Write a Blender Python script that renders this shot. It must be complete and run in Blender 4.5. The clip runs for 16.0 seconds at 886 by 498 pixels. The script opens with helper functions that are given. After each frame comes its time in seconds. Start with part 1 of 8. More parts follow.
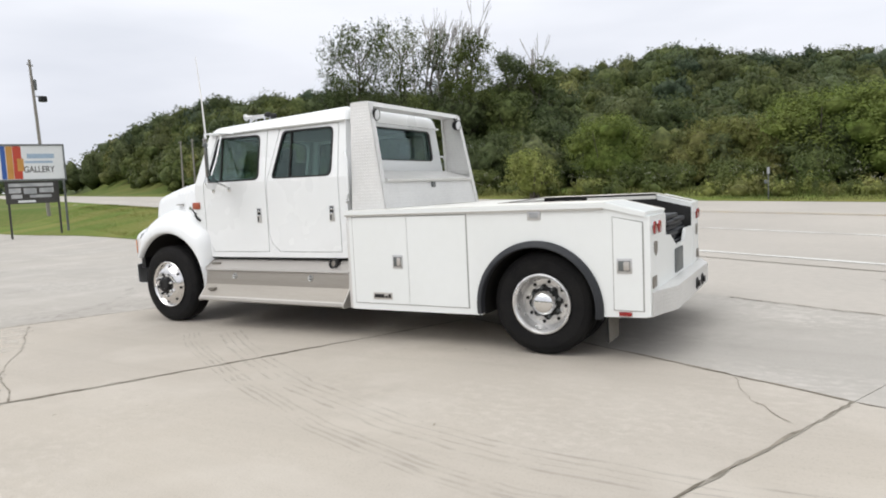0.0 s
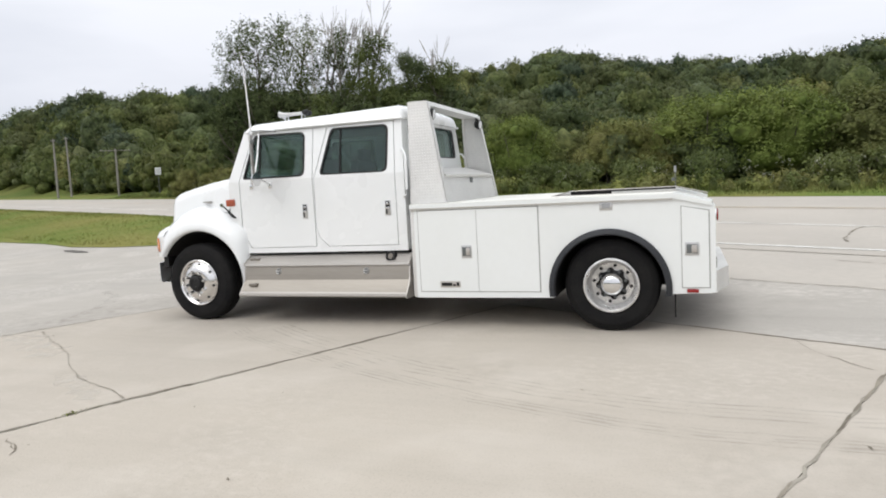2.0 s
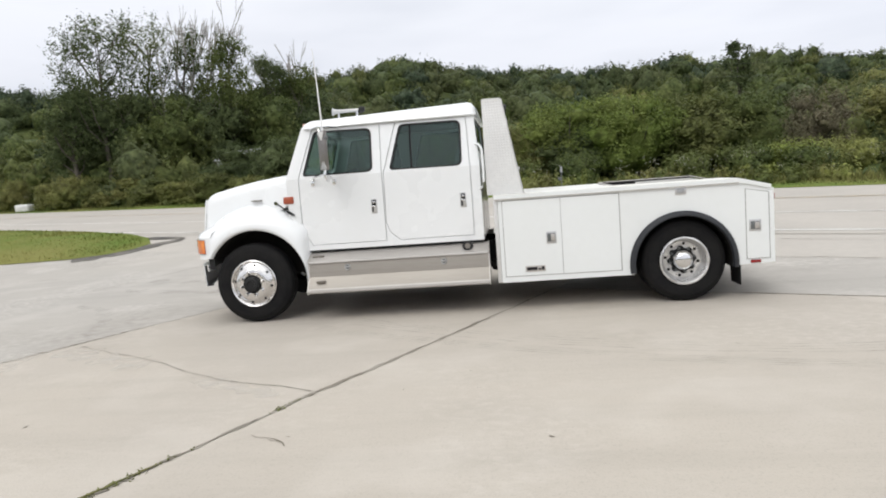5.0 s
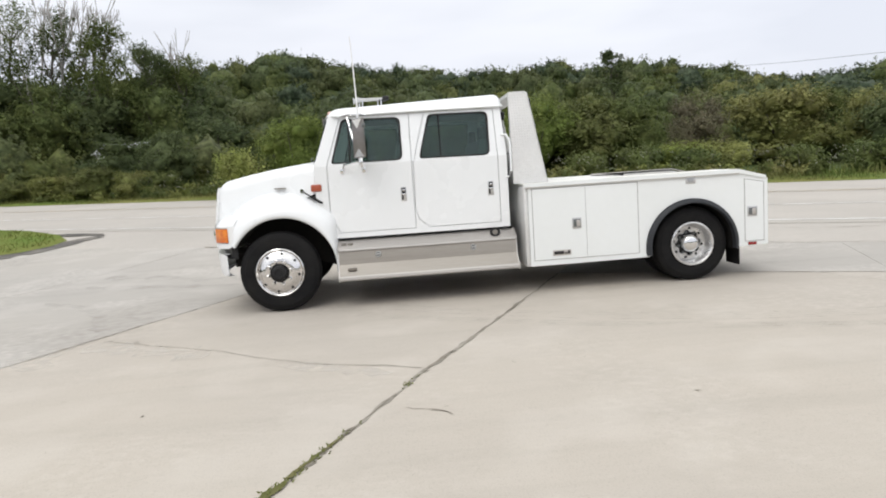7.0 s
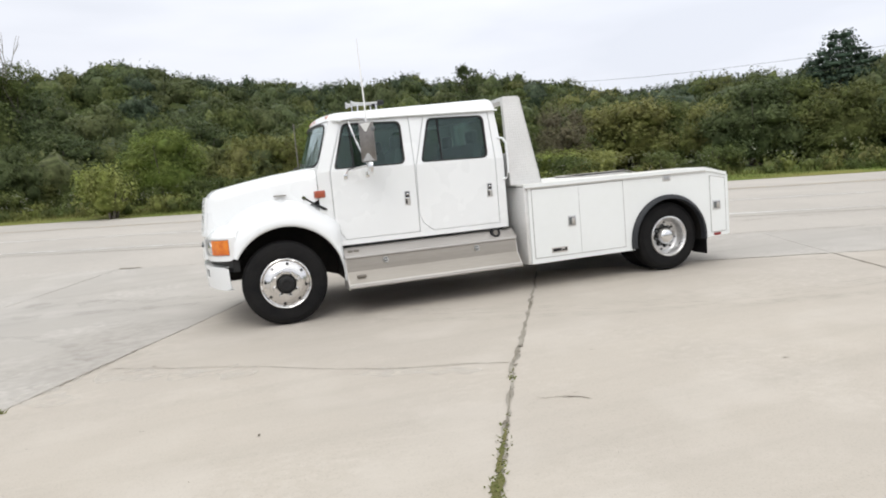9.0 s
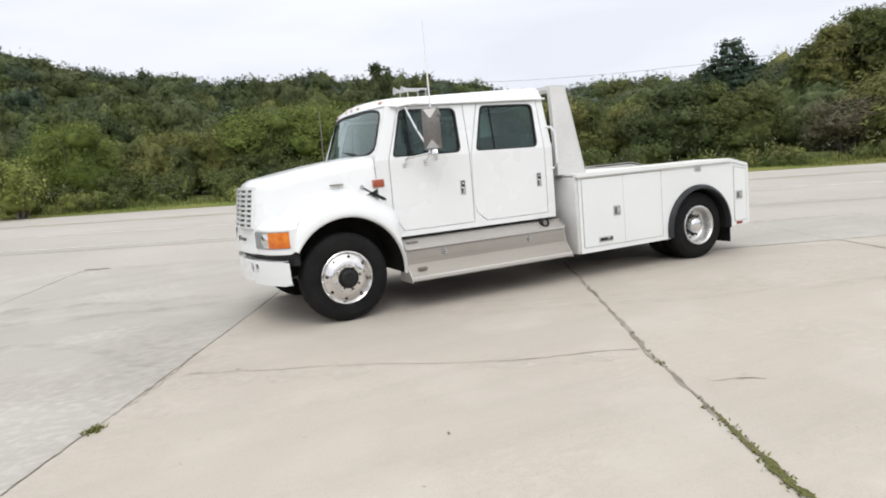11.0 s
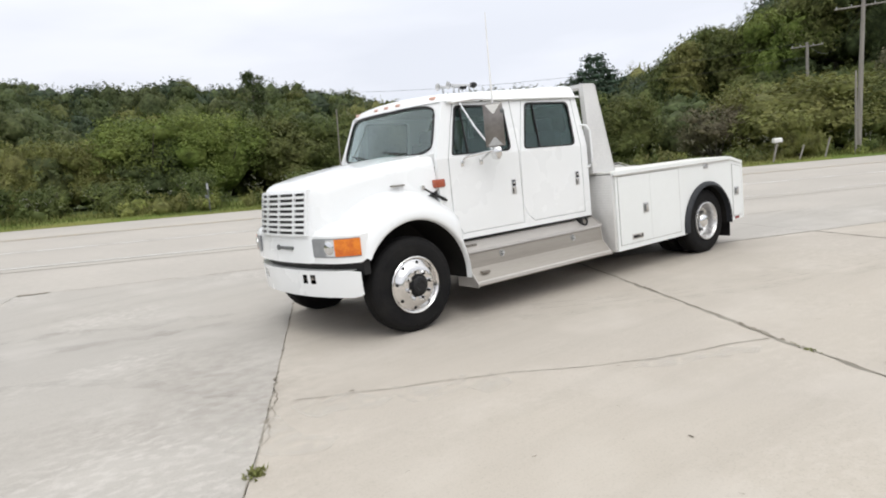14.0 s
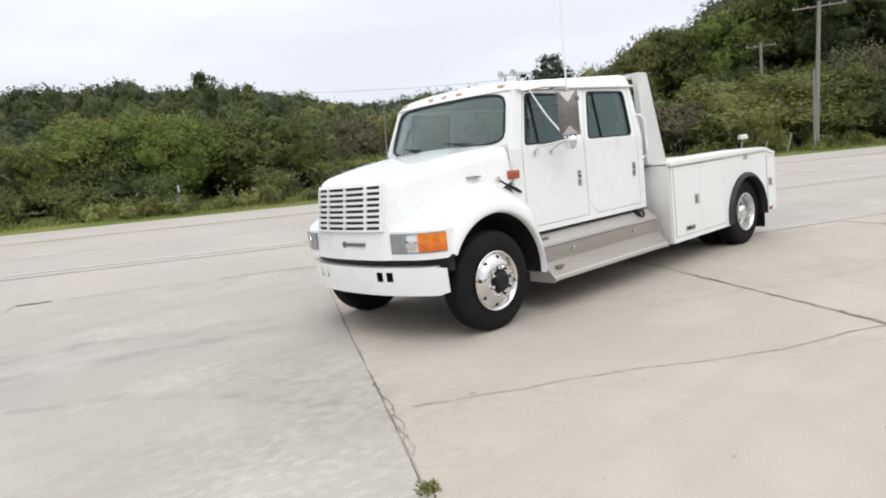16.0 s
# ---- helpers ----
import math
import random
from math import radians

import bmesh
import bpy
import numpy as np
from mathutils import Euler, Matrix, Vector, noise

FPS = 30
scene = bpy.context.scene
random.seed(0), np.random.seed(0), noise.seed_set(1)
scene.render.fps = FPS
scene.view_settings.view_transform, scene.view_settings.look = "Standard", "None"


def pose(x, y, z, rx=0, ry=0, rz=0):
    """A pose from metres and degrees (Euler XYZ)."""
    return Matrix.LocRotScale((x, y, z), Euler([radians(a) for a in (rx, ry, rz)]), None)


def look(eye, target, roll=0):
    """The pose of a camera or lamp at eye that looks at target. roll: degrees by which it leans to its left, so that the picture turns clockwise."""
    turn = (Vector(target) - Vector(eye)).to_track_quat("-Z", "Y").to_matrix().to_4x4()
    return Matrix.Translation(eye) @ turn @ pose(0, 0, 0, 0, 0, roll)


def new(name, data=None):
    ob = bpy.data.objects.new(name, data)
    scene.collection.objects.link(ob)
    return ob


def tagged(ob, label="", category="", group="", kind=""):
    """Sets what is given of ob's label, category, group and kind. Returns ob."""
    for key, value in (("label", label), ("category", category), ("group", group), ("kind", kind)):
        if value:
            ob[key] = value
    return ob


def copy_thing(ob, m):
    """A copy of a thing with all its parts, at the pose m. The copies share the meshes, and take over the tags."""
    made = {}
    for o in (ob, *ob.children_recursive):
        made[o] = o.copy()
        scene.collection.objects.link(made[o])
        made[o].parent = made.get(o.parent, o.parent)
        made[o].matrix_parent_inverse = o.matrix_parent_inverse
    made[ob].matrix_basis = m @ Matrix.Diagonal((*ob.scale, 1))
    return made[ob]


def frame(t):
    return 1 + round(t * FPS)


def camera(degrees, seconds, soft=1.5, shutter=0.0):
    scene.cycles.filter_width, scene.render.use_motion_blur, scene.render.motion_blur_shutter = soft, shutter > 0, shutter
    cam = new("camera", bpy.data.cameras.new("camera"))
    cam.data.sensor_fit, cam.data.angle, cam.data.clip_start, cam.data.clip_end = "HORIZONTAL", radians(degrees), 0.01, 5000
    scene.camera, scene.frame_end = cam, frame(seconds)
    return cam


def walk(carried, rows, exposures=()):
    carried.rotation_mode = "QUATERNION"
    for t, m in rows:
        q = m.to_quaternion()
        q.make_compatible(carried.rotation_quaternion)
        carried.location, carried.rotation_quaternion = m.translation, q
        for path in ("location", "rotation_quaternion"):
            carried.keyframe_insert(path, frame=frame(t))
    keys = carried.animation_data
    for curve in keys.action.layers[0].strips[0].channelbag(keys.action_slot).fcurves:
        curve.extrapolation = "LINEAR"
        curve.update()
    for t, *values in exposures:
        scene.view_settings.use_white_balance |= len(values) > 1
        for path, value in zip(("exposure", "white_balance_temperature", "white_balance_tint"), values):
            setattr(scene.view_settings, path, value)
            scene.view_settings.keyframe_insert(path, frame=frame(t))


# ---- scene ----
cam = camera(67.4, 16.0, soft=1.9)
PATH = [
    (0, (6.763, -6.289, 1.425), (5.774, -4.56, 1.252), -2.7),
    (0.5, (6.439, -6.63, 1.451), (5.549, -4.848, 1.275), -3.0),
    (1, (6.11, -6.914, 1.458), (5.295, -5.096, 1.278), -2.9),
    (1.5, (5.771, -7.19, 1.452), (5.02, -5.345, 1.271), -2.9),
    (2, (5.391, -7.399, 1.457), (4.708, -5.529, 1.267), -3.1),
    (2.5, (5.01, -7.545, 1.466), (4.401, -5.651, 1.256), -3.7),
    (3, (4.631, -7.704, 1.451), (4.105, -5.786, 1.238), -4.1),
    (3.5, (4.223, -7.87, 1.45), (3.786, -5.929, 1.247), -4.1),
    (4, (3.839, -8.062, 1.476), (3.474, -6.106, 1.27), -4.1),
    (4.5, (3.449, -8.198, 1.464), (3.151, -6.231, 1.264), -4.2),
    (5, (3.007, -8.332, 1.47), (2.787, -6.354, 1.269), -4.3),
    (7.5, (0.874, -8.619, 1.47), (1.125, -6.649, 1.236), -4.1),
    (8, (0.447, -8.586, 1.463), (0.809, -6.632, 1.236), -4.7),
    (10.5, (-1.598, -7.739, 1.529), (-0.795, -5.924, 1.289), -4.9),
    (11, (-1.939, -7.531, 1.519), (-1.094, -5.735, 1.269), -5.0),
    (11.5, (-2.253, -7.31, 1.535), (-1.358, -5.542, 1.265), -4.8),
    (12, (-2.521, -7.071, 1.562), (-1.552, -5.343, 1.285), -4.8),
    (12.5, (-2.77, -6.841, 1.562), (-1.719, -5.161, 1.289), -4.8),
    (13, (-3.039, -6.672, 1.563), (-1.929, -5.03, 1.29), -5.1),
    (13.5, (-3.26, -6.426, 1.578), (-2.114, -4.809, 1.311), -5.4),
    (14, (-3.441, -6.209, 1.576), (-2.26, -4.615, 1.322), -5.8),
    (14.5, (-3.676, -5.984, 1.597), (-2.452, -4.423, 1.341), -6.1),
    (15, (-3.831, -5.729, 1.596), (-2.591, -4.182, 1.338), -6.2),
    (15.5, (-3.944, -5.453, 1.604), (-2.694, -3.914, 1.342), -6.3),
    (16, (-4.163, -5.232, 1.597), (-2.87, -3.729, 1.332), -6.4),
]
walk(cam, [(t, look(eye, target, roll)) for t, eye, target, roll in PATH], [(0, 0.0), (5, -0.02), (7.5, 0.02), (10.5, 0.04), (16, 0.03)])

import functools
# ---------------------------------------------------------------- world, light
def build_world():
    w = bpy.data.worlds.new("overcast_sky")
    scene.world = w
    w.use_nodes = True
    nt = w.node_tree
    nt.nodes.clear()
    N, L = nt.nodes.new, nt.links.new
    out, bg = N("ShaderNodeOutputWorld"), N("ShaderNodeBackground")
    sky = N("ShaderNodeTexSky")
    sky.sky_type, sky.sun_disc = "NISHITA", False
    sky.sun_elevation, sky.sun_rotation = SUN_ELEVATION, SUN_ROTATION
    sky.dust_density = 4.0
    dim = N("ShaderNodeMix"); dim.data_type, dim.blend_type = "RGBA", "MULTIPLY"
    dim.inputs[0].default_value = 1.0
    dim.inputs[7].default_value = (0.10, 0.10, 0.10, 1)
    L(sky.outputs[0], dim.inputs[6])
    tc, sep = N("ShaderNodeTexCoord"), N("ShaderNodeSeparateXYZ")
    L(tc.outputs["Generated"], sep.inputs[0])
    # cloud sheet: brighter towards the zenith, with soft grey billows
    mp = N("ShaderNodeMapping"); mp.inputs["Scale"].default_value = (1.5, 1.5, 6.0)
    L(tc.outputs["Generated"], mp.inputs[0])
    no = N("ShaderNodeTexNoise"); no.inputs["Scale"].default_value = 1.6; no.inputs["Detail"].default_value = 5
    no.inputs["Roughness"].default_value = 0.45
    L(mp.outputs[0], no.inputs["Vector"])
    ra = N("ShaderNodeValToRGB")
    ra.color_ramp.elements[0].position, ra.color_ramp.elements[0].color = 0.36, (0.84, 0.86, 0.895, 1)
    ra.color_ramp.elements[1].position, ra.color_ramp.elements[1].color = 0.62, (0.99, 1.0, 1.02, 1)
    L(no.outputs["Fac"], ra.inputs[0])
    gr = N("ShaderNodeMapRange"); gr.inputs[1].default_value, gr.inputs[2].default_value = 0.18, 0.9
    L(sep.outputs[2], gr.inputs[0])
    tint = N("ShaderNodeMix"); tint.data_type = "RGBA"
    tint.inputs[6].default_value, tint.inputs[7].default_value = (0.958, 0.970, 1.025, 1), (ZENITH, ZENITH * 0.995, ZENITH * 0.965, 1)
    L(gr.outputs[0], tint.inputs[0])
    mul = N("ShaderNodeMix"); mul.data_type, mul.blend_type = "RGBA", "MULTIPLY"
    mul.inputs[0].default_value = 1.0
    L(ra.outputs[0], mul.inputs[6]); L(tint.outputs[2], mul.inputs[7])
    mix = N("ShaderNodeMix"); mix.data_type = "RGBA"
    mix.inputs[0].default_value = 0.92
    L(dim.outputs[2], mix.inputs[6]); L(mul.outputs[2], mix.inputs[7])
    # the cloud sheet thins towards the east
    ea, thin = N("ShaderNodeMapRange"), N("ShaderNodeMix")
    ea.inputs[1].default_value, ea.inputs[2].default_value, ea.inputs[3].default_value, ea.inputs[4].default_value = 0.0, 0.85, 1.0, 1.10
    L(sep.outputs[0], ea.inputs[0])
    thin.data_type, thin.blend_type = "RGBA", "MULTIPLY"
    thin.inputs[0].default_value = 1.0
    L(mix.outputs[2], thin.inputs[6]); L(ea.outputs[0], thin.inputs[7])
    L(thin.outputs[2], bg.inputs[0])
    bg.inputs[1].default_value = SKY_STRENGTH
    L(bg.outputs[0], out.inputs[0])
    sun = bpy.data.lights.new("sun", "SUN")
    sun.energy, sun.angle, sun.color = SUN_STRENGTH, radians(35), (1.0, 0.985, 0.965)
    ob = new("sun", sun)
    d = Vector((math.cos(SUN_ELEVATION) * math.sin(SUN_ROTATION), math.cos(SUN_ELEVATION) * math.cos(SUN_ROTATION), math.sin(SUN_ELEVATION)))
    ob.matrix_world = Matrix.Translation(d * 40) @ (-d).to_track_quat("-Z", "Y").to_matrix().to_4x4()


SUN_ELEVATION, SUN_ROTATION = radians(50), radians(207)
SUN_STRENGTH, SKY_STRENGTH, ZENITH = 0.95, 1.0, 1.62
build_world()


# ---------------------------------------------------------------- materials
def rgba(c):
    return (c[0], c[1], c[2], 1.0)


def material(name, base, rough=0.5, metal=0.0, other=None, scale=3.0, fine=60.0, amount=0.5, bump=0.0, bump_scale=80.0,
             coat=0.0, rough_var=0.0, island=0.0, random=0.0, translucent=0.0, detail=4.0, spec=0.5, stretch=(1, 1, 1), mottle=0.0):
    """A surface whose colour wanders between base and other at two scales."""
    m = bpy.data.materials.new(name)
    m.use_nodes = True
    nt = m.node_tree
    N, L = nt.nodes.new, nt.links.new
    p = nt.nodes["Principled BSDF"]
    p.inputs["Roughness"].default_value = rough
    p.inputs["Metallic"].default_value = metal
    p.inputs["Coat Weight"].default_value = coat
    p.inputs["Coat Roughness"].default_value = 0.06
    p.inputs["Specular IOR Level"].default_value = spec
    other = other or tuple(c * 0.82 for c in base)
    geo = N("ShaderNodeNewGeometry")
    mp = N("ShaderNodeMapping"); mp.inputs["Scale"].default_value = stretch
    L(geo.outputs["Position"], mp.inputs[0])
    n1, n2 = N("ShaderNodeTexNoise"), N("ShaderNodeTexNoise")
    for n, s in ((n1, scale), (n2, fine)):
        n.inputs["Scale"].default_value, n.inputs["Detail"].default_value = s, detail
        L(mp.outputs[0], n.inputs["Vector"])
    add = N("ShaderNodeMath"); add.operation = "MULTIPLY_ADD"
    L(n2.outputs["Fac"], add.inputs[0]); add.inputs[1].default_value = 0.5; L(n1.outputs["Fac"], add.inputs[2])
    mr = N("ShaderNodeMapRange")
    mr.inputs[1].default_value, mr.inputs[2].default_value = 0.75 - 0.25 / max(amount, 0.05) * 0.5, 0.75 + 0.25 / max(amount, 0.05) * 0.5
    L(add.outputs[0], mr.inputs[0])
    fac = mr.outputs[0]
    mix = N("ShaderNodeMix"); mix.data_type = "RGBA"
    mix.inputs[6].default_value, mix.inputs[7].default_value = rgba(base), rgba(other)
    L(fac, mix.inputs[0])
    col = mix.outputs[2]
    if island or random:
        src = geo.outputs["Random Per Island"] if island else N("ShaderNodeObjectInfo").outputs["Random"]
        k = island or random
        r2 = N("ShaderNodeMapRange"); r2.inputs[3].default_value, r2.inputs[4].default_value = 1 - k, 1 + k
        L(src, r2.inputs[0])
        mu = N("ShaderNodeMix"); mu.data_type, mu.blend_type = "RGBA", "MULTIPLY"
        mu.inputs[0].default_value = 1.0
        L(col, mu.inputs[6]); L(r2.outputs[0], mu.inputs[7])
        col = mu.outputs[2]
    if mottle:
        n3, r3, m3 = N("ShaderNodeTexNoise"), N("ShaderNodeMapRange"), N("ShaderNodeMix")
        n3.inputs["Scale"].default_value, n3.inputs["Detail"].default_value = mottle, 3
        L(mp.outputs[0], n3.inputs["Vector"]); L(n3.outputs["Fac"], r3.inputs[0])
        r3.inputs[1].default_value, r3.inputs[2].default_value, r3.inputs[3].default_value, r3.inputs[4].default_value = 0.34, 0.66, 0.55, 1.45
        m3.data_type, m3.blend_type = "RGBA", "MULTIPLY"
        m3.inputs[0].default_value = 1.0
        L(col, m3.inputs[6]); L(r3.outputs[0], m3.inputs[7])
        col = m3.outputs[2]
    L(col, p.inputs["Base Color"])
    if rough_var:
        rr = N("ShaderNodeMapRange"); rr.inputs[3].default_value, rr.inputs[4].default_value = max(0, rough - rough_var), min(1, rough + rough_var)
        L(n1.outputs["Fac"], rr.inputs[0]); L(rr.outputs[0], p.inputs["Roughness"])
    if bump:
        b, nb = N("ShaderNodeBump"), N("ShaderNodeTexNoise")
        nb.inputs["Scale"].default_value, nb.inputs["Detail"].default_value = bump_scale, 5
        L(mp.outputs[0], nb.inputs["Vector"])
        b.inputs["Strength"].default_value, b.inputs["Distance"].default_value = bump, 0.01
        L(nb.outputs["Fac"], b.inputs["Height"]); L(b.outputs[0], p.inputs["Normal"])
    if translucent:
        t, ms = N("ShaderNodeBsdfTranslucent"), N("ShaderNodeMixShader")
        L(col, t.inputs[0]); ms.inputs[0].default_value = translucent
        L(p.outputs[0], ms.inputs[1]); L(t.outputs[0], ms.inputs[2])
        L(ms.outputs[0], nt.nodes["Material Output"].inputs[0])
    return m


def glass_material(name, tint, sheen=0.08, rim=0.75, rough=0.0):
    """Tinted window glass: clear, with the sky mirrored more the flatter one looks at it."""
    m = bpy.data.materials.new(name)
    m.use_nodes = True
    nt = m.node_tree
    nt.nodes.clear()
    N, L = nt.nodes.new, nt.links.new
    out, tr, gl, lw, mx = N("ShaderNodeOutputMaterial"), N("ShaderNodeBsdfTransparent"), N("ShaderNodeBsdfGlossy"), N("ShaderNodeLayerWeight"), N("ShaderNodeMixShader")
    pw, ma = N("ShaderNodeMath"), N("ShaderNodeMath")
    pw.operation, ma.operation = "POWER", "MULTIPLY_ADD"
    lw.inputs[0].default_value = 0.5
    L(lw.outputs["Facing"], pw.inputs[0]); pw.inputs[1].default_value = 3.5
    L(pw.outputs[0], ma.inputs[0]); ma.inputs[1].default_value, ma.inputs[2].default_value = rim, sheen
    tr.inputs[0].default_value = rgba(tint)
    gl.inputs["Roughness"].default_value = rough
    gl.inputs["Color"].default_value = (0.80, 0.93, 0.92, 1)
    L(ma.outputs[0], mx.inputs[0]); L(tr.outputs[0], mx.inputs[1]); L(gl.outputs[0], mx.inputs[2]); L(mx.outputs[0], out.inputs[0])
    return m


def tread_plate(name, base, rough, metal):
    """Dull aluminium sheet with the raised, rubbed-bright lozenges of tread plate."""
    m = material(name, base, rough, metal, scale=2.5, fine=30, amount=0.4)
    nt = m.node_tree
    N, L = nt.nodes.new, nt.links.new
    p = nt.nodes["Principled BSDF"]
    geo = N("ShaderNodeNewGeometry")
    sep = N("ShaderNodeSeparateXYZ"); L(geo.outputs["Position"], sep.inputs[0])
    def mth(op, a, b):
        n = N("ShaderNodeMath"); n.operation = op
        for i, v in enumerate((a, b)):
            if isinstance(v, (int, float)):
                n.inputs[i].default_value = v
            else:
                L(v, n.inputs[i])
        return n.outputs[0]
    across = mth("ADD", sep.outputs[0], sep.outputs[1])
    a = mth("MULTIPLY", mth("SINE", mth("MULTIPLY", mth("ADD", across, sep.outputs[2]), 105), 0), mth("SINE", mth("MULTIPLY", mth("SUBTRACT", across, sep.outputs[2]), 105), 0))
    up = N("ShaderNodeMapRange"); up.inputs[1].default_value, up.inputs[2].default_value = 0.1, 0.5
    L(a, up.inputs[0])
    for socket, lo, hi in (("Metallic", metal, 0.6), ("Roughness", rough, 0.3)):
        r = N("ShaderNodeMapRange"); r.inputs[3].default_value, r.inputs[4].default_value = lo, hi
        L(up.outputs[0], r.inputs[0]); L(r.outputs[0], p.inputs[socket])
    b = N("ShaderNodeBump"); b.inputs["Strength"].default_value, b.inputs["Distance"].default_value = 0.5, 0.003
    L(up.outputs[0], b.inputs["Height"]); L(b.outputs[0], p.inputs["Normal"])
    return m


PAINT = material("white_paint", (0.83, 0.846, 0.853), 0.28, 0, (0.80, 0.815, 0.82), scale=1.2, fine=9, amount=0.35, coat=0.6, rough_var=0.06)
BED_PAINT = material("white_bed_paint", (0.80, 0.822, 0.818), 0.36, 0, (0.765, 0.785, 0.775), scale=1.5, fine=14, amount=0.4, coat=0.25, rough_var=0.08)
DECK = material("white_deck_coating", (0.76, 0.76, 0.73), 0.6, 0, (0.66, 0.65, 0.61), scale=2, fine=30, amount=0.5, bump=0.2, bump_scale=150)
ALU = material("brushed_aluminium", (0.55, 0.525, 0.495), 0.42, 0.55, (0.46, 0.435, 0.41), scale=1.5, fine=40, amount=0.5, rough_var=0.12, stretch=(0.3, 1, 6))
ALU_DARK = material("dull_aluminium", (0.25, 0.228, 0.20), 0.45, 0.5, (0.20, 0.183, 0.16), scale=2, fine=30, amount=0.5, rough_var=0.1, stretch=(0.3, 1, 6))
PLATE = tread_plate("tread_plate_aluminium", (0.76, 0.755, 0.74), 0.45, 0.25)
POLISHED = material("polished_aluminium", (0.80, 0.79, 0.78), 0.16, 1.0, (0.66, 0.65, 0.64), scale=9, fine=50, amount=0.5, rough_var=0.08)
RIM_POLISHED = material("dull_polished_rim", (0.78, 0.775, 0.77), 0.30, 0.75, (0.58, 0.575, 0.57), scale=12, fine=60, amount=0.8, rough_var=0.12)
RIM_GREY = material("silver_rim_paint", (0.62, 0.62, 0.62), 0.32, 0.75, (0.50, 0.50, 0.50), scale=8, fine=60, amount=0.5, rough_var=0.08)
CHROME = material("chrome", (0.80, 0.80, 0.80), 0.08, 1.0, (0.70, 0.70, 0.70), scale=5, fine=40, amount=0.3)
# brown-grey of the mirrored trees is put into the steel's colour
MIRROR_STEEL = material("tree_toned_mirror_steel", (0.27, 0.25, 0.235), 0.3, 0.8, (0.17, 0.155, 0.145), scale=5, fine=30, amount=0.6)
DASH = material("grey_dash_plastic", (0.12, 0.12, 0.12), 0.7, 0, (0.09, 0.09, 0.09), scale=4, fine=50, amount=0.5)
# tan mirrored from the concrete is put into this aluminium's colour
ALU_TAN = material("tan_reflection_aluminium", (0.36, 0.332, 0.295), 0.42, 0.5, (0.29, 0.266, 0.235), scale=2, fine=30, amount=0.6, rough_var=0.1, stretch=(0.3, 1, 6))
FLAP_BACK = material("grey_brown_rubber", (0.15, 0.138, 0.122), 0.9, 0, (0.21, 0.195, 0.172), scale=5, fine=40, amount=0.7)
SEAM_GREY = material("pale_grey_seam", (0.42, 0.42, 0.41), 0.8, 0, (0.30, 0.30, 0.29), scale=4, fine=40, amount=0.6)
RUBBER = material("tyre_rubber", (0.009, 0.009, 0.010), 0.72, 0, (0.016, 0.0155, 0.015), scale=6, fine=70, amount=0.6, bump=0.15, bump_scale=200, spec=0.12)
BLACK = material("black_plastic", (0.012, 0.012, 0.013), 0.45, 0, (0.022, 0.022, 0.022), scale=5, fine=60, amount=0.5, bump=0.08, bump_scale=180, spec=0.25)
FLARE = material("charcoal_rubber_flare", (0.022, 0.024, 0.028), 0.5, 0, (0.035, 0.037, 0.042), scale=5, fine=60, amount=0.5, spec=0.3)
UNDER = material("dark_chassis_steel", (0.012, 0.0115, 0.011), 0.8, 0.0, (0.02, 0.018, 0.016), scale=5, fine=40, amount=0.6, spec=0.2)
BACKSTEEL = material("grey_steel_back", (0.16, 0.17, 0.17), 0.5, 0.3, (0.11, 0.12, 0.12), scale=4, fine=40, amount=0.5)
LAMP_BEZEL = material("silver_lamp_bezel", (0.37, 0.385, 0.405), 0.35, 0.5, (0.28, 0.29, 0.31), scale=9, fine=60, amount=0.5)
LAMP_LENS = material("bright_lamp_lens", (0.82, 0.83, 0.84), 0.18, 0.4, (0.66, 0.67, 0.69), scale=30, fine=120, amount=0.7, coat=0.8)
GLASS = glass_material("tinted_window_glass", (0.56, 0.66, 0.63), 0.05, 0.9)
WIND_GLASS = glass_material("windscreen_glass", (0.80, 0.90, 0.875), 0.15)
# the paler amber puts highlights into the lens colour
AMBER = material("amber_lens", (0.56, 0.105, 0.005), 0.2, 0, (0.80, 0.235, 0.015), scale=9, fine=60, amount=0.8, coat=0.5, bump=0.2, bump_scale=120)
MARKER = material("orange_marker_lens", (0.40, 0.085, 0.035), 0.3, 0, (0.30, 0.055, 0.02), scale=20, fine=90, amount=0.5, coat=0.4)
PALE_AMBER = material("faded_amber_lens", (0.72, 0.46, 0.38), 0.3, 0, (0.62, 0.36, 0.28), scale=20, fine=90, amount=0.5, coat=0.4)
RED = material("red_lens", (0.32, 0.014, 0.014), 0.25, 0, (0.20, 0.008, 0.008), scale=20, fine=90, amount=0.5, coat=0.5)
SEAT = material("grey_seat_cloth", (0.20, 0.205, 0.21), 0.9, 0, (0.15, 0.155, 0.16), scale=6, fine=120, amount=0.6, bump=0.2, bump_scale=220)
TRIM = material("grey_interior_trim", (0.28, 0.28, 0.28), 0.7, 0, (0.22, 0.22, 0.22), scale=4, fine=50, amount=0.5)
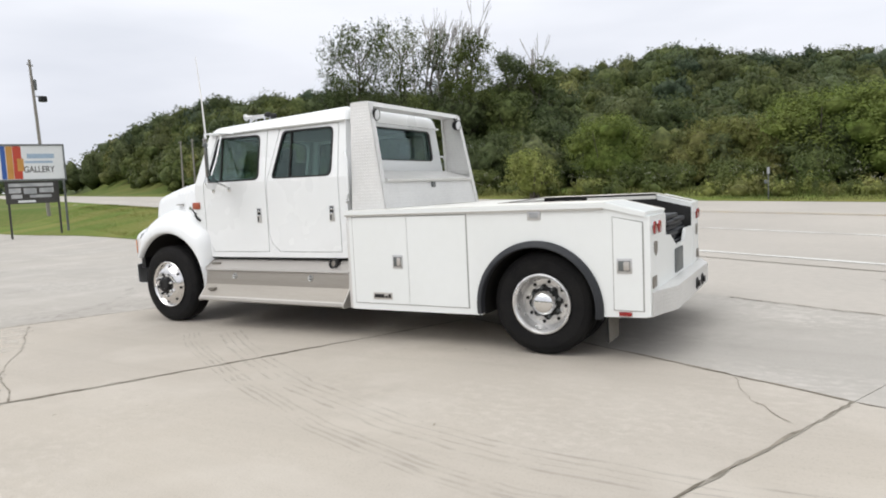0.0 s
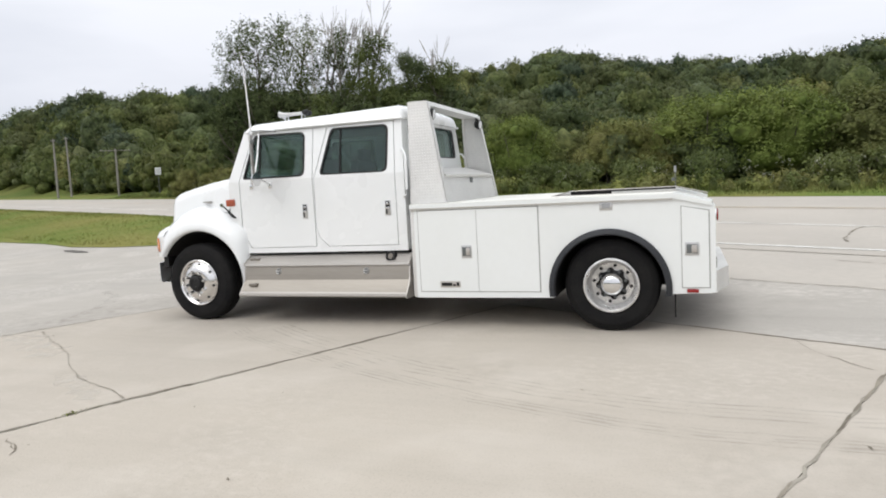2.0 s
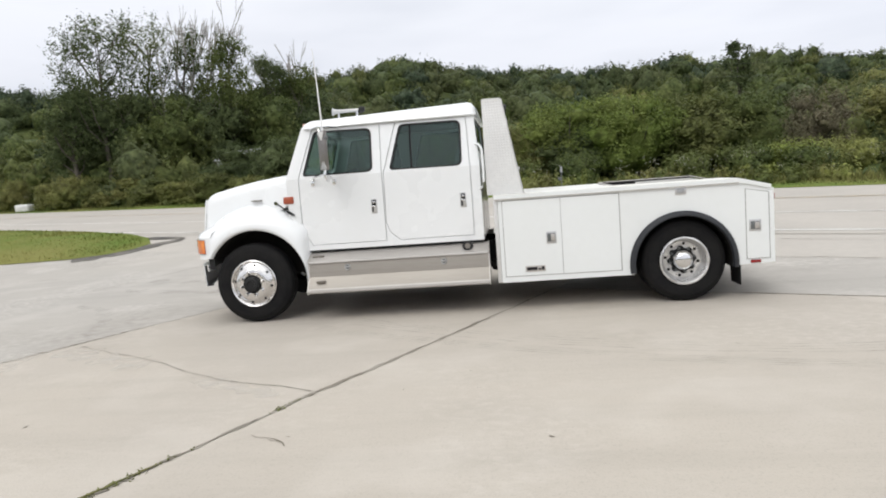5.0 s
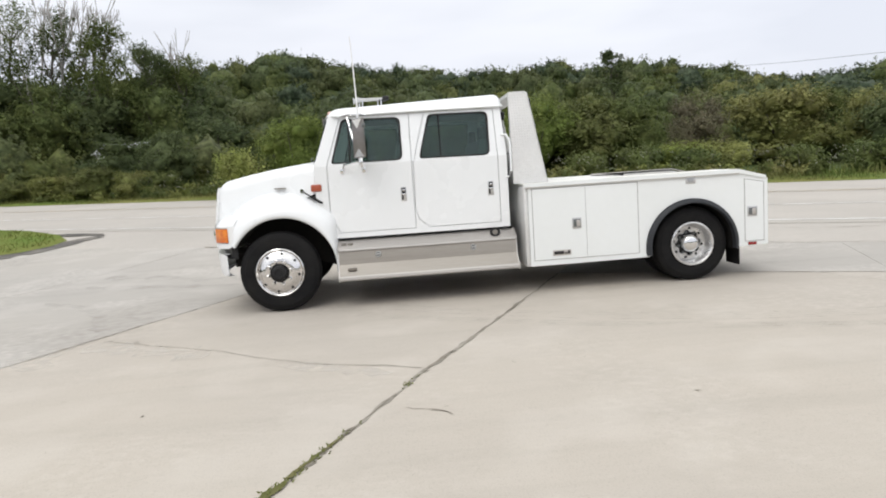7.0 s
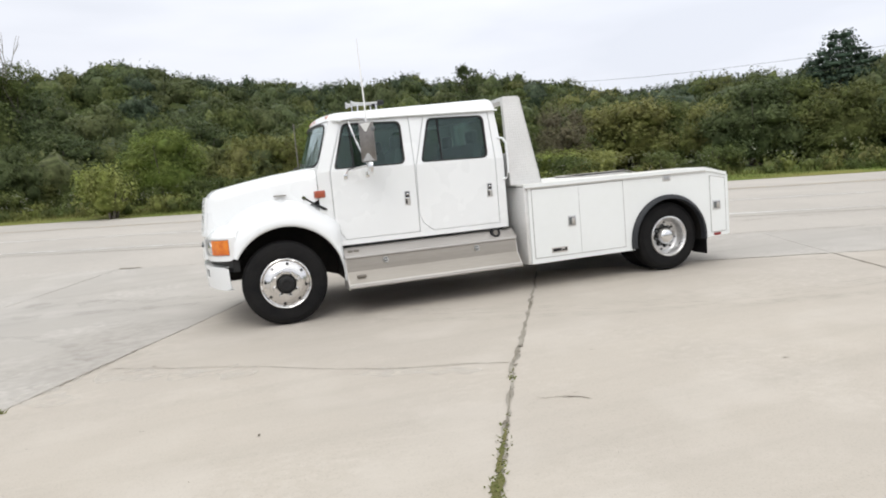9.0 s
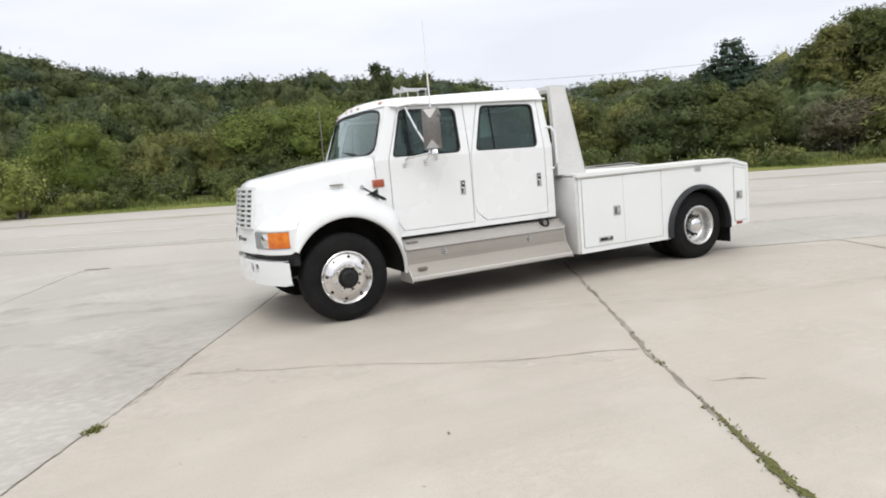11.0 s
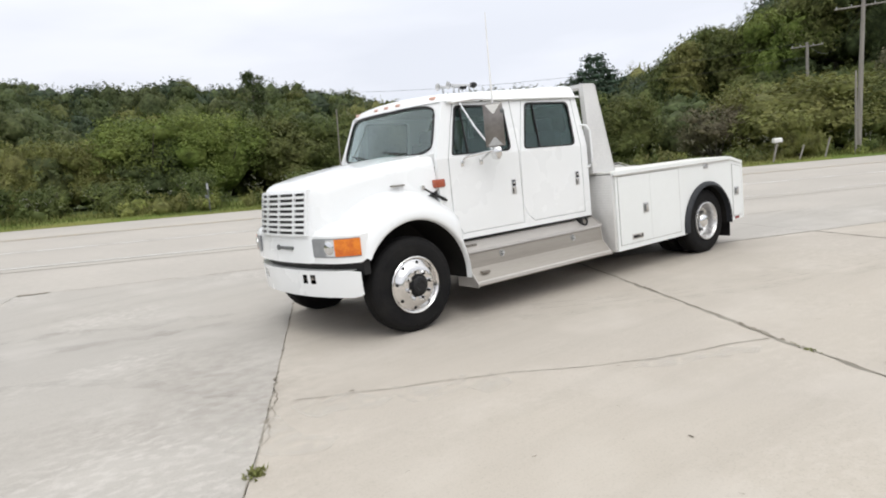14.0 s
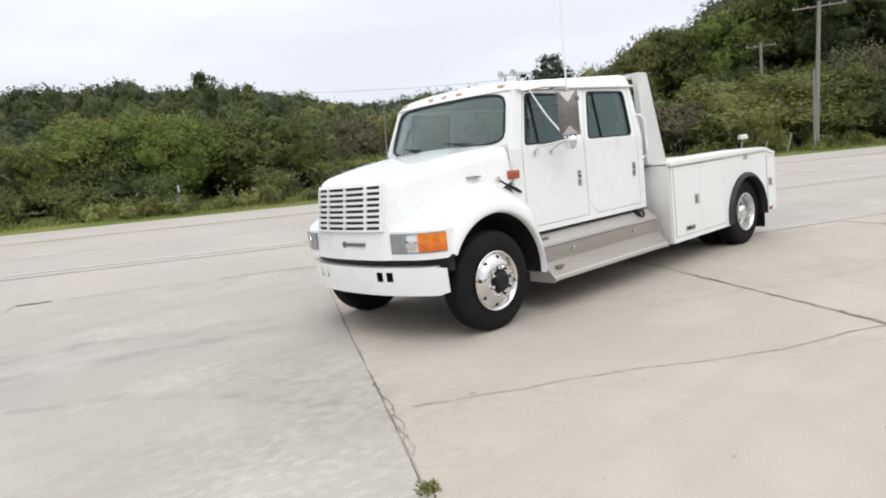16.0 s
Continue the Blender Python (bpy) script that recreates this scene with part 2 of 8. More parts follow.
def concrete_material(name, base, grey, worn, stain, pitted=0.7):
    """Old broomed concrete: wide drifts of tone, faint broom streaks, pitted worn patches and grey stains."""
    m = bpy.data.materials.new(name)
    m.use_nodes = True
    nt = m.node_tree
    N, L = nt.nodes.new, nt.links.new
    p = nt.nodes["Principled BSDF"]
    p.inputs["Roughness"].default_value, p.inputs["Specular IOR Level"].default_value = 0.85, 0.25
    geo = N("ShaderNodeNewGeometry")
    def noise_of(scale, detail, stretch=(1, 1, 1), turn=0.0, off=0.0):
        mp, n = N("ShaderNodeMapping"), N("ShaderNodeTexNoise")
        mp.inputs["Scale"].default_value, mp.inputs["Rotation"].default_value, mp.inputs["Location"].default_value = stretch, (0, 0, turn), (off, off * 0.7, 0)
        n.inputs["Scale"].default_value, n.inputs["Detail"].default_value = scale, detail
        L(geo.outputs["Position"], mp.inputs[0]); L(mp.outputs[0], n.inputs["Vector"])
        return n.outputs["Fac"]
    def ramp(v, lo, hi, top=1.0):
        r = N("ShaderNodeMapRange")
        r.inputs[1].default_value, r.inputs[2].default_value, r.inputs[4].default_value = lo, hi, top
        L(v, r.inputs[0])
        return r.outputs[0]
    def times(a, b):
        t = N("ShaderNodeMath"); t.operation = "MULTIPLY"
        L(a, t.inputs[0]); L(b, t.inputs[1])
        return t.outputs[0]
    def blend(fac, a, b):
        x = N("ShaderNodeMix"); x.data_type = "RGBA"
        L(fac, x.inputs[0])
        if isinstance(a, tuple):
            x.inputs[6].default_value = rgba(a)
        else:
            L(a, x.inputs[6])
        x.inputs[7].default_value = rgba(b)
        return x.outputs[2]
    col = blend(ramp(noise_of(0.22, 6), 0.36, 0.64), base, grey)
    col = blend(ramp(noise_of(1.6, 5, (0.22, 2.2, 1), radians(25), 7), 0.48, 0.76, 0.26), col, stain)
    patch = times(ramp(noise_of(0.55, 4, off=31), 0.48, 0.62), ramp(noise_of(13, 5, (0.85, 1.2, 1), radians(25)), 0.46, 0.66, pitted))
    col = blend(patch, col, worn)
    col = blend(times(ramp(noise_of(0.4, 5, off=53), 0.56, 0.72, 0.55), ramp(noise_of(9, 5), 0.36, 0.62)), col, stain)
    col = blend(ramp(noise_of(70, 3), 0.52, 0.8, 0.5), col, stain)
    col = blend(ramp(noise_of(14, 5, (0.3, 1.8, 1), radians(25), 90), 0.52, 0.74, 0.10), col, worn)
    col = blend(ramp(noise_of(1.1, 5, off=17), 0.50, 0.66, 0.30), col, worn)
    L(col, p.inputs["Base Color"])
    b = N("ShaderNodeBump"); b.inputs["Strength"].default_value, b.inputs["Distance"].default_value = 0.28, 0.01
    L(noise_of(85, 5), b.inputs["Height"]); L(b.outputs[0], p.inputs["Normal"])
    return m


def smudge_material(name, colour, strength, scale):
    """A thin film of rubber or dirt through which the concrete shows in places."""
    m = bpy.data.materials.new(name)
    m.use_nodes = True
    nt = m.node_tree
    N, L = nt.nodes.new, nt.links.new
    p, tr, mx, n, r, geo = nt.nodes["Principled BSDF"], N("ShaderNodeBsdfTransparent"), N("ShaderNodeMixShader"), N("ShaderNodeTexNoise"), N("ShaderNodeMapRange"), N("ShaderNodeNewGeometry")
    p.inputs["Base Color"].default_value, p.inputs["Roughness"].default_value, p.inputs["Specular IOR Level"].default_value = rgba(colour), 0.9, 0.15
    n.inputs["Scale"].default_value, n.inputs["Detail"].default_value = scale, 6
    r.inputs[1].default_value, r.inputs[2].default_value, r.inputs[4].default_value = 0.38, 0.68, strength
    L(geo.outputs["Position"], n.inputs["Vector"]); L(n.outputs["Fac"], r.inputs[0]); L(r.outputs[0], mx.inputs[0])
    L(tr.outputs[0], mx.inputs[1]); L(p.outputs[0], mx.inputs[2]); L(mx.outputs[0], nt.nodes["Material Output"].inputs[0])
    return m


GREY_CONCRETE = concrete_material("older_grey_concrete", (0.432, 0.405, 0.368), (0.398, 0.376, 0.347), (0.540, 0.512, 0.475), (0.285, 0.262, 0.236))
CONCRETE = concrete_material("worn_concrete", (0.478, 0.433, 0.373), (0.442, 0.403, 0.355), (0.575, 0.535, 0.482), (0.325, 0.292, 0.252), 0.32)
ROAD = material("pale_road_surface", (0.462, 0.43, 0.390), 0.85, 0, (0.405, 0.378, 0.344), scale=0.3, fine=9, amount=0.7, bump=0.25, bump_scale=70, detail=8, spec=0.25, stretch=(1, 1, 1))
JOINT = material("dark_joint_dirt", (0.16, 0.142, 0.115), 0.95, 0, (0.30, 0.27, 0.225), scale=3, fine=35, amount=0.9, bump=0.5, bump_scale=120, spec=0.1)
BLOOM = smudge_material("pale_lime_bloom", (0.66, 0.63, 0.58), 0.34, 6.0)
SCUFF = smudge_material("tyre_rubber_smear", (0.20, 0.185, 0.165), 0.13, 2.5)
RUBBER_LINE = smudge_material("thin_tyre_line", (0.20, 0.185, 0.165), 0.17, 4.0)
FILLER = material("grey_joint_filler", (0.26, 0.24, 0.205), 0.95, 0, (0.36, 0.335, 0.29), scale=4, fine=40, amount=0.9, bump=0.5, bump_scale=120, spec=0.1)
PATCH = material("black_asphalt_patch", (0.07, 0.066, 0.06), 0.9, 0, (0.17, 0.155, 0.135), scale=1.2, fine=9, amount=0.9, bump=0.5, bump_scale=60)
LINE_WHITE = material("worn_white_line_paint", (0.72, 0.72, 0.70), 0.8, 0, (0.50, 0.48, 0.45), scale=1.6, fine=12, amount=1.0, detail=8)
LINE_YELLOW = material("faded_yellow_line_paint", (0.52, 0.42, 0.29), 0.8, 0, (0.44, 0.395, 0.34), scale=1.6, fine=12, amount=1.0, detail=8)
LAWN = material("mown_grass", (0.105, 0.160, 0.030), 0.95, 0, (0.195, 0.190, 0.058), scale=0.22, fine=9, amount=0.8, bump=0.8, bump_scale=30, detail=8, spec=0.1)
MEADOW = material("open_meadow", (0.095, 0.135, 0.032), 0.95, 0, (0.15, 0.16, 0.05), scale=0.12, fine=2.5, amount=0.9, bump=0.7, bump_scale=8, detail=8, spec=0.1)
GROUND = material("rough_meadow", (0.055, 0.078, 0.026), 0.95, 0, (0.085, 0.10, 0.035), scale=0.12, fine=2.5, amount=0.9, bump=0.7, bump_scale=8, detail=8, spec=0.1)
BLADES = material("grass_blades", (0.105, 0.150, 0.038), 0.8, 0, (0.20, 0.195, 0.075), scale=0.22, fine=5, amount=0.8, island=0.4, translucent=0.3, spec=0.2)
def leaf_material(name, a, b, scale=0.3, light=0.28):
    return material(name, a, 0.7, 0, b, scale=scale, fine=1.6, amount=0.9, island=0.09, translucent=light, spec=0.2, mottle=2.2, bump=1.0, bump_scale=3.0)


LAWN_BLADES = material("mown_grass_blades", (0.125, 0.170, 0.036), 0.85, 0, (0.215, 0.205, 0.066), scale=0.22, fine=9, amount=0.8, island=0.2, translucent=0.3, spec=0.2)
LEAF_MID = leaf_material("green_foliage", (0.086, 0.114, 0.036), (0.126, 0.148, 0.047))
LEAF_DARK = leaf_material("dark_foliage", (0.066, 0.090, 0.036), (0.098, 0.122, 0.048), light=0.22)
LEAF_BLUE = leaf_material("dark_bluish_foliage", (0.050, 0.074, 0.042), (0.074, 0.098, 0.054), light=0.2)
LEAF_BRIGHT = leaf_material("bright_foliage", (0.130, 0.180, 0.040), (0.188, 0.225, 0.060), light=0.32)
LEAF_OLIVE = leaf_material("olive_foliage", (0.100, 0.122, 0.038), (0.142, 0.152, 0.052))
LEAF_GOLD = leaf_material("yellowing_foliage", (0.172, 0.188, 0.058), (0.225, 0.220, 0.080), light=0.32)
LEAF_LIME = leaf_material("lime_shrub_foliage", (0.200, 0.240, 0.060), (0.270, 0.285, 0.095), light=0.35)
LEAF_BROWN = leaf_material("brownish_twigs", (0.134, 0.116, 0.074), (0.112, 0.108, 0.058), light=0.1)
LEAF_FAR = leaf_material("hillside_foliage", (0.074, 0.096, 0.039), (0.116, 0.132, 0.053), scale=0.08)
PINE = material("dark_conifer_needles", (0.040, 0.066, 0.044), 0.8, 0, (0.058, 0.088, 0.056), scale=0.5, fine=3, amount=0.8, island=0.4, spec=0.2)
BARK = material("grey_bark", (0.13, 0.115, 0.095), 0.95, 0, (0.075, 0.065, 0.052), scale=2, fine=18, amount=0.8, bump=0.7, bump_scale=40)
DEAD_WOOD = material("pale_dead_wood", (0.40, 0.38, 0.36), 0.95, 0, (0.28, 0.26, 0.24), scale=2, fine=18, amount=0.8)
POLE_WOOD = material("weathered_pole_wood", (0.27, 0.252, 0.228), 0.9, 0, (0.20, 0.187, 0.17), scale=2, fine=25, amount=0.7, bump=0.4, bump_scale=50, stretch=(6, 6, 0.5))
WIRE = material("dark_cable", (0.05, 0.05, 0.05), 0.6, 0.3)
SIGN_WHITE = material("white_sign_face", (0.74, 0.75, 0.76), 0.5, 0, (0.66, 0.68, 0.70), scale=1, fine=8, amount=0.4)
SIGN_BLUE = material("blue_sign_stripe", (0.03, 0.10, 0.36), 0.5)
SIGN_PALE = material("pale_blue_sign_print", (0.36, 0.47, 0.60), 0.5)
SIGN_ORANGE = material("ochre_sign_stripe", (0.55, 0.27, 0.06), 0.5)
SIGN_RED = material("red_sign_stripe", (0.50, 0.06, 0.03), 0.5)
SIGN_GREY = material("grey_sign_print", (0.30, 0.31, 0.32), 0.5, 0, (0.45, 0.45, 0.46), scale=1.2, fine=4, amount=1.0)
SIGN_DARK = material("dark_sign_frame", (0.05, 0.047, 0.045), 0.7)
PLASTIC_WHITE = material("white_plastic", (0.72, 0.72, 0.70), 0.5)
AERIAL = material("white_aerial_coating", (0.92, 0.92, 0.92), 0.5)
WEED = material("small_weeds", (0.145, 0.172, 0.048), 0.8, 0, (0.20, 0.205, 0.075), scale=3, fine=20, amount=0.8, island=0.3, translucent=0.25, spec=0.2)
MOSS = material("joint_moss", (0.115, 0.120, 0.045), 0.95, 0, (0.175, 0.160, 0.075), scale=5, fine=45, amount=0.9, bump=0.8, bump_scale=90, spec=0.1)
FLOWER = material("pale_weed_flowers", (0.45, 0.45, 0.36), 0.8, island=0.3, translucent=0.2)


# ---------------------------------------------------------------- mesh helpers
def mesh_of(name, bm, mats, smooth=40, closed=True):
    if closed:
        bmesh.ops.recalc_face_normals(bm, faces=bm.faces)
    me = bpy.data.meshes.new(name)
    bm.to_mesh(me)
    bm.free()
    for m in mats if isinstance(mats, (list, tuple)) else [mats]:
        me.materials.append(m)
    if smooth:
        me.polygons.foreach_set("use_smooth", [True] * len(me.polygons))
        me.set_sharp_from_angle(angle=radians(smooth))
    return me


def part(name, bm, mats, parent, label="", smooth=40, side=-1):
    """One mesh object under a thing or part; side 1 mirrors it to the far side of the truck."""
    if side > 0:
        bmesh.ops.scale(bm, vec=(1, -1, 1), verts=bm.verts)
        bmesh.ops.reverse_faces(bm, faces=bm.faces)
    ob = new(name, mesh_of(name, bm, mats, smooth))
    ob.parent = parent
    root = parent
    while root.parent:
        root = root.parent
    if parent is root:
        ob.matrix_parent_inverse = root.matrix_basis.inverted()
    return tagged(ob, label)


def thing(name, label, category, at=(0, 0, 0), group="", kind=""):
    ob = new(name)
    ob.empty_display_size = 0.2
    ob.matrix_basis = Matrix.Translation(at)
    return tagged(ob, label, category, group, kind)


def hexa(bm, p):
    """A block from eight corners: four below, four above, both counter-clockwise."""
    v = [bm.verts.new(q) for q in p]
    fs = [bm.faces.new([v[i] for i in f]) for f in ((3, 2, 1, 0), (4, 5, 6, 7), (0, 1, 5, 4), (1, 2, 6, 5), (2, 3, 7, 6), (3, 0, 4, 7))]
    return v, fs


def box(bm, x0, x1, y0, y1, z0, z1, bevel=0.0, seg=2, index=0):
    v, fs = hexa(bm, [(x0, y0, z0), (x1, y0, z0), (x1, y1, z0), (x0, y1, z0), (x0, y0, z1), (x1, y0, z1), (x1, y1, z1), (x0, y1, z1)])
    for f in fs:
        f.material_index = index
    if bevel:
        es = list({e for q in v for e in q.link_edges})
        r = bmesh.ops.bevel(bm, geom=es, offset=bevel, segments=seg, profile=0.5, affect="EDGES")
        for f in r["faces"]:
            f.material_index = index
    return v


def fillet(pts, r, seg=4):
    """The corners of a 2D outline rounded; r a number or one for each corner."""
    out, n = [], len(pts)
    for i in range(n):
        a, b, c = Vector(pts[i - 1]), Vector(pts[i]), Vector(pts[(i + 1) % n])
        ri = r[i] if isinstance(r, (list, tuple)) else r
        d1, d2 = (a - b), (c - b)
        k = min(ri, d1.length * 0.45, d2.length * 0.45)
        if k < 1e-4:
            out.append(tuple(b))
            continue
        p, q = b + d1.normalized() * k, b + d2.normalized() * k
        for j in range(seg + 1):
            t = j / seg
            out.append(tuple(p * (1 - t) ** 2 + b * 2 * t * (1 - t) + q * t * t))
    return out


def panel(bm, outer, holes, f, thick, index=0):
    """A sheet with holes: 2D outlines taken into space by f, given depth by the vector thick."""
    from mathutils.geometry import tessellate_polygon
    loops = [outer] + list(holes)
    flat = [q for lp in loops for q in lp]
    tris = tessellate_polygon([[Vector((q[0], q[1], 0)) for q in lp] for lp in loops])
    th = Vector(thick)
    a = [bm.verts.new(f(*q)) for q in flat]
    b = [bm.verts.new(Vector(f(*q)) + th) for q in flat]
    made = []
    for t in tris:
        for vs in ([a[i] for i in t], [b[i] for i in reversed(t)]):
            try:
                made.append(bm.faces.new(vs))
            except ValueError:
                pass
    k = 0
    for lp in loops:
        n = len(lp)
        for i in range(n):
            j = (i + 1) % n
            made.append(bm.faces.new((a[k + i], a[k + j], b[k + j], b[k + i])))
        k += n
    for q in made:
        q.material_index = index


def prism(bm, outline, axis, lo, hi, index=0):
    """A 2D outline drawn out along an axis. Outline in (y, z), (x, z) or (x, y)."""
    f = {"x": lambda u, v: (lo, u, v), "y": lambda u, v: (u, lo, v), "z": lambda u, v: (u, v, lo)}[axis]
    t = {"x": (hi - lo, 0, 0), "y": (0, hi - lo, 0), "z": (0, 0, hi - lo)}[axis]
    panel(bm, outline, [], f, t, index)


def frame_of(d):
    d = Vector(d).normalized()
    s = d.cross(Vector((0, 0, 1)) if abs(d.z) < 0.9 else Vector((1, 0, 0))).normalized()
    return d, s, d.cross(s)


def tube(bm, pts, r, seg=8, index=0, caps=True):
    """A round bar along points; r a number or one for each point."""
    rings = []
    pts = [Vector(p) for p in pts]
    for i, p in enumerate(pts):
        d = (pts[min(i + 1, len(pts) - 1)] - pts[max(i - 1, 0)])
        _, s, u = frame_of(d)
        ri = r[i] if isinstance(r, (list, tuple)) else r
        rings.append([bm.verts.new(p + (s * math.cos(2 * math.pi * k / seg) + u * math.sin(2 * math.pi * k / seg)) * ri) for k in range(seg)])
    for a, b in zip(rings, rings[1:]):
        for k in range(seg):
            bm.faces.new((a[k], a[(k + 1) % seg], b[(k + 1) % seg], b[k])).material_index = index
    if caps:
        bm.faces.new(list(reversed(rings[0]))).material_index = index
        bm.faces.new(rings[-1]).material_index = index


def revolve(bm, profile, c, axis=(0, 1, 0), seg=40, index=0, closed=False):
    """A profile of (radius, along) turned round an axis through c."""
    d, s, u = frame_of(axis)
    c = Vector(c)
    rings = []
    for r, h in profile:
        if r < 1e-5:
            rings.append([bm.verts.new(c + d * h)])
        else:
            rings.append([bm.verts.new(c + d * h + (s * math.cos(2 * math.pi * k / seg) + u * math.sin(2 * math.pi * k / seg)) * r) for k in range(seg)])
    pairs = list(zip(rings, rings[1:])) + ([(rings[-1], rings[0])] if closed else [])
    for a, b in pairs:
        for k in range(seg):
            j = (k + 1) % seg
            if len(a) == 1 and len(b) == 1:
                continue
            vs = (a[0], b[j], b[k]) if len(a) == 1 else (a[k], a[j], b[0]) if len(b) == 1 else (a[k], a[j], b[j], b[k])
            bm.faces.new(vs).material_index = index


def BM():
    return bmesh.new()

# ---------------------------------------------------------------- the lie of the land
NX, NY = 0.4226, 0.9063          # across the road, away from the lot
UX, UY = 0.9063, -0.4226         # along the road


def us(u, s):
    return (UX * u + NX * s, UY * u + NY * s)


def su(x, y):
    return (UX * x + UY * y, NX * x + NY * y)


def smooth01(t):
    t = min(1.0, max(0.0, t))
    return t * t * (3 - 2 * t)


def road_plane(x, y):
    return 0.1245 - 0.01315 * x + 0.0238 * y


def lot_z(x, y):
    return 0.02 - 0.0075 * min(8.0, max(0.0, -1.3 - y)) + smooth01((NX * x + NY * y + 1) / 8) * (road_plane(x, y) - 0.02)


# skyline of the wooded hills: bearing in degrees, height in degrees
SKYLINE = [(-40, 11), (0, 12.5), (20, 12.3), (23, 11.8), (27, 9.8), (30, 8.5), (32, 8.2), (34.0, 7.2), (35.3, 6.0), (36.0, 5.5), (39, 5.6), (43.5, 5.9), (47, 5.6), (50, 5.6), (55, 5.5), (58.6, 5.6),
           (61, 6.35), (64.3, 7.2), (68, 7.9), (72.5, 8.1), (77, 8.2), (80, 8.1), (82.3, 8.25), (84.6, 8.6), (88, 9.0), (92, 9.15), (94, 9.5), (96, 10.0), (98.6, 10.3), (100.5, 9.9), (102.4, 9.5), (104.3, 9.6), (107, 9.1),
           (111, 8.4), (116, 8.1), (121, 8.2), (127.5, 8.9), (132, 8.7), (135, 8.5), (138, 8.35), (139.8, 7.9), (141.2, 7.45), (143, 6.8), (145.8, 5.7), (146.8, 3.6), (148, 3.3), (150, 2.8), (155, 2.4), (170, 2.2), (200, 2.0)]
EYE0 = (1.0, -6.0, 1.5)


def skyline(az):
    for (a, e), (b, f) in zip(SKYLINE, SKYLINE[1:]):
        if a <= az <= b:
            return e + (f - e) * (az - a) / (b - a)
    return 2.0


def far_edge(az):
    return max(95 + 55 * smooth01((az - 28) / 25), near_edge(az) + 42 if az > 115 else 0)


def near_edge(az):
    """Where the woods begin: nearer behind the road verge, farther over the meadow up the road."""
    if az > 115:
        beside = 36 / max(0.17, math.cos(radians(az - 65)))
        return 44 + (beside - 44) * smooth01((az - 115) / 10)
    return 44 + 10 * smooth01((60 - az) / 12)


def tree_height(t, az=90):
    return 4.8 + 4.8 * t + 2.0 * (1 - t) * smooth01((az - 118) / 12)


def settle(az):
    """How far the crowns' tops are let down below the skyline at the west end of the hill."""
    rows = ((0, 0), (119, 0), (126, 0.40), (132, 0.40), (137, 0.45), (141, 0.75), (145, 1.4), (200, 1.4))
    for (a, e), (b, f) in zip(rows, rows[1:]):
        if a <= az < b:
            return e + (f - e) * (az - a) / (b - a)
    return 0


def canopy_z(az, r):
    t = (r - near_edge(az)) / (far_edge(az) - near_edge(az))
    t = max(0.0, t)
    low = min(3.4 + 0.5 * smooth01((az - 118) / 12), 0.78 * skyline(az))
    e = low + (skyline(az) + 0.55 - 0.28 * smooth01((96 - az) / 6) * smooth01((az - 37) / 3) - settle(az) - low) * min(1.0, t * 1.14) ** 0.85
    return EYE0[2] + r * math.tan(radians(e)), t


def terrain(x, y):
    u, s = su(x, y)
    base = road_plane(x, y)
    if s < 21:
        return base
    az, r = math.degrees(math.atan2(y - EYE0[1], x - EYE0[0])), math.hypot(x - EYE0[0], y - EYE0[1])
    if az < -60 or az > 170:
        return base
    z, t = canopy_z(az, min(r, far_edge(az)))
    h = z - tree_height(min(1.0, t), az) * (1 - 0.35 * min(1.0, t)) - base
    fade = smooth01((s - 21) / 14) * smooth01((az + 60) / 30) * smooth01((172 - az) / 14)
    rise = 1.7 * smooth01((s - 23) / 35) * smooth01((az - 108) / 14)
    return base + max(rise, h * fade)


def grid_sheet(name, us_, ss_, zf, mats):
    verts, faces = [], []
    for s in ss_:
        for u in us_:
            x, y = us(u, s)
            verts.append((x, y, zf(x, y)))
    n = len(us_)
    for j in range(len(ss_) - 1):
        for i in range(n - 1):
            faces.append((j * n + i, j * n + i + 1, (j + 1) * n + i + 1, (j + 1) * n + i))
    me = bpy.data.meshes.new(name)
    me.from_pydata(verts, [], faces)
    me.polygons.foreach_set("use_smooth", [True] * len(faces))
    for m in mats if isinstance(mats, list) else [mats]:
        me.materials.append(m)
    return new(name, me)


def spread(lo, hi, step):
    n = max(1, round((hi - lo) / step))
    return [lo + (hi - lo) * i / n for i in range(n + 1)]


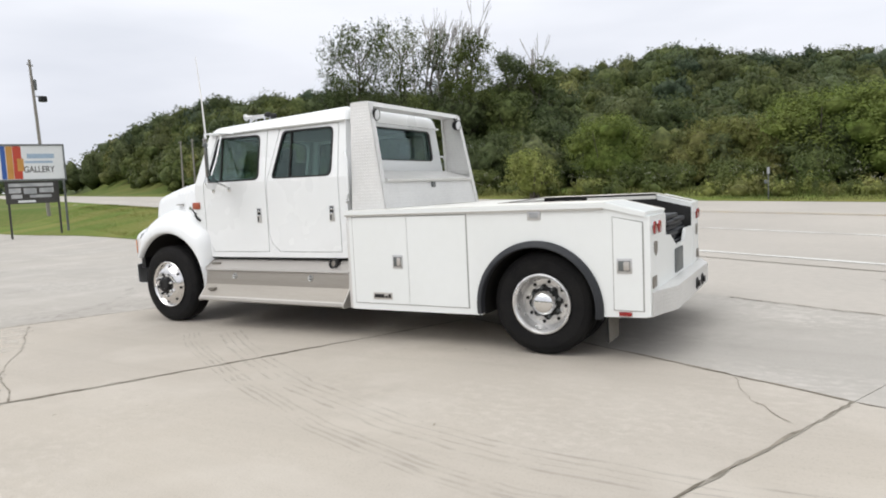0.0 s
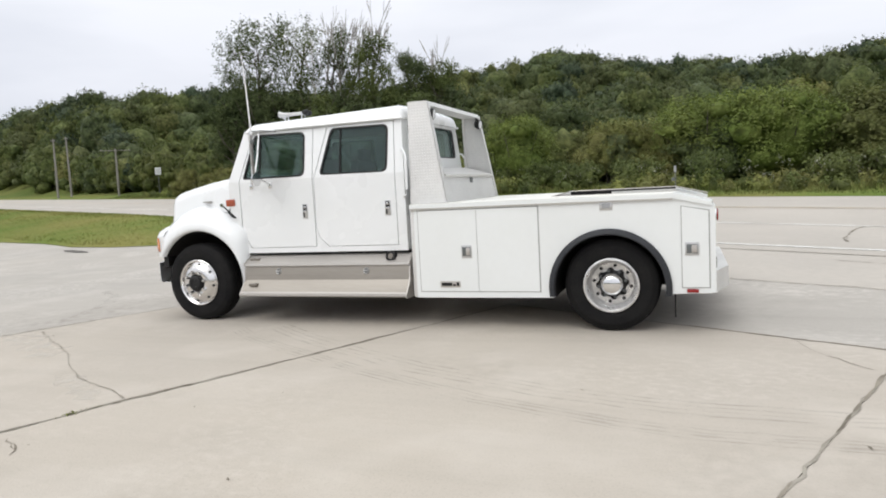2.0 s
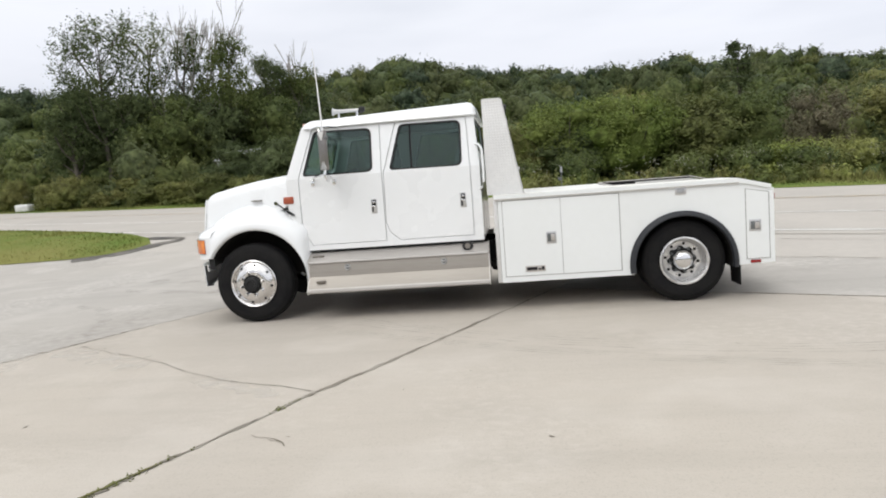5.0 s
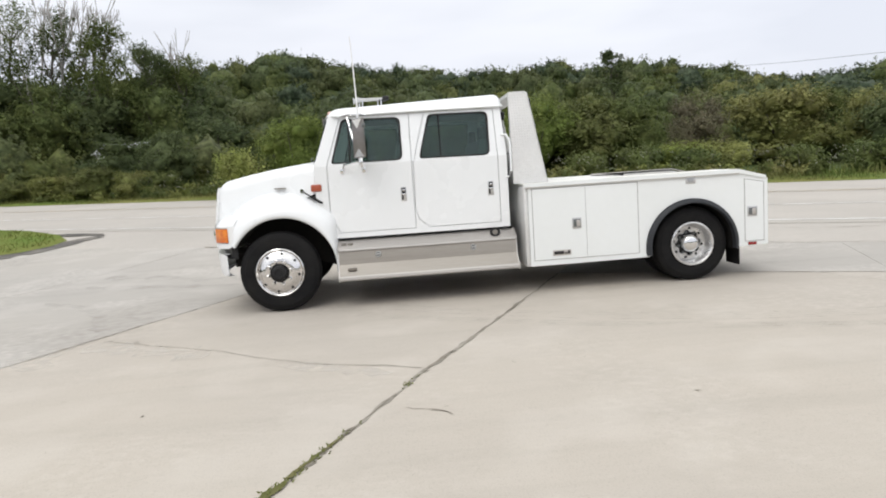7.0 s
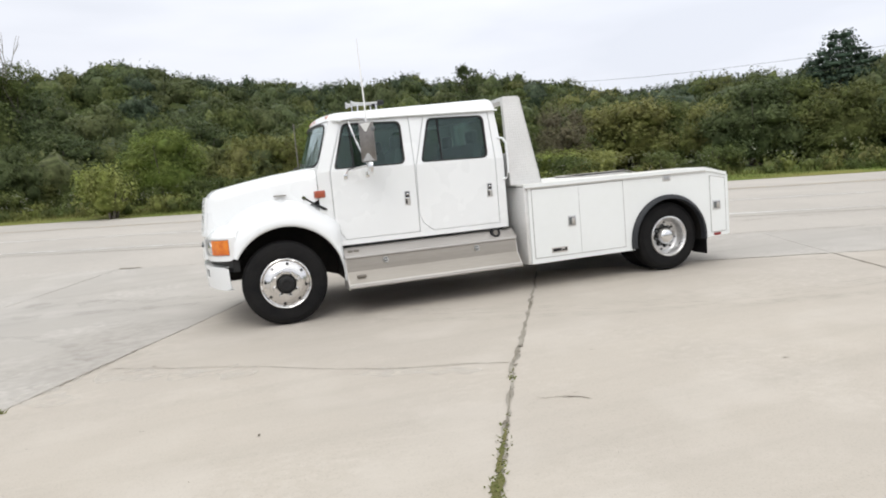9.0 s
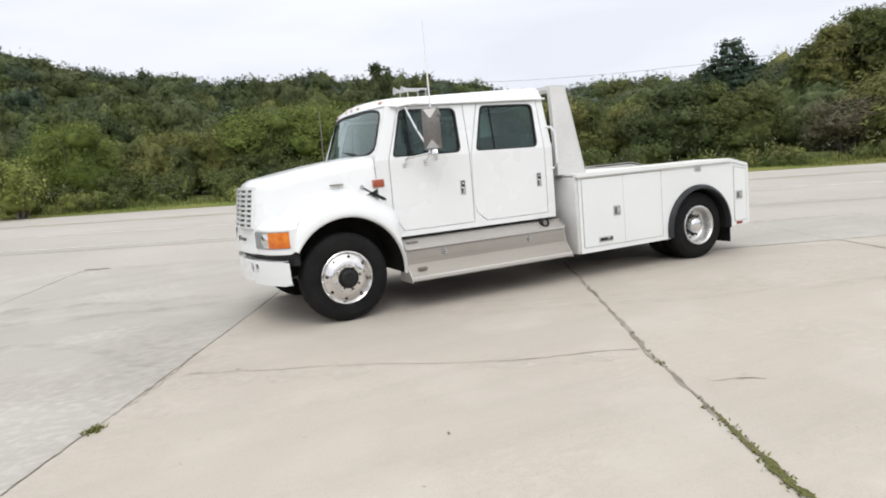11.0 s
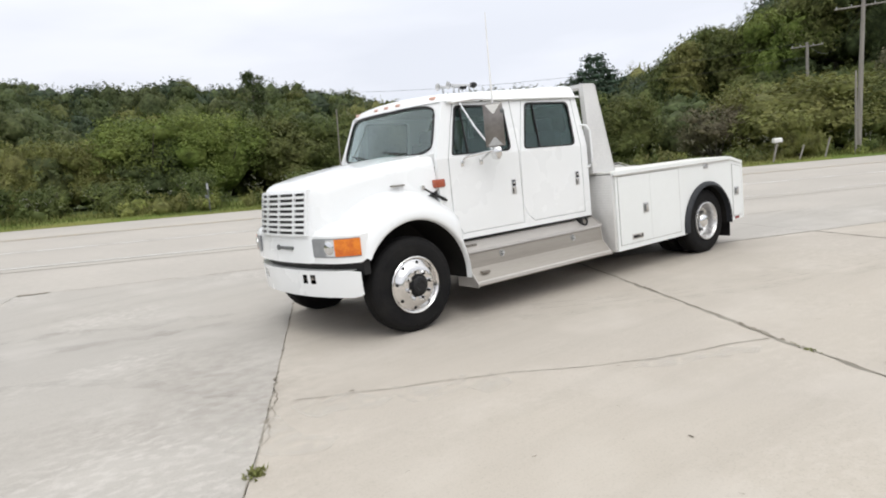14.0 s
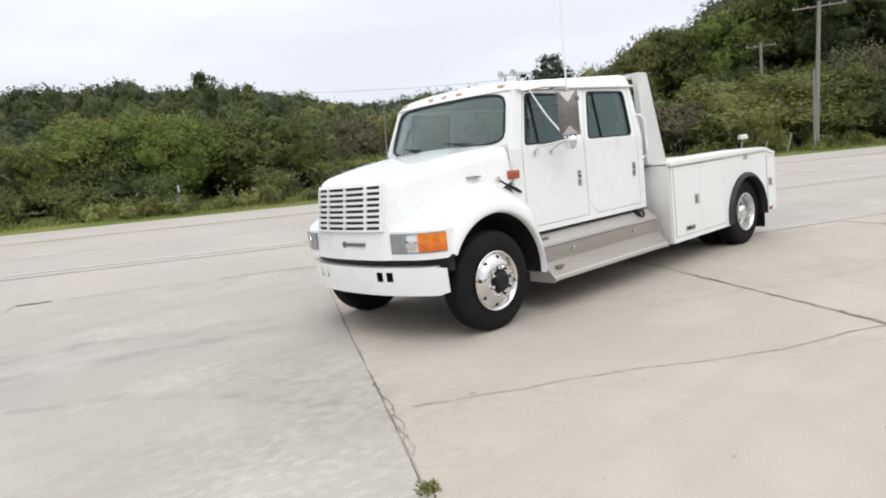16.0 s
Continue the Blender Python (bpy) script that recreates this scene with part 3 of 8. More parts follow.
def build_ground():
    us_ = [-3000, -1800, -1000, -600, -400, -300] + spread(-250, 200, 5) + [260, 350, 500, 900, 1800, 3000]
    ss_ = [-3000, -1500, -700, -300, -150, -80, -50, -36] + spread(-26, 20, 4) + [20.35, 21] + spread(23, 180, 4.5) + [200, 240, 300, 500, 1000, 3000]
    def z(x, y):
        u, s = su(x, y)
        if s <= 20.0:
            return (lot_z(x, y) if s > -30 and abs(u) < 60 else road_plane(x, y)) - 0.12
        if s <= 20.5:
            return road_plane(x, y) - 0.08
        return terrain(x, y) + 0.05 * math.sin(u * 0.3) * math.sin(s * 0.5)
    ob = grid_sheet("ground", us_, ss_, z, GROUND)
    ob.data.materials.append(MEADOW)
    for f in ob.data.polygons:
        u, s = su(f.center.x, f.center.y)
        az = math.degrees(math.atan2(f.center.y - EYE0[1], f.center.x - EYE0[0]))
        if s < 60 and (u < -20 and math.hypot(f.center.x, f.center.y) < near_edge(az) + 4 or s < 26):
            f.material_index = 1
    tagged(ob, "rough green meadow and wooded hillside ground", "ground", kind="structure")
    ob = grid_sheet("road", [-3000, -1000, -500] + spread(-300, 300, 6) + [600, 1500, 3000], [4.134] + spread(5, 20, 1.5) + [20.25],
                    lambda x, y: lot_z(x, y), ROAD)
    tagged(ob, "pale worn two-lane highway with faded white lines", "road", kind="structure")


build_ground()


def ribbon(name, pts, width, z_up, mats, rng, ragged=0.5, zf=lot_z, step=0.12, parent=None):
    """A strip laid along a line of points on the ground, with uneven edges."""
    line = []
    for a, b in zip(pts, pts[1:]):
        d = math.hypot(b[0] - a[0], b[1] - a[1])
        n = max(1, int(d / step))
        line += [(a[0] + (b[0] - a[0]) * i / n, a[1] + (b[1] - a[1]) * i / n) for i in range(n)]
    line.append(pts[-1])
    verts, faces = [], []
    for i, p in enumerate(line):
        q, o = line[min(i + 1, len(line) - 1)], line[max(i - 1, 0)]
        dx, dy = q[0] - o[0], q[1] - o[1]
        k = math.hypot(dx, dy) or 1
        nx, ny = -dy / k, dx / k
        taper = 0.25 if i in (0, len(line) - 1) else 1.0
        w1, w2 = (width * 0.5 * taper * (1 + ragged * rng.uniform(-1, 1)) for _ in range(2))
        j = width * ragged * 0.4 * rng.uniform(-1, 1)
        for w in (w1 + j, -w2 + j):
            x, y = p[0] + nx * w, p[1] + ny * w
            verts.append((x, y, zf(x, y) + z_up))
    for i in range(len(line) - 1):
        faces.append((2 * i, 2 * i + 1, 2 * i + 3, 2 * i + 2))
    me = bpy.data.meshes.new(name)
    me.from_pydata(verts, [], faces)
    me.materials.append(mats)
    ob = new(name, me)
    ob.parent = parent
    return ob


def build_lines():
    rng = random.Random(4)
    def painted(name, s, u0, u1, w, m, label):
        ob = ribbon(name, [us(u, s) for u in spread(u0, u1, 4)], w, 0.006, m, rng, 0.06, step=2.0)
        tagged(ob, label, "road line", kind="structure")
    painted("road_line_edge", 7.35, -160, 11.6, 0.13, LINE_WHITE, "worn white edge line painted on the road")
    painted("road_line_edge", 7.35, 12.0, 150, 0.13, LINE_WHITE, "worn white edge line painted on the road")
    painted("road_line_lane", 10.9, -160, 150, 0.13, LINE_WHITE, "worn white lane line painted on the road")
    painted("road_seam", 6.72, -160, 150, 0.05, FILLER, "narrow dark seam between road and shoulder")
    painted("road_line_centre", 15.2, -160, 150, 0.12, LINE_YELLOW, "faded yellow centre line on the road")
    painted("road_line_centre", 15.5, -160, 150, 0.12, LINE_YELLOW, "faded yellow centre line on the road")


build_lines()


def grass_patch(name, label, outline, zf, mat):
    bm = BM()
    from mathutils.geometry import tessellate_polygon
    tris = tessellate_polygon([[Vector((*p, 0)) for p in outline]])
    v = [bm.verts.new((*p, 0)) for p in outline]
    for t in tris:
        bm.faces.new([v[i] for i in t])
    for _ in range(4):
        long = [e for e in bm.edges if e.calc_length() > 3.0]
        if long:
            bmesh.ops.subdivide_edges(bm, edges=long, cuts=1)
            bmesh.ops.triangulate(bm, faces=bm.faces)
    edge = {q for e in bm.edges if e.is_boundary for q in e.verts}
    for q in bm.verts:
        q.co.z = zf(q.co.x, q.co.y) + (0.014 if q in edge else 0.07)
    ob = new(name, mesh_of(name, bm, mat, 60))
    return tagged(ob, label, "grass", kind="structure")


ISLAND = [(-6.95, 8.9), (-6.98, 8.1), (-7.35, 7.5), (-8.3, 7.2), (-10.3, 7.4), (-12.5, 8.0), (-15.2, 9.3), (-19, 10.7), (-24, 12.4), (-34, 15.2), (-60, 22), (-150, 44),
          (-150, 79), (-90, 51.0), (-60, 37.2), (-40, 27.9), (-27, 21.8), (-20, 18.5), (-15.7, 16.2), (-12.4, 14.2), (-9.5, 12.1), (-7.8, 10.3)]
grass_patch("lawn", "mown green and yellowing grass beside the road", ISLAND, lot_z, LAWN)


def build_verge():
    ob = grid_sheet("verge", [-400, -200] + spread(-140, 120, 3) + [200, 400], [20.2, 20.45, 20.9, 21.6, 22.6, 24, 26, 28],
                    lambda x, y: road_plane(x, y) + (0.01 if su(x, y)[1] < 20.3 else 0.05 + 0.05 * math.sin(x * 1.3) * math.sin(y * 0.9)), LAWN)
    tagged(ob, "grassy verge along the far side of the road", "verge", kind="structure")


build_verge()


# ---------------------------------------------------------------- concrete lot
def build_lot():
    rng = random.Random(11)
    lot = thing("pavement", "worn pale concrete yard of large slabs", "pavement", kind="structure")
    # joints that run across the lot: a distance along the road, or rows of (across, along) where one wanders
    left_joint = [(-30, -1.6), (-9.5, -1.2), (-4.3, -0.99), (-3.5, -0.955), (-2.9, -0.91), (-2.1, -0.88), (0.3, -0.79), (4.2, -0.62)]
    main_joint = [(-30, 2.5), (-9.5, 2.78), (-4.9, 2.885), (-3.6, 2.895), (-2.8, 2.905), (-1.9, 2.965), (0.25, 3.07), (4.2, 3.2)]
    right_joint = [(-30, 7.4), (-9.5, 7.12), (-0.6, 7.02), (0.15, 7.0), (1.4, 6.965), (4.2, 6.9)]
    cols = [-60, -37, -29, -21.0, -16.9, -12.95, -8.95, -4.95, left_joint, main_joint, right_joint, 10.9, 14.9, 18.9, 23, 31, 40, 60]
    def U(c, s):
        if not isinstance(c, list):
            return c
        for (s0, u0), (s1, u1) in zip(c, c[1:]):
            if s <= s1:
                return u0 + (u1 - u0) * (s - s0) / (s1 - s0)
        return c[-1][1]
    def rows(c):
        return [-30, -18, -9.5, 1.5, 4.14] if c in (main_joint, right_joint) else [-30, -18, -9.5, 4.14]
    gap = 0.003
    for a, b in zip(cols, cols[1:]):
        rr = rows(a)
        for p, q in zip(rr, rr[1:]):
            n, k = max(2, int((U(b, 0) - U(a, 0)) / 1.0)), max(2, int((q - p) / 0.8))
            bm = BM()
            top = [[None] * (n + 1) for _ in range(k + 1)]
            for j in range(k + 1):
                for i in range(n + 1):
                    s = p + gap + (q - p - 2 * gap) * j / k
                    lo, hi = U(a, s) + gap, U(b, s) - gap
                    u = lo + (hi - lo) * i / n
                    x, y = us(u, s)
                    top[j][i] = bm.verts.new((x, y, lot_z(x, y)))
            for j in range(k):
                for i in range(n):
                    bm.faces.new((top[j][i], top[j][i + 1], top[j + 1][i + 1], top[j + 1][i]))
            rim = [e for e in bm.edges if e.is_boundary]
            r = bmesh.ops.extrude_edge_only(bm, edges=rim)
            for v in (g for g in r["geom"] if isinstance(g, bmesh.types.BMVert)):
                v.co.z -= 0.10
            older = q > 2 and p >= 1.4 or U(b, 0) < 0 or U(a, 0) > 20
            me = mesh_of("slab", bm, GREY_CONCRETE if older else CONCRETE, 30)
            ob = new("slab", me)
            ob.parent = lot
    def mark(name, pts, w, m, z=0.004, ragged=0.6, step=0.07):
        ribbon(name, pts, w, z, m, rng, ragged, parent=lot, step=step)
    # joints between slabs, filled with dark grit
    def broken(line, lo, hi, w, share=0.75):
        """Dark grit in a joint or crack, in pieces of uneven width with bare stretches between."""
        t = lo
        while t < hi:
            d = min(rng.uniform(0.15, 0.9), hi - t)
            if rng.random() < share and d > 0.05:
                k = w * rng.choice((0.5, 0.7, 1.0, 1.0, 1.5))
                mark("joint", [line(t + d * i / 4) for i in range(5)], k, JOINT, z=0.0055, ragged=0.8, step=0.05)
            t += d
    for c, lo, hi, w, d in ((main_joint, -9.4, 1.5, 0.032, 0.015), (left_joint, -9.4, 4.1, 0.009, 0.012), (right_joint, -9.4, 1.5, 0.018, 0.012), (-4.95, -9.4, 4.1, 0.005, 0.004), (10.9, -9, 4.1, 0.014, 0.012)):
        mark("joint", [us(U(c, s) + rng.gauss(0, 0.006), s) for s in spread(lo, hi, 0.11)], w, FILLER, ragged=0.75)
        broken(lambda s: us(U(c, s) + rng.uniform(-0.006, 0.006), s), lo, hi, d, 0.45 if c is left_joint else 0.7)
    for side in (-1, 1):
        mark("crack", [us(U(left_joint, s) + 0.022 + side * 0.024 * math.sin((s + 3.1) * 9.5) + rng.gauss(0, 0.006), s) for s in spread(-3.1, -2.05, 0.06)], 0.007, FILLER if side < 0 else JOINT, ragged=0.9, step=0.04)
    for line, w in (([(-1.75, -2.00), (-1.30, -2.25), (-0.85, -2.50), (-0.40, -2.75)], 0.30), ([(-2.10, -1.95), (-2.02, -2.40), (-1.98, -2.80)], 0.34), ([(0.30, -3.25), (0.80, -3.55), (1.20, -3.75)], 0.18)):
        mark("bloom", line, w, BLOOM, z=0.003, ragged=0.5, step=0.1)
    mark("joint", [us(u, 1.50 + rng.uniform(-0.010, 0.010)) for u in spread(3.1, 6.97, 0.16)], 0.020, JOINT, ragged=0.7)
    mark("joint", [us(u, 1.50 + rng.uniform(-0.010, 0.010)) for u in spread(6.97, 11, 0.16)], 0.016, JOINT, ragged=0.7)
    for u0, u1, w in ((-4.95, -4.45, 0.06), (-4.4, -2.5, 0.012), (-2.2, -0.6, 0.018), (0.3, 3.0, 0.012), (4.5, 9.0, 0.02)):
        mark("joint", [us(u, 4.13 + rng.uniform(-0.04, 0.04)) for u in spread(u0, u1, 0.25)], w, JOINT, z=0.009, ragged=0.9)
    for s0, s1, w in ((-4.6, -4.05, 0.022), (-5.3, -4.6, 0.036), (-6.6, -5.3, 0.046), (-9.3, -6.6, 0.05), (-2.98, -2.90, 0.028)):
        mark("moss", [us(U(main_joint, s) + rng.gauss(0, 0.006), s) for s in spread(s0, s1, 0.09)], w, MOSS, z=0.010, ragged=0.8, step=0.04)
    # cracks
    def crack(pts, w):
        fine = []
        for (x0, y0), (x1, y1) in zip(pts, pts[1:]):
            n = max(2, int(math.hypot(x1 - x0, y1 - y0) / 0.09))
            k = min(0.016, 0.012 + w * 0.2)
            fine += [(x0 + (x1 - x0) * i / n + (rng.gauss(0, k) if i else 0), y0 + (y1 - y0) * i / n + (rng.gauss(0, k) if i else 0)) for i in range(n)]
        fine.append(pts[-1])
        i = 0
        while i < len(fine) - 1:
            j = min(len(fine) - 1, i + rng.randint(2, 6))
            if rng.random() < 0.98:
                mark("crack", fine[i:j + 1], w * rng.choice((0.35, 0.5, 0.7, 1.0)), rng.choice((JOINT, JOINT, FILLER)), ragged=0.8, step=0.04)
            i = j
    fine = [(1.46, -3.70), (1.17, -3.53), (0.95, -3.47), (0.78, -3.40), (0.55, -3.30), (0.39, -3.18), (0.19, -3.06), (-0.02, -2.91), (-0.29, -2.66), (-0.58, -2.50), (-0.78, -2.36), (-1.05, -2.23), (-1.24, -2.10), (-1.42, -2.00), (-1.67, -1.84)]
    crack(fine, 0.006)
    ribbon("crack", [(x + rng.gauss(0, 0.006), y + rng.gauss(0, 0.006)) for x, y in fine], 0.006, 0.0045, FILLER, rng, 0.7, parent=lot, step=0.05)
    crack([(6.22, -1.27), (6.27, -1.45), (6.36, -1.70), (6.5, -1.95), (6.62, -2.12)], 0.010)
    crack([(8.76, 7.82), (8.45, 7.2), (8.23, 6.53), (8.05, 6.0), (7.95, 5.37)], 0.05)
    crack([(1.29, -4.49), (1.40, -4.55), (1.48, -4.58), (1.58, -4.70)], 0.012)
    crack([(1.42, -4.56), (1.52, -4.62)], 0.016)
    crack([(7.4, 3.3), (8, 2.9), (9, 2.4), (10, 2.2), (11, 1.9), (13, 1.0)], 0.022)
    # spalled dark chips along the nearer joints
    for k in range(70):
        s_ = rng.uniform(-7.5, 1.5)
        x, y = us(U(rng.choice((main_joint, main_joint, left_joint)), s_) + rng.uniform(-0.012, 0.012), s_)
        a = rng.uniform(0, 6.3)
        l = rng.uniform(0.02, 0.09)
        mark("chip", [(x, y), (x + l * UX * 0.3 + l * NX, y + l * UY * 0.3 + l * NY)], rng.uniform(0.015, 0.035), JOINT, z=0.006, step=0.03)
    # small stones and specks lying about
    for k in range(46):
        x, y = rng.uniform(-5, 9), rng.uniform(-7.5, 0)
        l, a = rng.uniform(0.015, 0.05), rng.uniform(0, 6.3)
        mark("speck", [(x, y), (x + l * math.cos(a), y + l * math.sin(a))], l * 0.5, JOINT, z=0.005, step=0.02)
    # tyre arcs
    for pts, w in (([(0.84, -1.5), (1.25, -1.82), (1.73, -2.1), (2.73, -2.63), (4.03, -3.21), (5.03, -3.51), (5.5, -3.58), (6.6, -3.6)], 0.09),
                   ([(1.2, -1.3), (1.8, -1.72), (2.46, -2.12), (3.33, -2.57), (4.47, -2.98), (5.31, -3.15), (6.29, -3.19), (7.4, -3.1)], 0.13),
                   ([(-3.6, 3.1), (-3.15, 2.83), (-2.38, 2.41), (-1.57, 1.97), (-0.81, 1.65)], 0.30),
                   ([(-3.9, 2.3), (-3.0, 1.9), (-2.0, 1.5), (-1.0, 1.2)], 0.22),
                   ([(-3.6, 0.9), (-2.8, 0.3), (-2.2, -0.6), (-1.9, -1.4)], 0.16)):
        fine = []
        for (x0, y0), (x1, y1) in zip(pts, pts[1:]):
            n = max(1, int(math.hypot(x1 - x0, y1 - y0) / 0.12))
            fine += [(x0 + (x1 - x0) * t / n, y0 + (y1 - y0) * t / n) for t in range(n)]
        if w > 0.14:
            mark("scuff", fine + [pts[-1]], w, SCUFF, z=0.003, ragged=0.5, step=0.1)
            continue
        for k in range(4):
            o = (k - 1.5) * w * 0.55
            mark("scuff", [(x + o * 0.35, y + o) for x, y in fine + [pts[-1]]], rng.uniform(0.012, 0.03), RUBBER_LINE, z=0.003 + 0.0004 * k, ragged=0.6, step=0.1)
    # the broken black patch at the lawn's edge
    bm = BM()
    for cx, cy, rx, ry in ((-7.3, 10.1, 1.0, 0.25), (-11.2, 7.0, 0.9, 0.15), (-6.9, 7.8, 0.35, 0.9), (-7.6, 7.1, 0.5, 0.4), (-6.6, 8.8, 0.3, 0.7)):
        pts = []
        for k in range(18):
            a = 2 * math.pi * k / 18
            q = rng.uniform(0.75, 1.2)
            pts.append((cx + rx * q * math.cos(a) * UX + ry * q * math.sin(a) * NX, cy + rx * q * math.cos(a) * UY + ry * q * math.sin(a) * NY))
        v = [bm.verts.new((x, y, lot_z(x, y) + 0.009)) for x, y in pts]
        bm.faces.new(v)
    ob = new("asphalt_patch", mesh_of("asphalt_patch", bm, PATCH, 30))
    ob.parent = lot
    return lot


build_lot()


def blades(name, label, places, mat, kind="stuff", category="grass"):
    """Grass as bent blades: places of (x, y, z, height, lean)."""
    rng = random.Random(5)
    verts, faces = [], []
    for x, y, z, h, lean in places:
        a = rng.uniform(0, 6.283)
        c, s = math.cos(a), math.sin(a)
        w = h * 0.07 + 0.006
        b = rng.uniform(0, 6.283)
        dx, dy = math.cos(b) * lean * h, math.sin(b) * lean * h
        i = len(verts)
        verts += [(x - c * w, y - s * w, z), (x + c * w, y + s * w, z), (x + c * w * 0.7 + dx * 0.4, y + s * w * 0.7 + dy * 0.4, z + h * 0.6),
                  (x - c * w * 0.7 + dx * 0.4, y - s * w * 0.7 + dy * 0.4, z + h * 0.6), (x + dx, y + dy, z + h)]
        faces += [(i, i + 1, i + 2, i + 3), (i + 3, i + 2, i + 4)]
    me = bpy.data.meshes.new(name)
    me.from_pydata(verts, [], faces)
    me.materials.append(mat)
    return tagged(new(name, me), label, category, kind=kind)


def build_grass():
    rng = random.Random(8)
    pl = []
    for _ in range(38000):
        u, s = rng.uniform(-70, 62), 20.4 + abs(rng.gauss(0, 1)) * 2.8
        x, y = us(u, s)
        tuft = 0.5 + 0.5 * noise.noise(Vector((u * 0.45, s * 0.6, 0))) + 0.35 * noise.noise(Vector((u * 1.7, s * 1.7, 5)))
        h = rng.uniform(0.05, 0.13) + 0.62 * smooth01((s - 21.2) / 2.6) * max(0.05, tuft) * rng.random()
        pl.append((x, y, road_plane(x, y) + 0.02, h, rng.uniform(0.1, 0.6)))
    blades("verge_grass", "long green grass and weeds on the road verge", pl, BLADES)
    pl = []
    for _ in range(30000):
        u, s = rng.uniform(-62, -8), rng.uniform(2, 8.8)
        x, y = us(u, s)
        pl.append((x, y, lot_z(x, y) + 0.02, rng.uniform(0.05, 0.10), 0.8))
    def inside(x, y):
        c = False
        for (ax, ay), (bx, by) in zip(ISLAND, ISLAND[1:] + ISLAND[:1]):
            if (ay > y) != (by > y) and x < (bx - ax) * (y - ay) / (by - ay) + ax:
                c = not c
        return c
    blades("lawn_grass", "short mown grass blades on the lawn", [p for p in pl if all(inside(p[0] + dx, p[1] + dy) for dx in (-0.15, 0.15) for dy in (-0.15, 0.15))], LAWN_BLADES)
    # weeds growing in the slab joints
    pl = []
    for cu, cs, n, spr in ((-0.925, -3.48, 120, 0.034), (2.89, -4.3, 90, 0.18), (2.885, -4.85, 260, 0.25), (2.87, -5.5, 300, 0.35), (2.90, -3.1, 30, 0.04), (2.85, -6.4, 260, 0.5)):
        for _ in range(n):
            tuft = cu < 0
            x, y = us(cu + rng.gauss(0, 0.026 if tuft else 0.016), cs + rng.gauss(0, spr))
            pl.append((x, y, lot_z(x, y), rng.uniform(0.010, 0.030) if tuft else rng.uniform(0.006, 0.020), 1.2))
    blades("joint_weeds", "small green weeds growing in the slab joints", pl, WEED, category="weeds")
    # pale weed flowers standing in the verge
    pl = []
    for _ in range(500):
        u, s = rng.uniform(-60, 60), rng.uniform(22.5, 26)
        x, y = us(u, s)
        z = road_plane(x, y) + rng.uniform(0.5, 1.3)
        for _ in range(5):
            pl.append((x + rng.gauss(0, 0.1), y + rng.gauss(0, 0.1), z + rng.gauss(0, 0.06), 0.07, 0.8))
    blades("verge_flowers", "pale flower heads of tall roadside weeds", pl, FLOWER, category="flowers")


build_grass()

# ---------------------------------------------------------------- vegetation
@functools.lru_cache(maxsize=None)
def ico(level):
    """Corners and faces of a ball."""
    bm = bmesh.new()
    bmesh.ops.create_icosphere(bm, subdivisions=level, radius=1.0)
    bm.verts.ensure_lookup_table()
    out = np.array([v.co[:] for v in bm.verts]), np.array([[v.index for v in f.verts] for f in bm.faces], np.int64)
    bm.free()
    return out


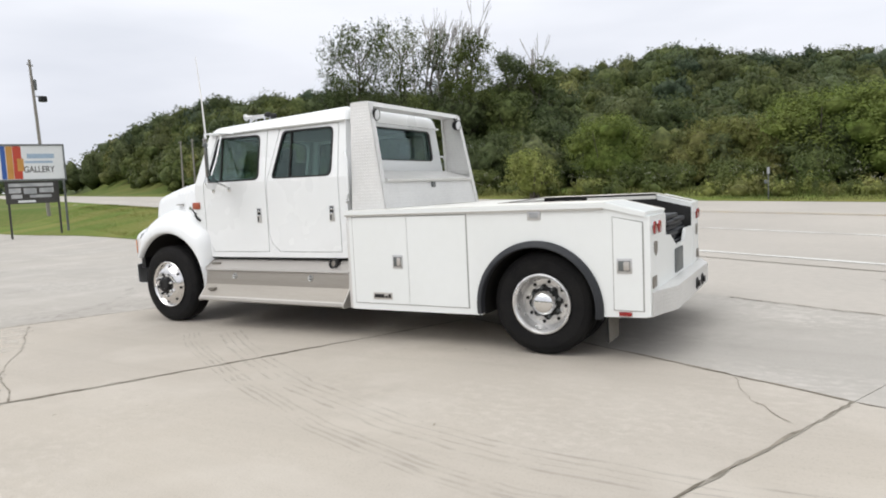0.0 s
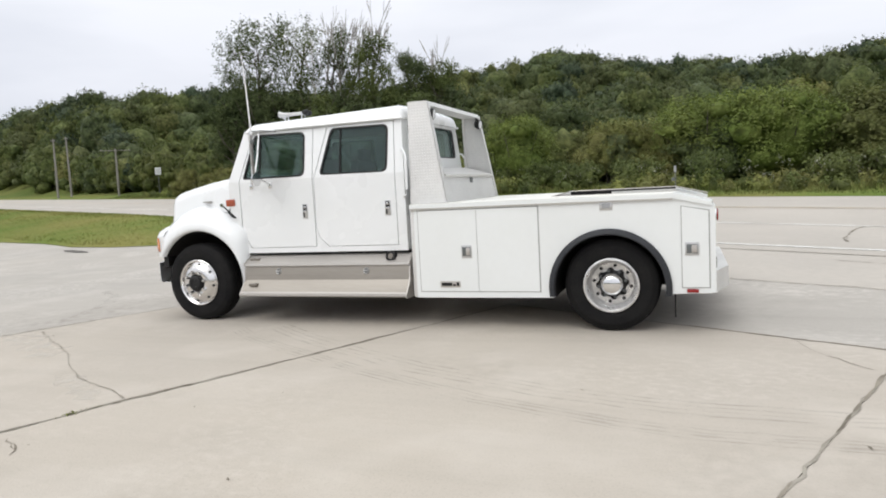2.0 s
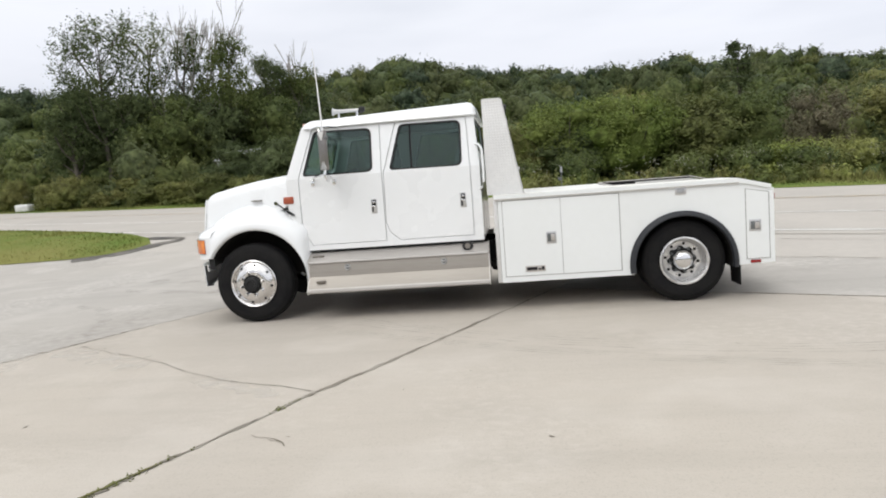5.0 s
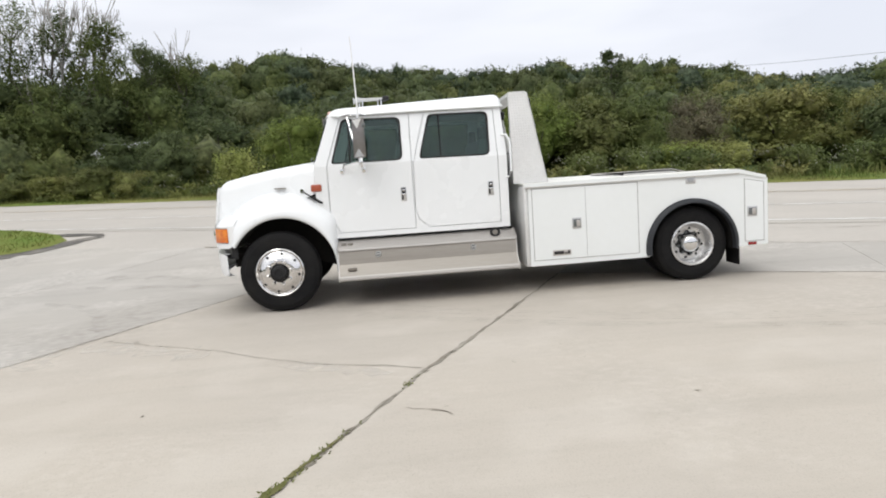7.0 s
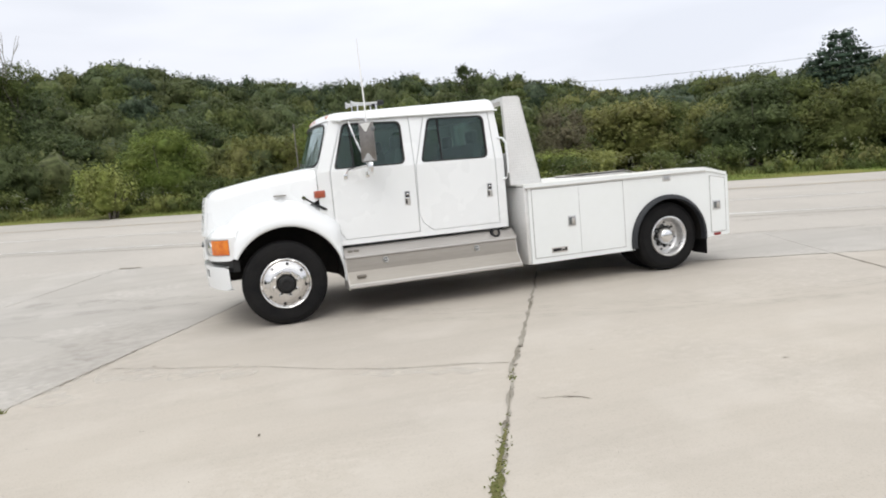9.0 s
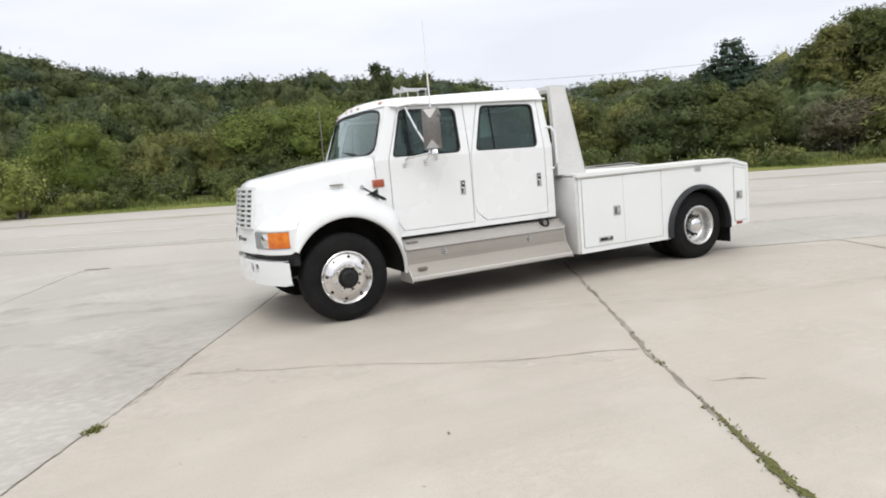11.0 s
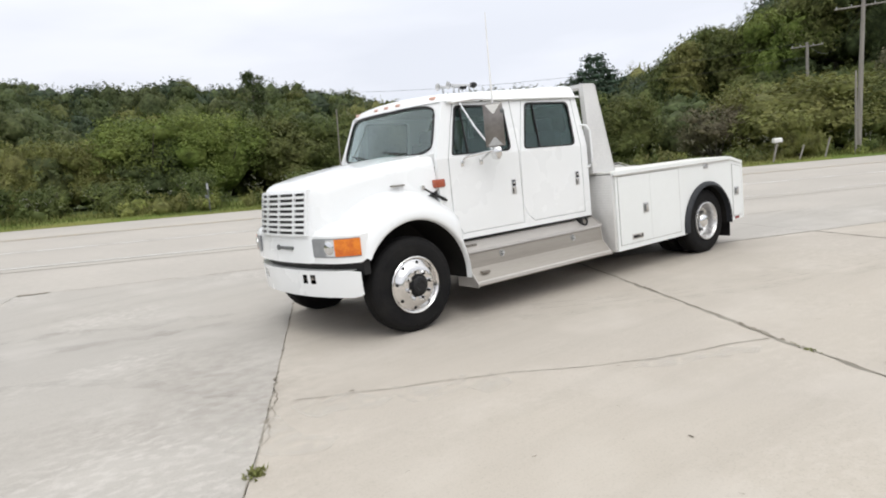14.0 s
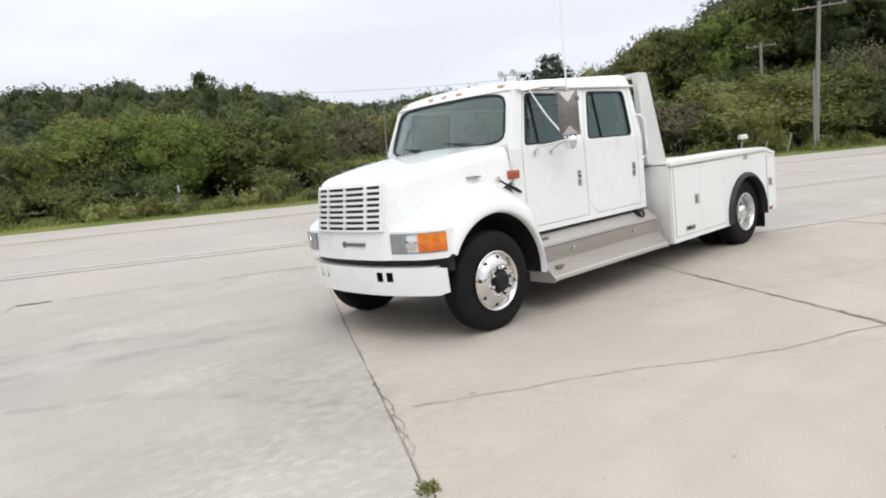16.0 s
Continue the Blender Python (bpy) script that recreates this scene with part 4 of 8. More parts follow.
def leaf_cloud(rs, blobs, n, size, twig=0.4, core=0.84, low=-0.5, jitter=0.32, up=0.25, lump=0.42, shell=0.32, rise=0.5):
    """A crown: leafy twigs that stand out of uneven masses, and the dense inside of those masses. blobs: rows of centre and radii.
    Returns the leaves and the inside, each as corners and faces."""
    b = np.array(blobs, float)
    area = b[:, 3] * b[:, 4] + b[:, 4] * b[:, 5] + b[:, 3] * b[:, 5]
    wave = rs.normal(size=(len(b), 5, 3)) * rs.uniform(1.5, 4.8, size=(len(b), 5, 1))
    phase = rs.uniform(0, 6.283, (len(b), 5))
    def uneven(d, which):
        return np.sin((wave[which] * d[:, None, :]).sum(-1) + phase[which]).mean(1)
    m = max(10, n // 6)
    pick = rs.choice(len(b), m, p=area / area.sum())
    d = rs.normal(size=(m, 3))
    d[:, 2] = np.where(d[:, 2] < low, -d[:, 2] * 0.6, d[:, 2])
    d /= np.linalg.norm(d, axis=1)[:, None]
    out = (1 + lump * uneven(d, pick)) * (1 - shell * rs.random(m) ** 1.6)
    foot = b[pick, :3] + d * b[pick, 3:] * out[:, None]
    way = d * 0.9 + rs.normal(size=(m, 3)) * 0.45 + np.array([0, 0, rise])
    way *= (twig * (0.4 + 1.0 * rs.random(m)) / np.linalg.norm(way, axis=1))[:, None]
    k = np.repeat(np.arange(m), 6)
    n = len(k)
    along_ = (np.tile(np.arange(6), m) + rs.random(n)) / 6
    c = foot[k] + way[k] * along_[:, None] + rs.normal(size=(n, 3)) * (twig * 0.17)
    nrm = d[k] * 0.85 + rs.normal(size=(n, 3)) * jitter + np.array([0, 0, up])
    nrm /= np.linalg.norm(nrm, axis=1)[:, None]
    t = np.cross(nrm, rs.normal(size=(n, 3)) + way[k] * 0.8)
    t /= np.linalg.norm(t, axis=1)[:, None]
    q = np.cross(nrm, t)
    z = (size * (0.65 + 0.7 * rs.random(n)))[:, None]
    v = np.empty((n, 3, 3))
    v[:, 0], v[:, 1], v[:, 2] = c - t * z * 0.5 - q * z * 0.42, c - t * z * 0.35 + q * z * 0.5, c + t * z * 0.7
    leaves = v.reshape(-1, 3), np.arange(3 * n, dtype=np.int64).reshape(-1, 3)
    if not core:
        return [leaves]
    vs, fs, at = [], [], 0
    big = area.argmax()
    for i, row in enumerate(b):
        iv, fi = ico(2 if i == big else 1)
        r = core * (1 + lump * uneven(iv, np.full(len(iv), i)) + 0.10 * rs.normal(size=len(iv)))
        vs.append(row[:3] + iv * r[:, None] * row[3:])
        fs.append(fi + at)
        at += len(iv)
    return [leaves, (np.concatenate(vs), np.concatenate(fs))]


def crown_mesh(name, clouds, mats, index=None):
    """One mesh out of crowns, each with the material of its index."""
    vs, fs, ix, off = [], [], [], 0
    for i, (v, f) in enumerate(clouds):
        vs.append(v); fs.append(f + off); off += len(v)
        ix.append(np.full(len(f), index[i] if index else 0, np.int32))
    v, f, ix = np.concatenate(vs), np.concatenate(fs), np.concatenate(ix)
    n = len(f)
    me = bpy.data.meshes.new(name)
    me.vertices.add(len(v))
    me.vertices.foreach_set("co", np.ascontiguousarray(v, dtype=np.float32).ravel())
    me.loops.add(3 * n)
    me.loops.foreach_set("vertex_index", np.ascontiguousarray(f, dtype=np.int32).ravel())
    me.polygons.add(n)
    me.polygons.foreach_set("loop_start", np.arange(0, 3 * n, 3, dtype=np.int32))
    for m in mats:
        me.materials.append(m)
    me.polygons.foreach_set("material_index", ix)
    me.update(calc_edges=True)
    me.validate()
    return me


def crown_blobs(rng, w, h, base, n, lean=0.0):
    """Lumps set into the outside of one large mass: an uneven crown w wide, from base up to h."""
    mid, up = (base + h) / 2, (h - base) / 2
    out = [(lean * 0.5, 0, mid, w * 0.36, w * 0.36, up * 0.84)]
    for _ in range(n):
        a, t = rng.uniform(0, 6.283), rng.uniform(-0.6, 0.95)
        k = w * rng.uniform(0.11, 0.20)
        rr = w * 0.36 * math.sqrt(max(0.05, 1 - t * t)) * rng.uniform(0.75, 1.12)
        out.append((rr * math.cos(a) + lean * (0.5 + t * 0.5), rr * math.sin(a), mid + t * (up - k * 0.6), k, k, k * rng.uniform(0.7, 1.1)))
    return out


def limbs(bm, rng, h, r, spread_, n, top=0.85, kinks=4):
    """A tapered trunk with forking limbs."""
    pts = [Vector((0, 0, -0.3))]
    for i in range(1, kinks + 1):
        pts.append(Vector((rng.gauss(0, 0.04) * h * 0.4, rng.gauss(0, 0.04) * h * 0.4, h * top * i / kinks)))
    tube(bm, pts, [r * (1 - 0.8 * i / kinks) for i in range(kinks + 1)], 7)
    ends = []
    for _ in range(n):
        t = rng.uniform(0.3, 0.95)
        k = min(kinks - 1, int(t * kinks))
        p = pts[k].lerp(pts[k + 1], t * kinks - k)
        a = rng.uniform(0, 6.283)
        l = spread_ * rng.uniform(0.5, 1.0) * (1.15 - 0.6 * t)
        q = p + Vector((math.cos(a) * l * 0.55, math.sin(a) * l * 0.55, l * rng.uniform(0.3, 0.7)))
        e = q + Vector((math.cos(a) * l * 0.35, math.sin(a) * l * 0.35, l * rng.uniform(0.3, 0.8)))
        tube(bm, [p, q, e], [r * (1 - 0.75 * t) * 0.55, r * 0.18, r * 0.05], 5)
        ends.append(e)
    return ends


def bush(name, label, seed, w, h, n, size, mat, category="bush", clumps=14, twig=0.4, core=0.72, rise=0.7, lump=0.4):
    rng, rs = random.Random(seed), np.random.RandomState(seed)
    root = thing(name, label, category)
    bm = BM()
    for _ in range(9 if core else 24):
        a, l = rng.uniform(0, 6.283), rng.uniform(0.5, 0.98)
        o = rng.uniform(0.15, 0.36)
        tube(bm, [(0.1 * math.cos(a), 0.1 * math.sin(a), -0.2), (w * o * 0.5 * math.cos(a), w * o * 0.5 * math.sin(a), h * 0.35), (w * o * math.cos(a), w * o * math.sin(a), h * l * 0.92)],
             [0.07, 0.045, 0.012], 5)
    part("stem", bm, BARK, root)
    clouds = leaf_cloud(rs, crown_blobs(rng, w, h, -0.15 * h if core else 0.1 * h, clumps), n, size, twig, core, rise=rise, lump=lump, shell=0.34 if core else 0.95)
    for v, _ in clouds:
        v[:, 2] = np.maximum(v[:, 2], -0.1)
    ob = new("crown", crown_mesh("crown", clouds, [mat]))
    ob.parent = root
    return root


def tree(name, label, seed, h, w, n, size, mat, base=0.3, r=0.22, clumps=16, twig=0.55, category="tree", sparse=False):
    rng, rs = random.Random(seed), np.random.RandomState(seed)
    root = thing(name, label, category)
    bm = BM()
    ends = limbs(bm, rng, h, r, w * 0.6, 20 if sparse else 9)
    part("trunk", bm, BARK, root)
    if sparse:
        bl = [(e.x, e.y, e.z, w * rng.uniform(0.09, 0.19), w * rng.uniform(0.09, 0.19), w * rng.uniform(0.10, 0.20)) for e in ends]
        bl += [(rng.gauss(0, w * 0.15), rng.gauss(0, w * 0.15), h * rng.uniform(0.40, 0.96), w * 0.15, w * 0.15, w * rng.uniform(0.12, 0.2)) for _ in range(clumps)]
        clouds = leaf_cloud(rs, bl, n, size, twig, 0, low=-2.0, jitter=0.9, shell=0.9, rise=0.3)
    else:
        clouds = leaf_cloud(rs, crown_blobs(rng, w, h, h * base, clumps), n, size, twig, 0.72, low=-0.6, rise=0.35, lump=0.5)
    ob = new("crown", crown_mesh("crown", clouds, [mat]))
    ob.parent = root
    return root


def bare_tree(name, label, seed, h):
    """A dead tree: upright limbs that fork into fine wands."""
    rng = random.Random(seed)
    root = thing(name, label, "tree")
    bm = BM()
    def grow(p, d, l, r, depth):
        q = p + d * l
        tube(bm, [p, p.lerp(q, 0.5) + Vector((rng.gauss(0, l * 0.03), rng.gauss(0, l * 0.03), 0)), q], [r, r * 0.8, r * 0.62], 5)
        if depth:
            for _ in range(3):
                e = (d + Vector((rng.gauss(0, 0.20), rng.gauss(0, 0.20), 0.15))).normalized()
                grow(q, e, l * rng.uniform(0.5, 0.82), r * 0.62, depth - 1)
    grow(Vector((0, 0, -0.3)), Vector((0, 0, 1)), h * 0.36, 0.19, 4)
    part("trunk", bm, DEAD_WOOD, root)
    return root


def conifer(name, label, seed, h, w):
    rs = np.random.RandomState(seed)
    rng = random.Random(seed)
    root = thing(name, label, "tree")
    bm = BM()
    tube(bm, [(0, 0, -0.3), (0, 0, h * 0.5), (0, 0, h * 0.98)], [0.22, 0.14, 0.02], 7)
    part("trunk", bm, BARK, root)
    bl = []
    for k in range(11):
        t = k / 10.5
        rr = w * 0.5 * (1 - t) ** 0.62 * rng.uniform(0.82, 1.12) + 0.25
        for j in range(6):
            a = j * 1.047 + k * 0.6 + rng.uniform(-0.2, 0.2)
            q = rr * rng.uniform(0.75, 1.15)
            bl.append((q * 0.6 * math.cos(a), q * 0.6 * math.sin(a), h * (0.12 + 0.86 * t) + rng.uniform(-0.2, 0.2), q * 0.38, q * 0.38, h * 0.028 + 0.08))
    ob = new("crown", crown_mesh("crown", leaf_cloud(rs, bl, 12000, 0.24, 0.55, 0.7, jitter=0.6, rise=0.35, lump=0.3), [PINE]))
    ob.parent = root
    return root


def at_bearing(az, r):
    x, y = EYE0[0] + r * math.cos(radians(az)), EYE0[1] + r * math.sin(radians(az))
    return x, y, terrain(x, y)


def build_woods():
    """The wooded hillside: crowns standing close, one beyond the other up to the skyline."""
    rs, rng = np.random.RandomState(3), random.Random(3)
    clouds, index = [], []
    kinds = [LEAF_FAR, LEAF_MID, LEAF_DARK, LEAF_BLUE, LEAF_OLIVE, LEAF_GOLD]
    def crown(az, r, h, w, t, sunk=0.0):
        x, y, z = at_bearing(az, r)
        z -= sunk
        bl = [(x, y, z + h * 0.50, w * 0.34, w * 0.34, h * 0.44)]
        for _ in range(7):
            a, q = rng.uniform(0, 6.283), rng.uniform(0.25, 0.92)
            kk = w * rng.uniform(0.12, 0.22)
            rr = w * 0.34 * (1.1 - 0.75 * q) * rng.uniform(0.6, 1.4)
            bl.append((x + rr * math.cos(a), y + rr * math.sin(a), z + h * q - kk * 0.5, kk, kk, kk * rng.uniform(0.8, 1.2)))
        size = (0.0012 * r + 0.13) * rng.uniform(0.85, 1.15)
        n = int(1.85 / size ** 2 * w * h) if t < 1.5 else 500
        made = leaf_cloud(rs, bl, n, size, 0.30 + 0.25 * t, 0.80, low=-0.25, lump=0.42, jitter=0.22, up=0.12, shell=0.22)
        # stands of one kind, darker and bluer towards the top of the hill
        patch = noise.noise(Vector((x * 0.045, y * 0.045, 3.0))) + rng.gauss(0, 0.28)
        high = smooth01((min(t, 1.0) - 0.70) / 0.25) * smooth01((az - 33) / 5)
        near = smooth01((0.3 - t) / 0.2)
        west = smooth01((az - 118) / 8) * (1 - high)
        share = (26, 16 + 10 * near + 14 * west, (15 + 20 * high + 10 * near) * (1 - 0.3 * west), (8 + 34 * high) * (1 - near) * (1 - 0.2 * west), (20 if patch > 0 else 8) + 8 * west, (9 * (1 - high) if patch > 0.1 else 2) * (1 - near))
        k = rng.choices(range(6), share)[0]
        clouds.extend(made)
        index.extend([k] * len(made))
    for k in range(1150):
        az = rng.uniform(12, 144.6)
        r0, r1 = near_edge(az), far_edge(az)
        r = math.sqrt(rng.uniform(r0 ** 2, r1 ** 2))
        t = (r - r0) / (r1 - r0)
        if 108.4 < az < 112.4 and r < 58:
            continue
        if rng.random() > 0.30 and r > r0 + 8 and r < r1 - 12:
            continue
        x, y, z = at_bearing(az, r)
        top = canopy_z(az, r)[0] - z
        sunk = 0.35 * t * tree_height(t, az)
        w = (7.4 + 3.2 * smooth01((t - 0.15) / 0.4)) * rng.uniform(0.7, 1.35) * max(1.0, r1 / 165)
        crown(az, r, (top + sunk) * (rng.uniform(0.84, 1.05) if t > 0.75 else rng.uniform(0.70, 1.12)), w, t, sunk)
    for k in range(22):
        az = 135.5 + 9.6 * (k + rng.random()) / 22
        r = far_edge(az) - rng.uniform(4, 14)
        sunk = 0.35 * tree_height(1.0)
        crown(az, r, (canopy_z(az, r)[0] - at_bearing(az, r)[2] + sunk) * rng.uniform(0.93, 1.02), rng.uniform(6, 9), 0.9, sunk)
    for k in range(44):
        az = 37.5 + 98 * (k + rng.random()) / 44
        r = far_edge(az) - rng.uniform(3, 12)
        sunk = 0.35 * tree_height(1.0)
        crown(az, r, (canopy_z(az, r)[0] - at_bearing(az, r)[2] + sunk) * rng.uniform(0.84, 0.96), rng.uniform(8, 12), 0.95, sunk)
    for az, r in ((75.2, 126), (75.8, 134), (74.6, 140)):
        crown(az, r, 9.5, 9, 0.8, 2.0)
    for k in range(16):
        az = 34.5 + 9 * (k + rng.random()) / 16
        crown(az, rng.uniform(50, 70), rng.uniform(3.2, 4.6), rng.uniform(5, 7), 0.25, 0.4)
    # the front row along the meadow
    for k in range(44):
        az = 119 + 27.3 * (k + rng.random()) / 44
        r = near_edge(az) + rng.uniform(-1, 5)
        w = rng.uniform(5, 7.5) * max(1.0, r / 110)
        crown(az, r, w * rng.uniform(0.75, 1.0) + 0.6, w, 0.2, 0.6)
    # low trees far off where the road runs out of sight
    for k in range(30):
        az = rng.uniform(146.4, 148.8) if k < 8 else rng.uniform(158, 172)
        crown(az, rng.uniform(255, 280) if k < 8 else rng.uniform(150, 185), rng.uniform(9, 13) if k < 8 else rng.uniform(3, 4.5), rng.uniform(6, 9), 1.0)
    for k in range(26):
        az = 149.2 + 4.0 * (k + rng.random()) / 14 if k < 14 else rng.uniform(156.5, 162)
        r = 33 / math.cos(radians(az - 65)) if k < 14 else rng.uniform(300, 380)
        crown(az, r, r * rng.uniform(0.026, 0.036), r * 0.035, 1.6)
    # the tree line across the fields at the back of the lot
    for k in range(44):
        crown(-172 + 160 * (k + rng.random()) / 44, rng.uniform(72, 84), rng.uniform(7, 10), 10.0, 2.0)
    me = crown_mesh("far_woods", clouds, kinds, index)
    tagged(new("far_woods", me), "dense green deciduous woods covering the hillside", "woods", kind="stuff")


build_woods()


def build_bushes():
    kinds = [
        bush("bush", "dense dark green roadside bush", 21, 4.6, 4.0, 11500, 0.10, LEAF_MID),
        bush("bush", "dense bright green feathery roadside bush", 22, 5.5, 4.6, 17000, 0.09, LEAF_BRIGHT, twig=0.55, rise=1.3, lump=0.3),
        bush("bush", "olive green roadside bush with yellowing leaves", 23, 4.2, 4.4, 11500, 0.10, LEAF_OLIVE),
        bush("bush", "shadowy dark green roadside bush", 24, 4.8, 4.4, 12000, 0.10, LEAF_DARK),
        bush("bush", "brownish thin-leaved roadside bush", 25, 4.0, 4.2, 9000, 0.085, LEAF_BROWN, core=0.45),
        bush("shrub", "bright green spiky roadside shrub", 26, 2.6, 1.9, 7000, 0.085, LEAF_LIME, "shrub", 9, twig=0.75, core=0.62, rise=3.4),
        bush("shrub", "low dark weedy roadside shrub", 27, 2.4, 1.5, 3600, 0.09, LEAF_MID, "shrub", 9, rise=1.2),
        bush("bush", "roadside bush with yellow-green leaf tips", 28, 4.4, 4.4, 11500, 0.10, LEAF_GOLD, lump=0.55),
    ]
    size = [(4.6, 4.0), (5.5, 4.6), (4.2, 4.4), (4.8, 4.4), (4.0, 4.2), (2.6, 1.9), (2.4, 1.5), (4.4, 4.4)]
    rng = random.Random(77)
    used = set()
    def put(k, az, r, w=None, h=None):
        x, y, z = at_bearing(az, r)
        w0, h0 = size[k]
        sx, sz = (w / w0 if w else rng.uniform(0.85, 1.2)), (h / h0 if h else rng.uniform(0.85, 1.15))
        m = Matrix.Translation((x, y, z - 0.05)) @ Matrix.Rotation(rng.uniform(0, 6.28), 4, "Z") @ Matrix.Diagonal((sx, sx, sz, 1))
        if k not in used:
            used.add(k)
            kinds[k].matrix_basis = m
        else:
            copy_thing(kinds[k], m @ Matrix.Diagonal([1 / c for c in kinds[k].matrix_basis.to_scale()] + [1]))
    # those that stand out: kind, bearing, distance, width, top's bearing in height
    for k, az, r, w, e in ((1, 97.6, 38.5, 5.4, 5.5), (5, 102.4, 32, 2.9, 2.3), (7, 90.2, 44, 4.6, 5.3), (1, 82.5, 43, 8.0, 5.9), (1, 76.5, 43, 7.5, 5.9), (7, 86.0, 43, 4.6, 5.0),
                           (2, 71.5, 44, 6.5, 5.4), (0, 67, 45, 6.0, 4.9), (4, 62.5, 39, 4.0, 5.5), (7, 56.6, 49, 8.4, 5.3), (5, 63.6, 33, 2.6, 0.6), (5, 60.4, 34, 2.8, 0.5), (0, 54.5, 50, 6.0, 4.4), (4, 33.6, 40, 4.6, 3.0),
                           (7, 27.9, 42, 10.4, 4.9), (0, 23.6, 43, 3.6, 2.2), (7, 27.6, 36, 2.4, 1.6), (4, 19.0, 50, 5.0, 6.0), (3, 46.8, 42, 6.2, 4.9), (0, 43.6, 43, 5.2, 4.7), (2, 40.6, 42, 5.0, 4.0), (7, 49.9, 45, 4.6, 4.5),
                           (0, 107.5, 46, 5.5, 4.0), (3, 111.5, 48, 6.0, 4.2), (3, 94.5, 50, 6.5, 6.0), (3, 104, 52, 7.0, 5.5)):
        put(k, az, r, w, EYE0[2] + r * math.tan(radians(e)) - at_bearing(az, r)[2])
    for i in range(16):
        az = 66 + 44 * (i + rng.random()) / 16
        put(3 if 98 < az < 108 else rng.choice((0, 0, 1, 2, 3, 3)), az, 50 if 98 < az < 108 else rng.uniform(42, 48), None, rng.uniform(2.6, 4.4))
    for i in range(13):
        az = 48 + 72 * (i + rng.random()) / 13
        r = (24.5 + rng.uniform(0, 3) - (NX * EYE0[0] + NY * EYE0[1])) / max(0.3, math.cos(radians(az - 65)))
        put(6, az, r)
    for i in range(9):
        az = 106 + 15 * (i + rng.random()) / 14
        put(rng.choice((6, 0, 2)), az, (rng.uniform(24, 31) + 5.0) / math.cos(radians(az - 65)), rng.uniform(2.5, 4), rng.uniform(1.2, 2.0))
    # yellow-green shrubs between the road sign and the tall trees
    for k, az, r, w, h in ((7, 128.6, 63, 2.8, 2.9), (7, 125.9, 56, 3.4, 2.3), (7, 124.7, 55, 3.8, 2.8), (2, 123.0, 54, 3.4, 2.3), (7, 120.8, 51, 3.8, 2.4), (2, 118.4, 49, 3.8, 1.9), (7, 116.6, 46, 3.4, 1.8), (2, 113.8, 44, 3.4, 2.0), (7, 111.0, 42, 3.0, 1.9)):
        put(k, az, r, w, h)
    for i in range(12):
        az = 10 + 12 * (i + rng.random()) / 12
        put(rng.choice((0, 3, 3, 2)), az, rng.uniform(46, 58), rng.uniform(5, 7), rng.uniform(3.0, 5))


build_bushes()


def build_weeds():
    """Low leafy weeds in uneven drifts along the verge."""
    rs, rng = np.random.RandomState(9), random.Random(9)
    clouds, index = [], []
    for _ in range(420):
        u, s = rng.uniform(-62, 58), 22.2 + abs(rng.gauss(0, 1.5))
        drift = noise.noise(Vector((u * 0.16, s * 0.3, 9.0)))
        if drift < -0.12 + rng.gauss(0, 0.12):
            continue
        x, y = us(u, s)
        h, w = rng.uniform(0.25, 0.55) + 0.5 * max(0.0, drift) + 0.12 * (s - 22), rng.uniform(0.4, 1.1)
        c = leaf_cloud(rs, [(x, y, road_plane(x, y) + h * 0.35, w * 0.5, w * 0.5, h * 0.6)], 190, 0.09, 0.26, 0.6, rise=1.6, lump=0.5)
        clouds += c
        index += [rng.choices((0, 1, 2, 3), (5, 3, 3, 2))[0]] * len(c)
    me = crown_mesh("verge_weeds", clouds, [LEAF_MID, LEAF_OLIVE, LEAF_GOLD, LEAF_LIME], index)
    tagged(new("verge_weeds", me), "low leafy green and yellowish weeds on the verge", "weeds", kind="stuff")


build_weeds()


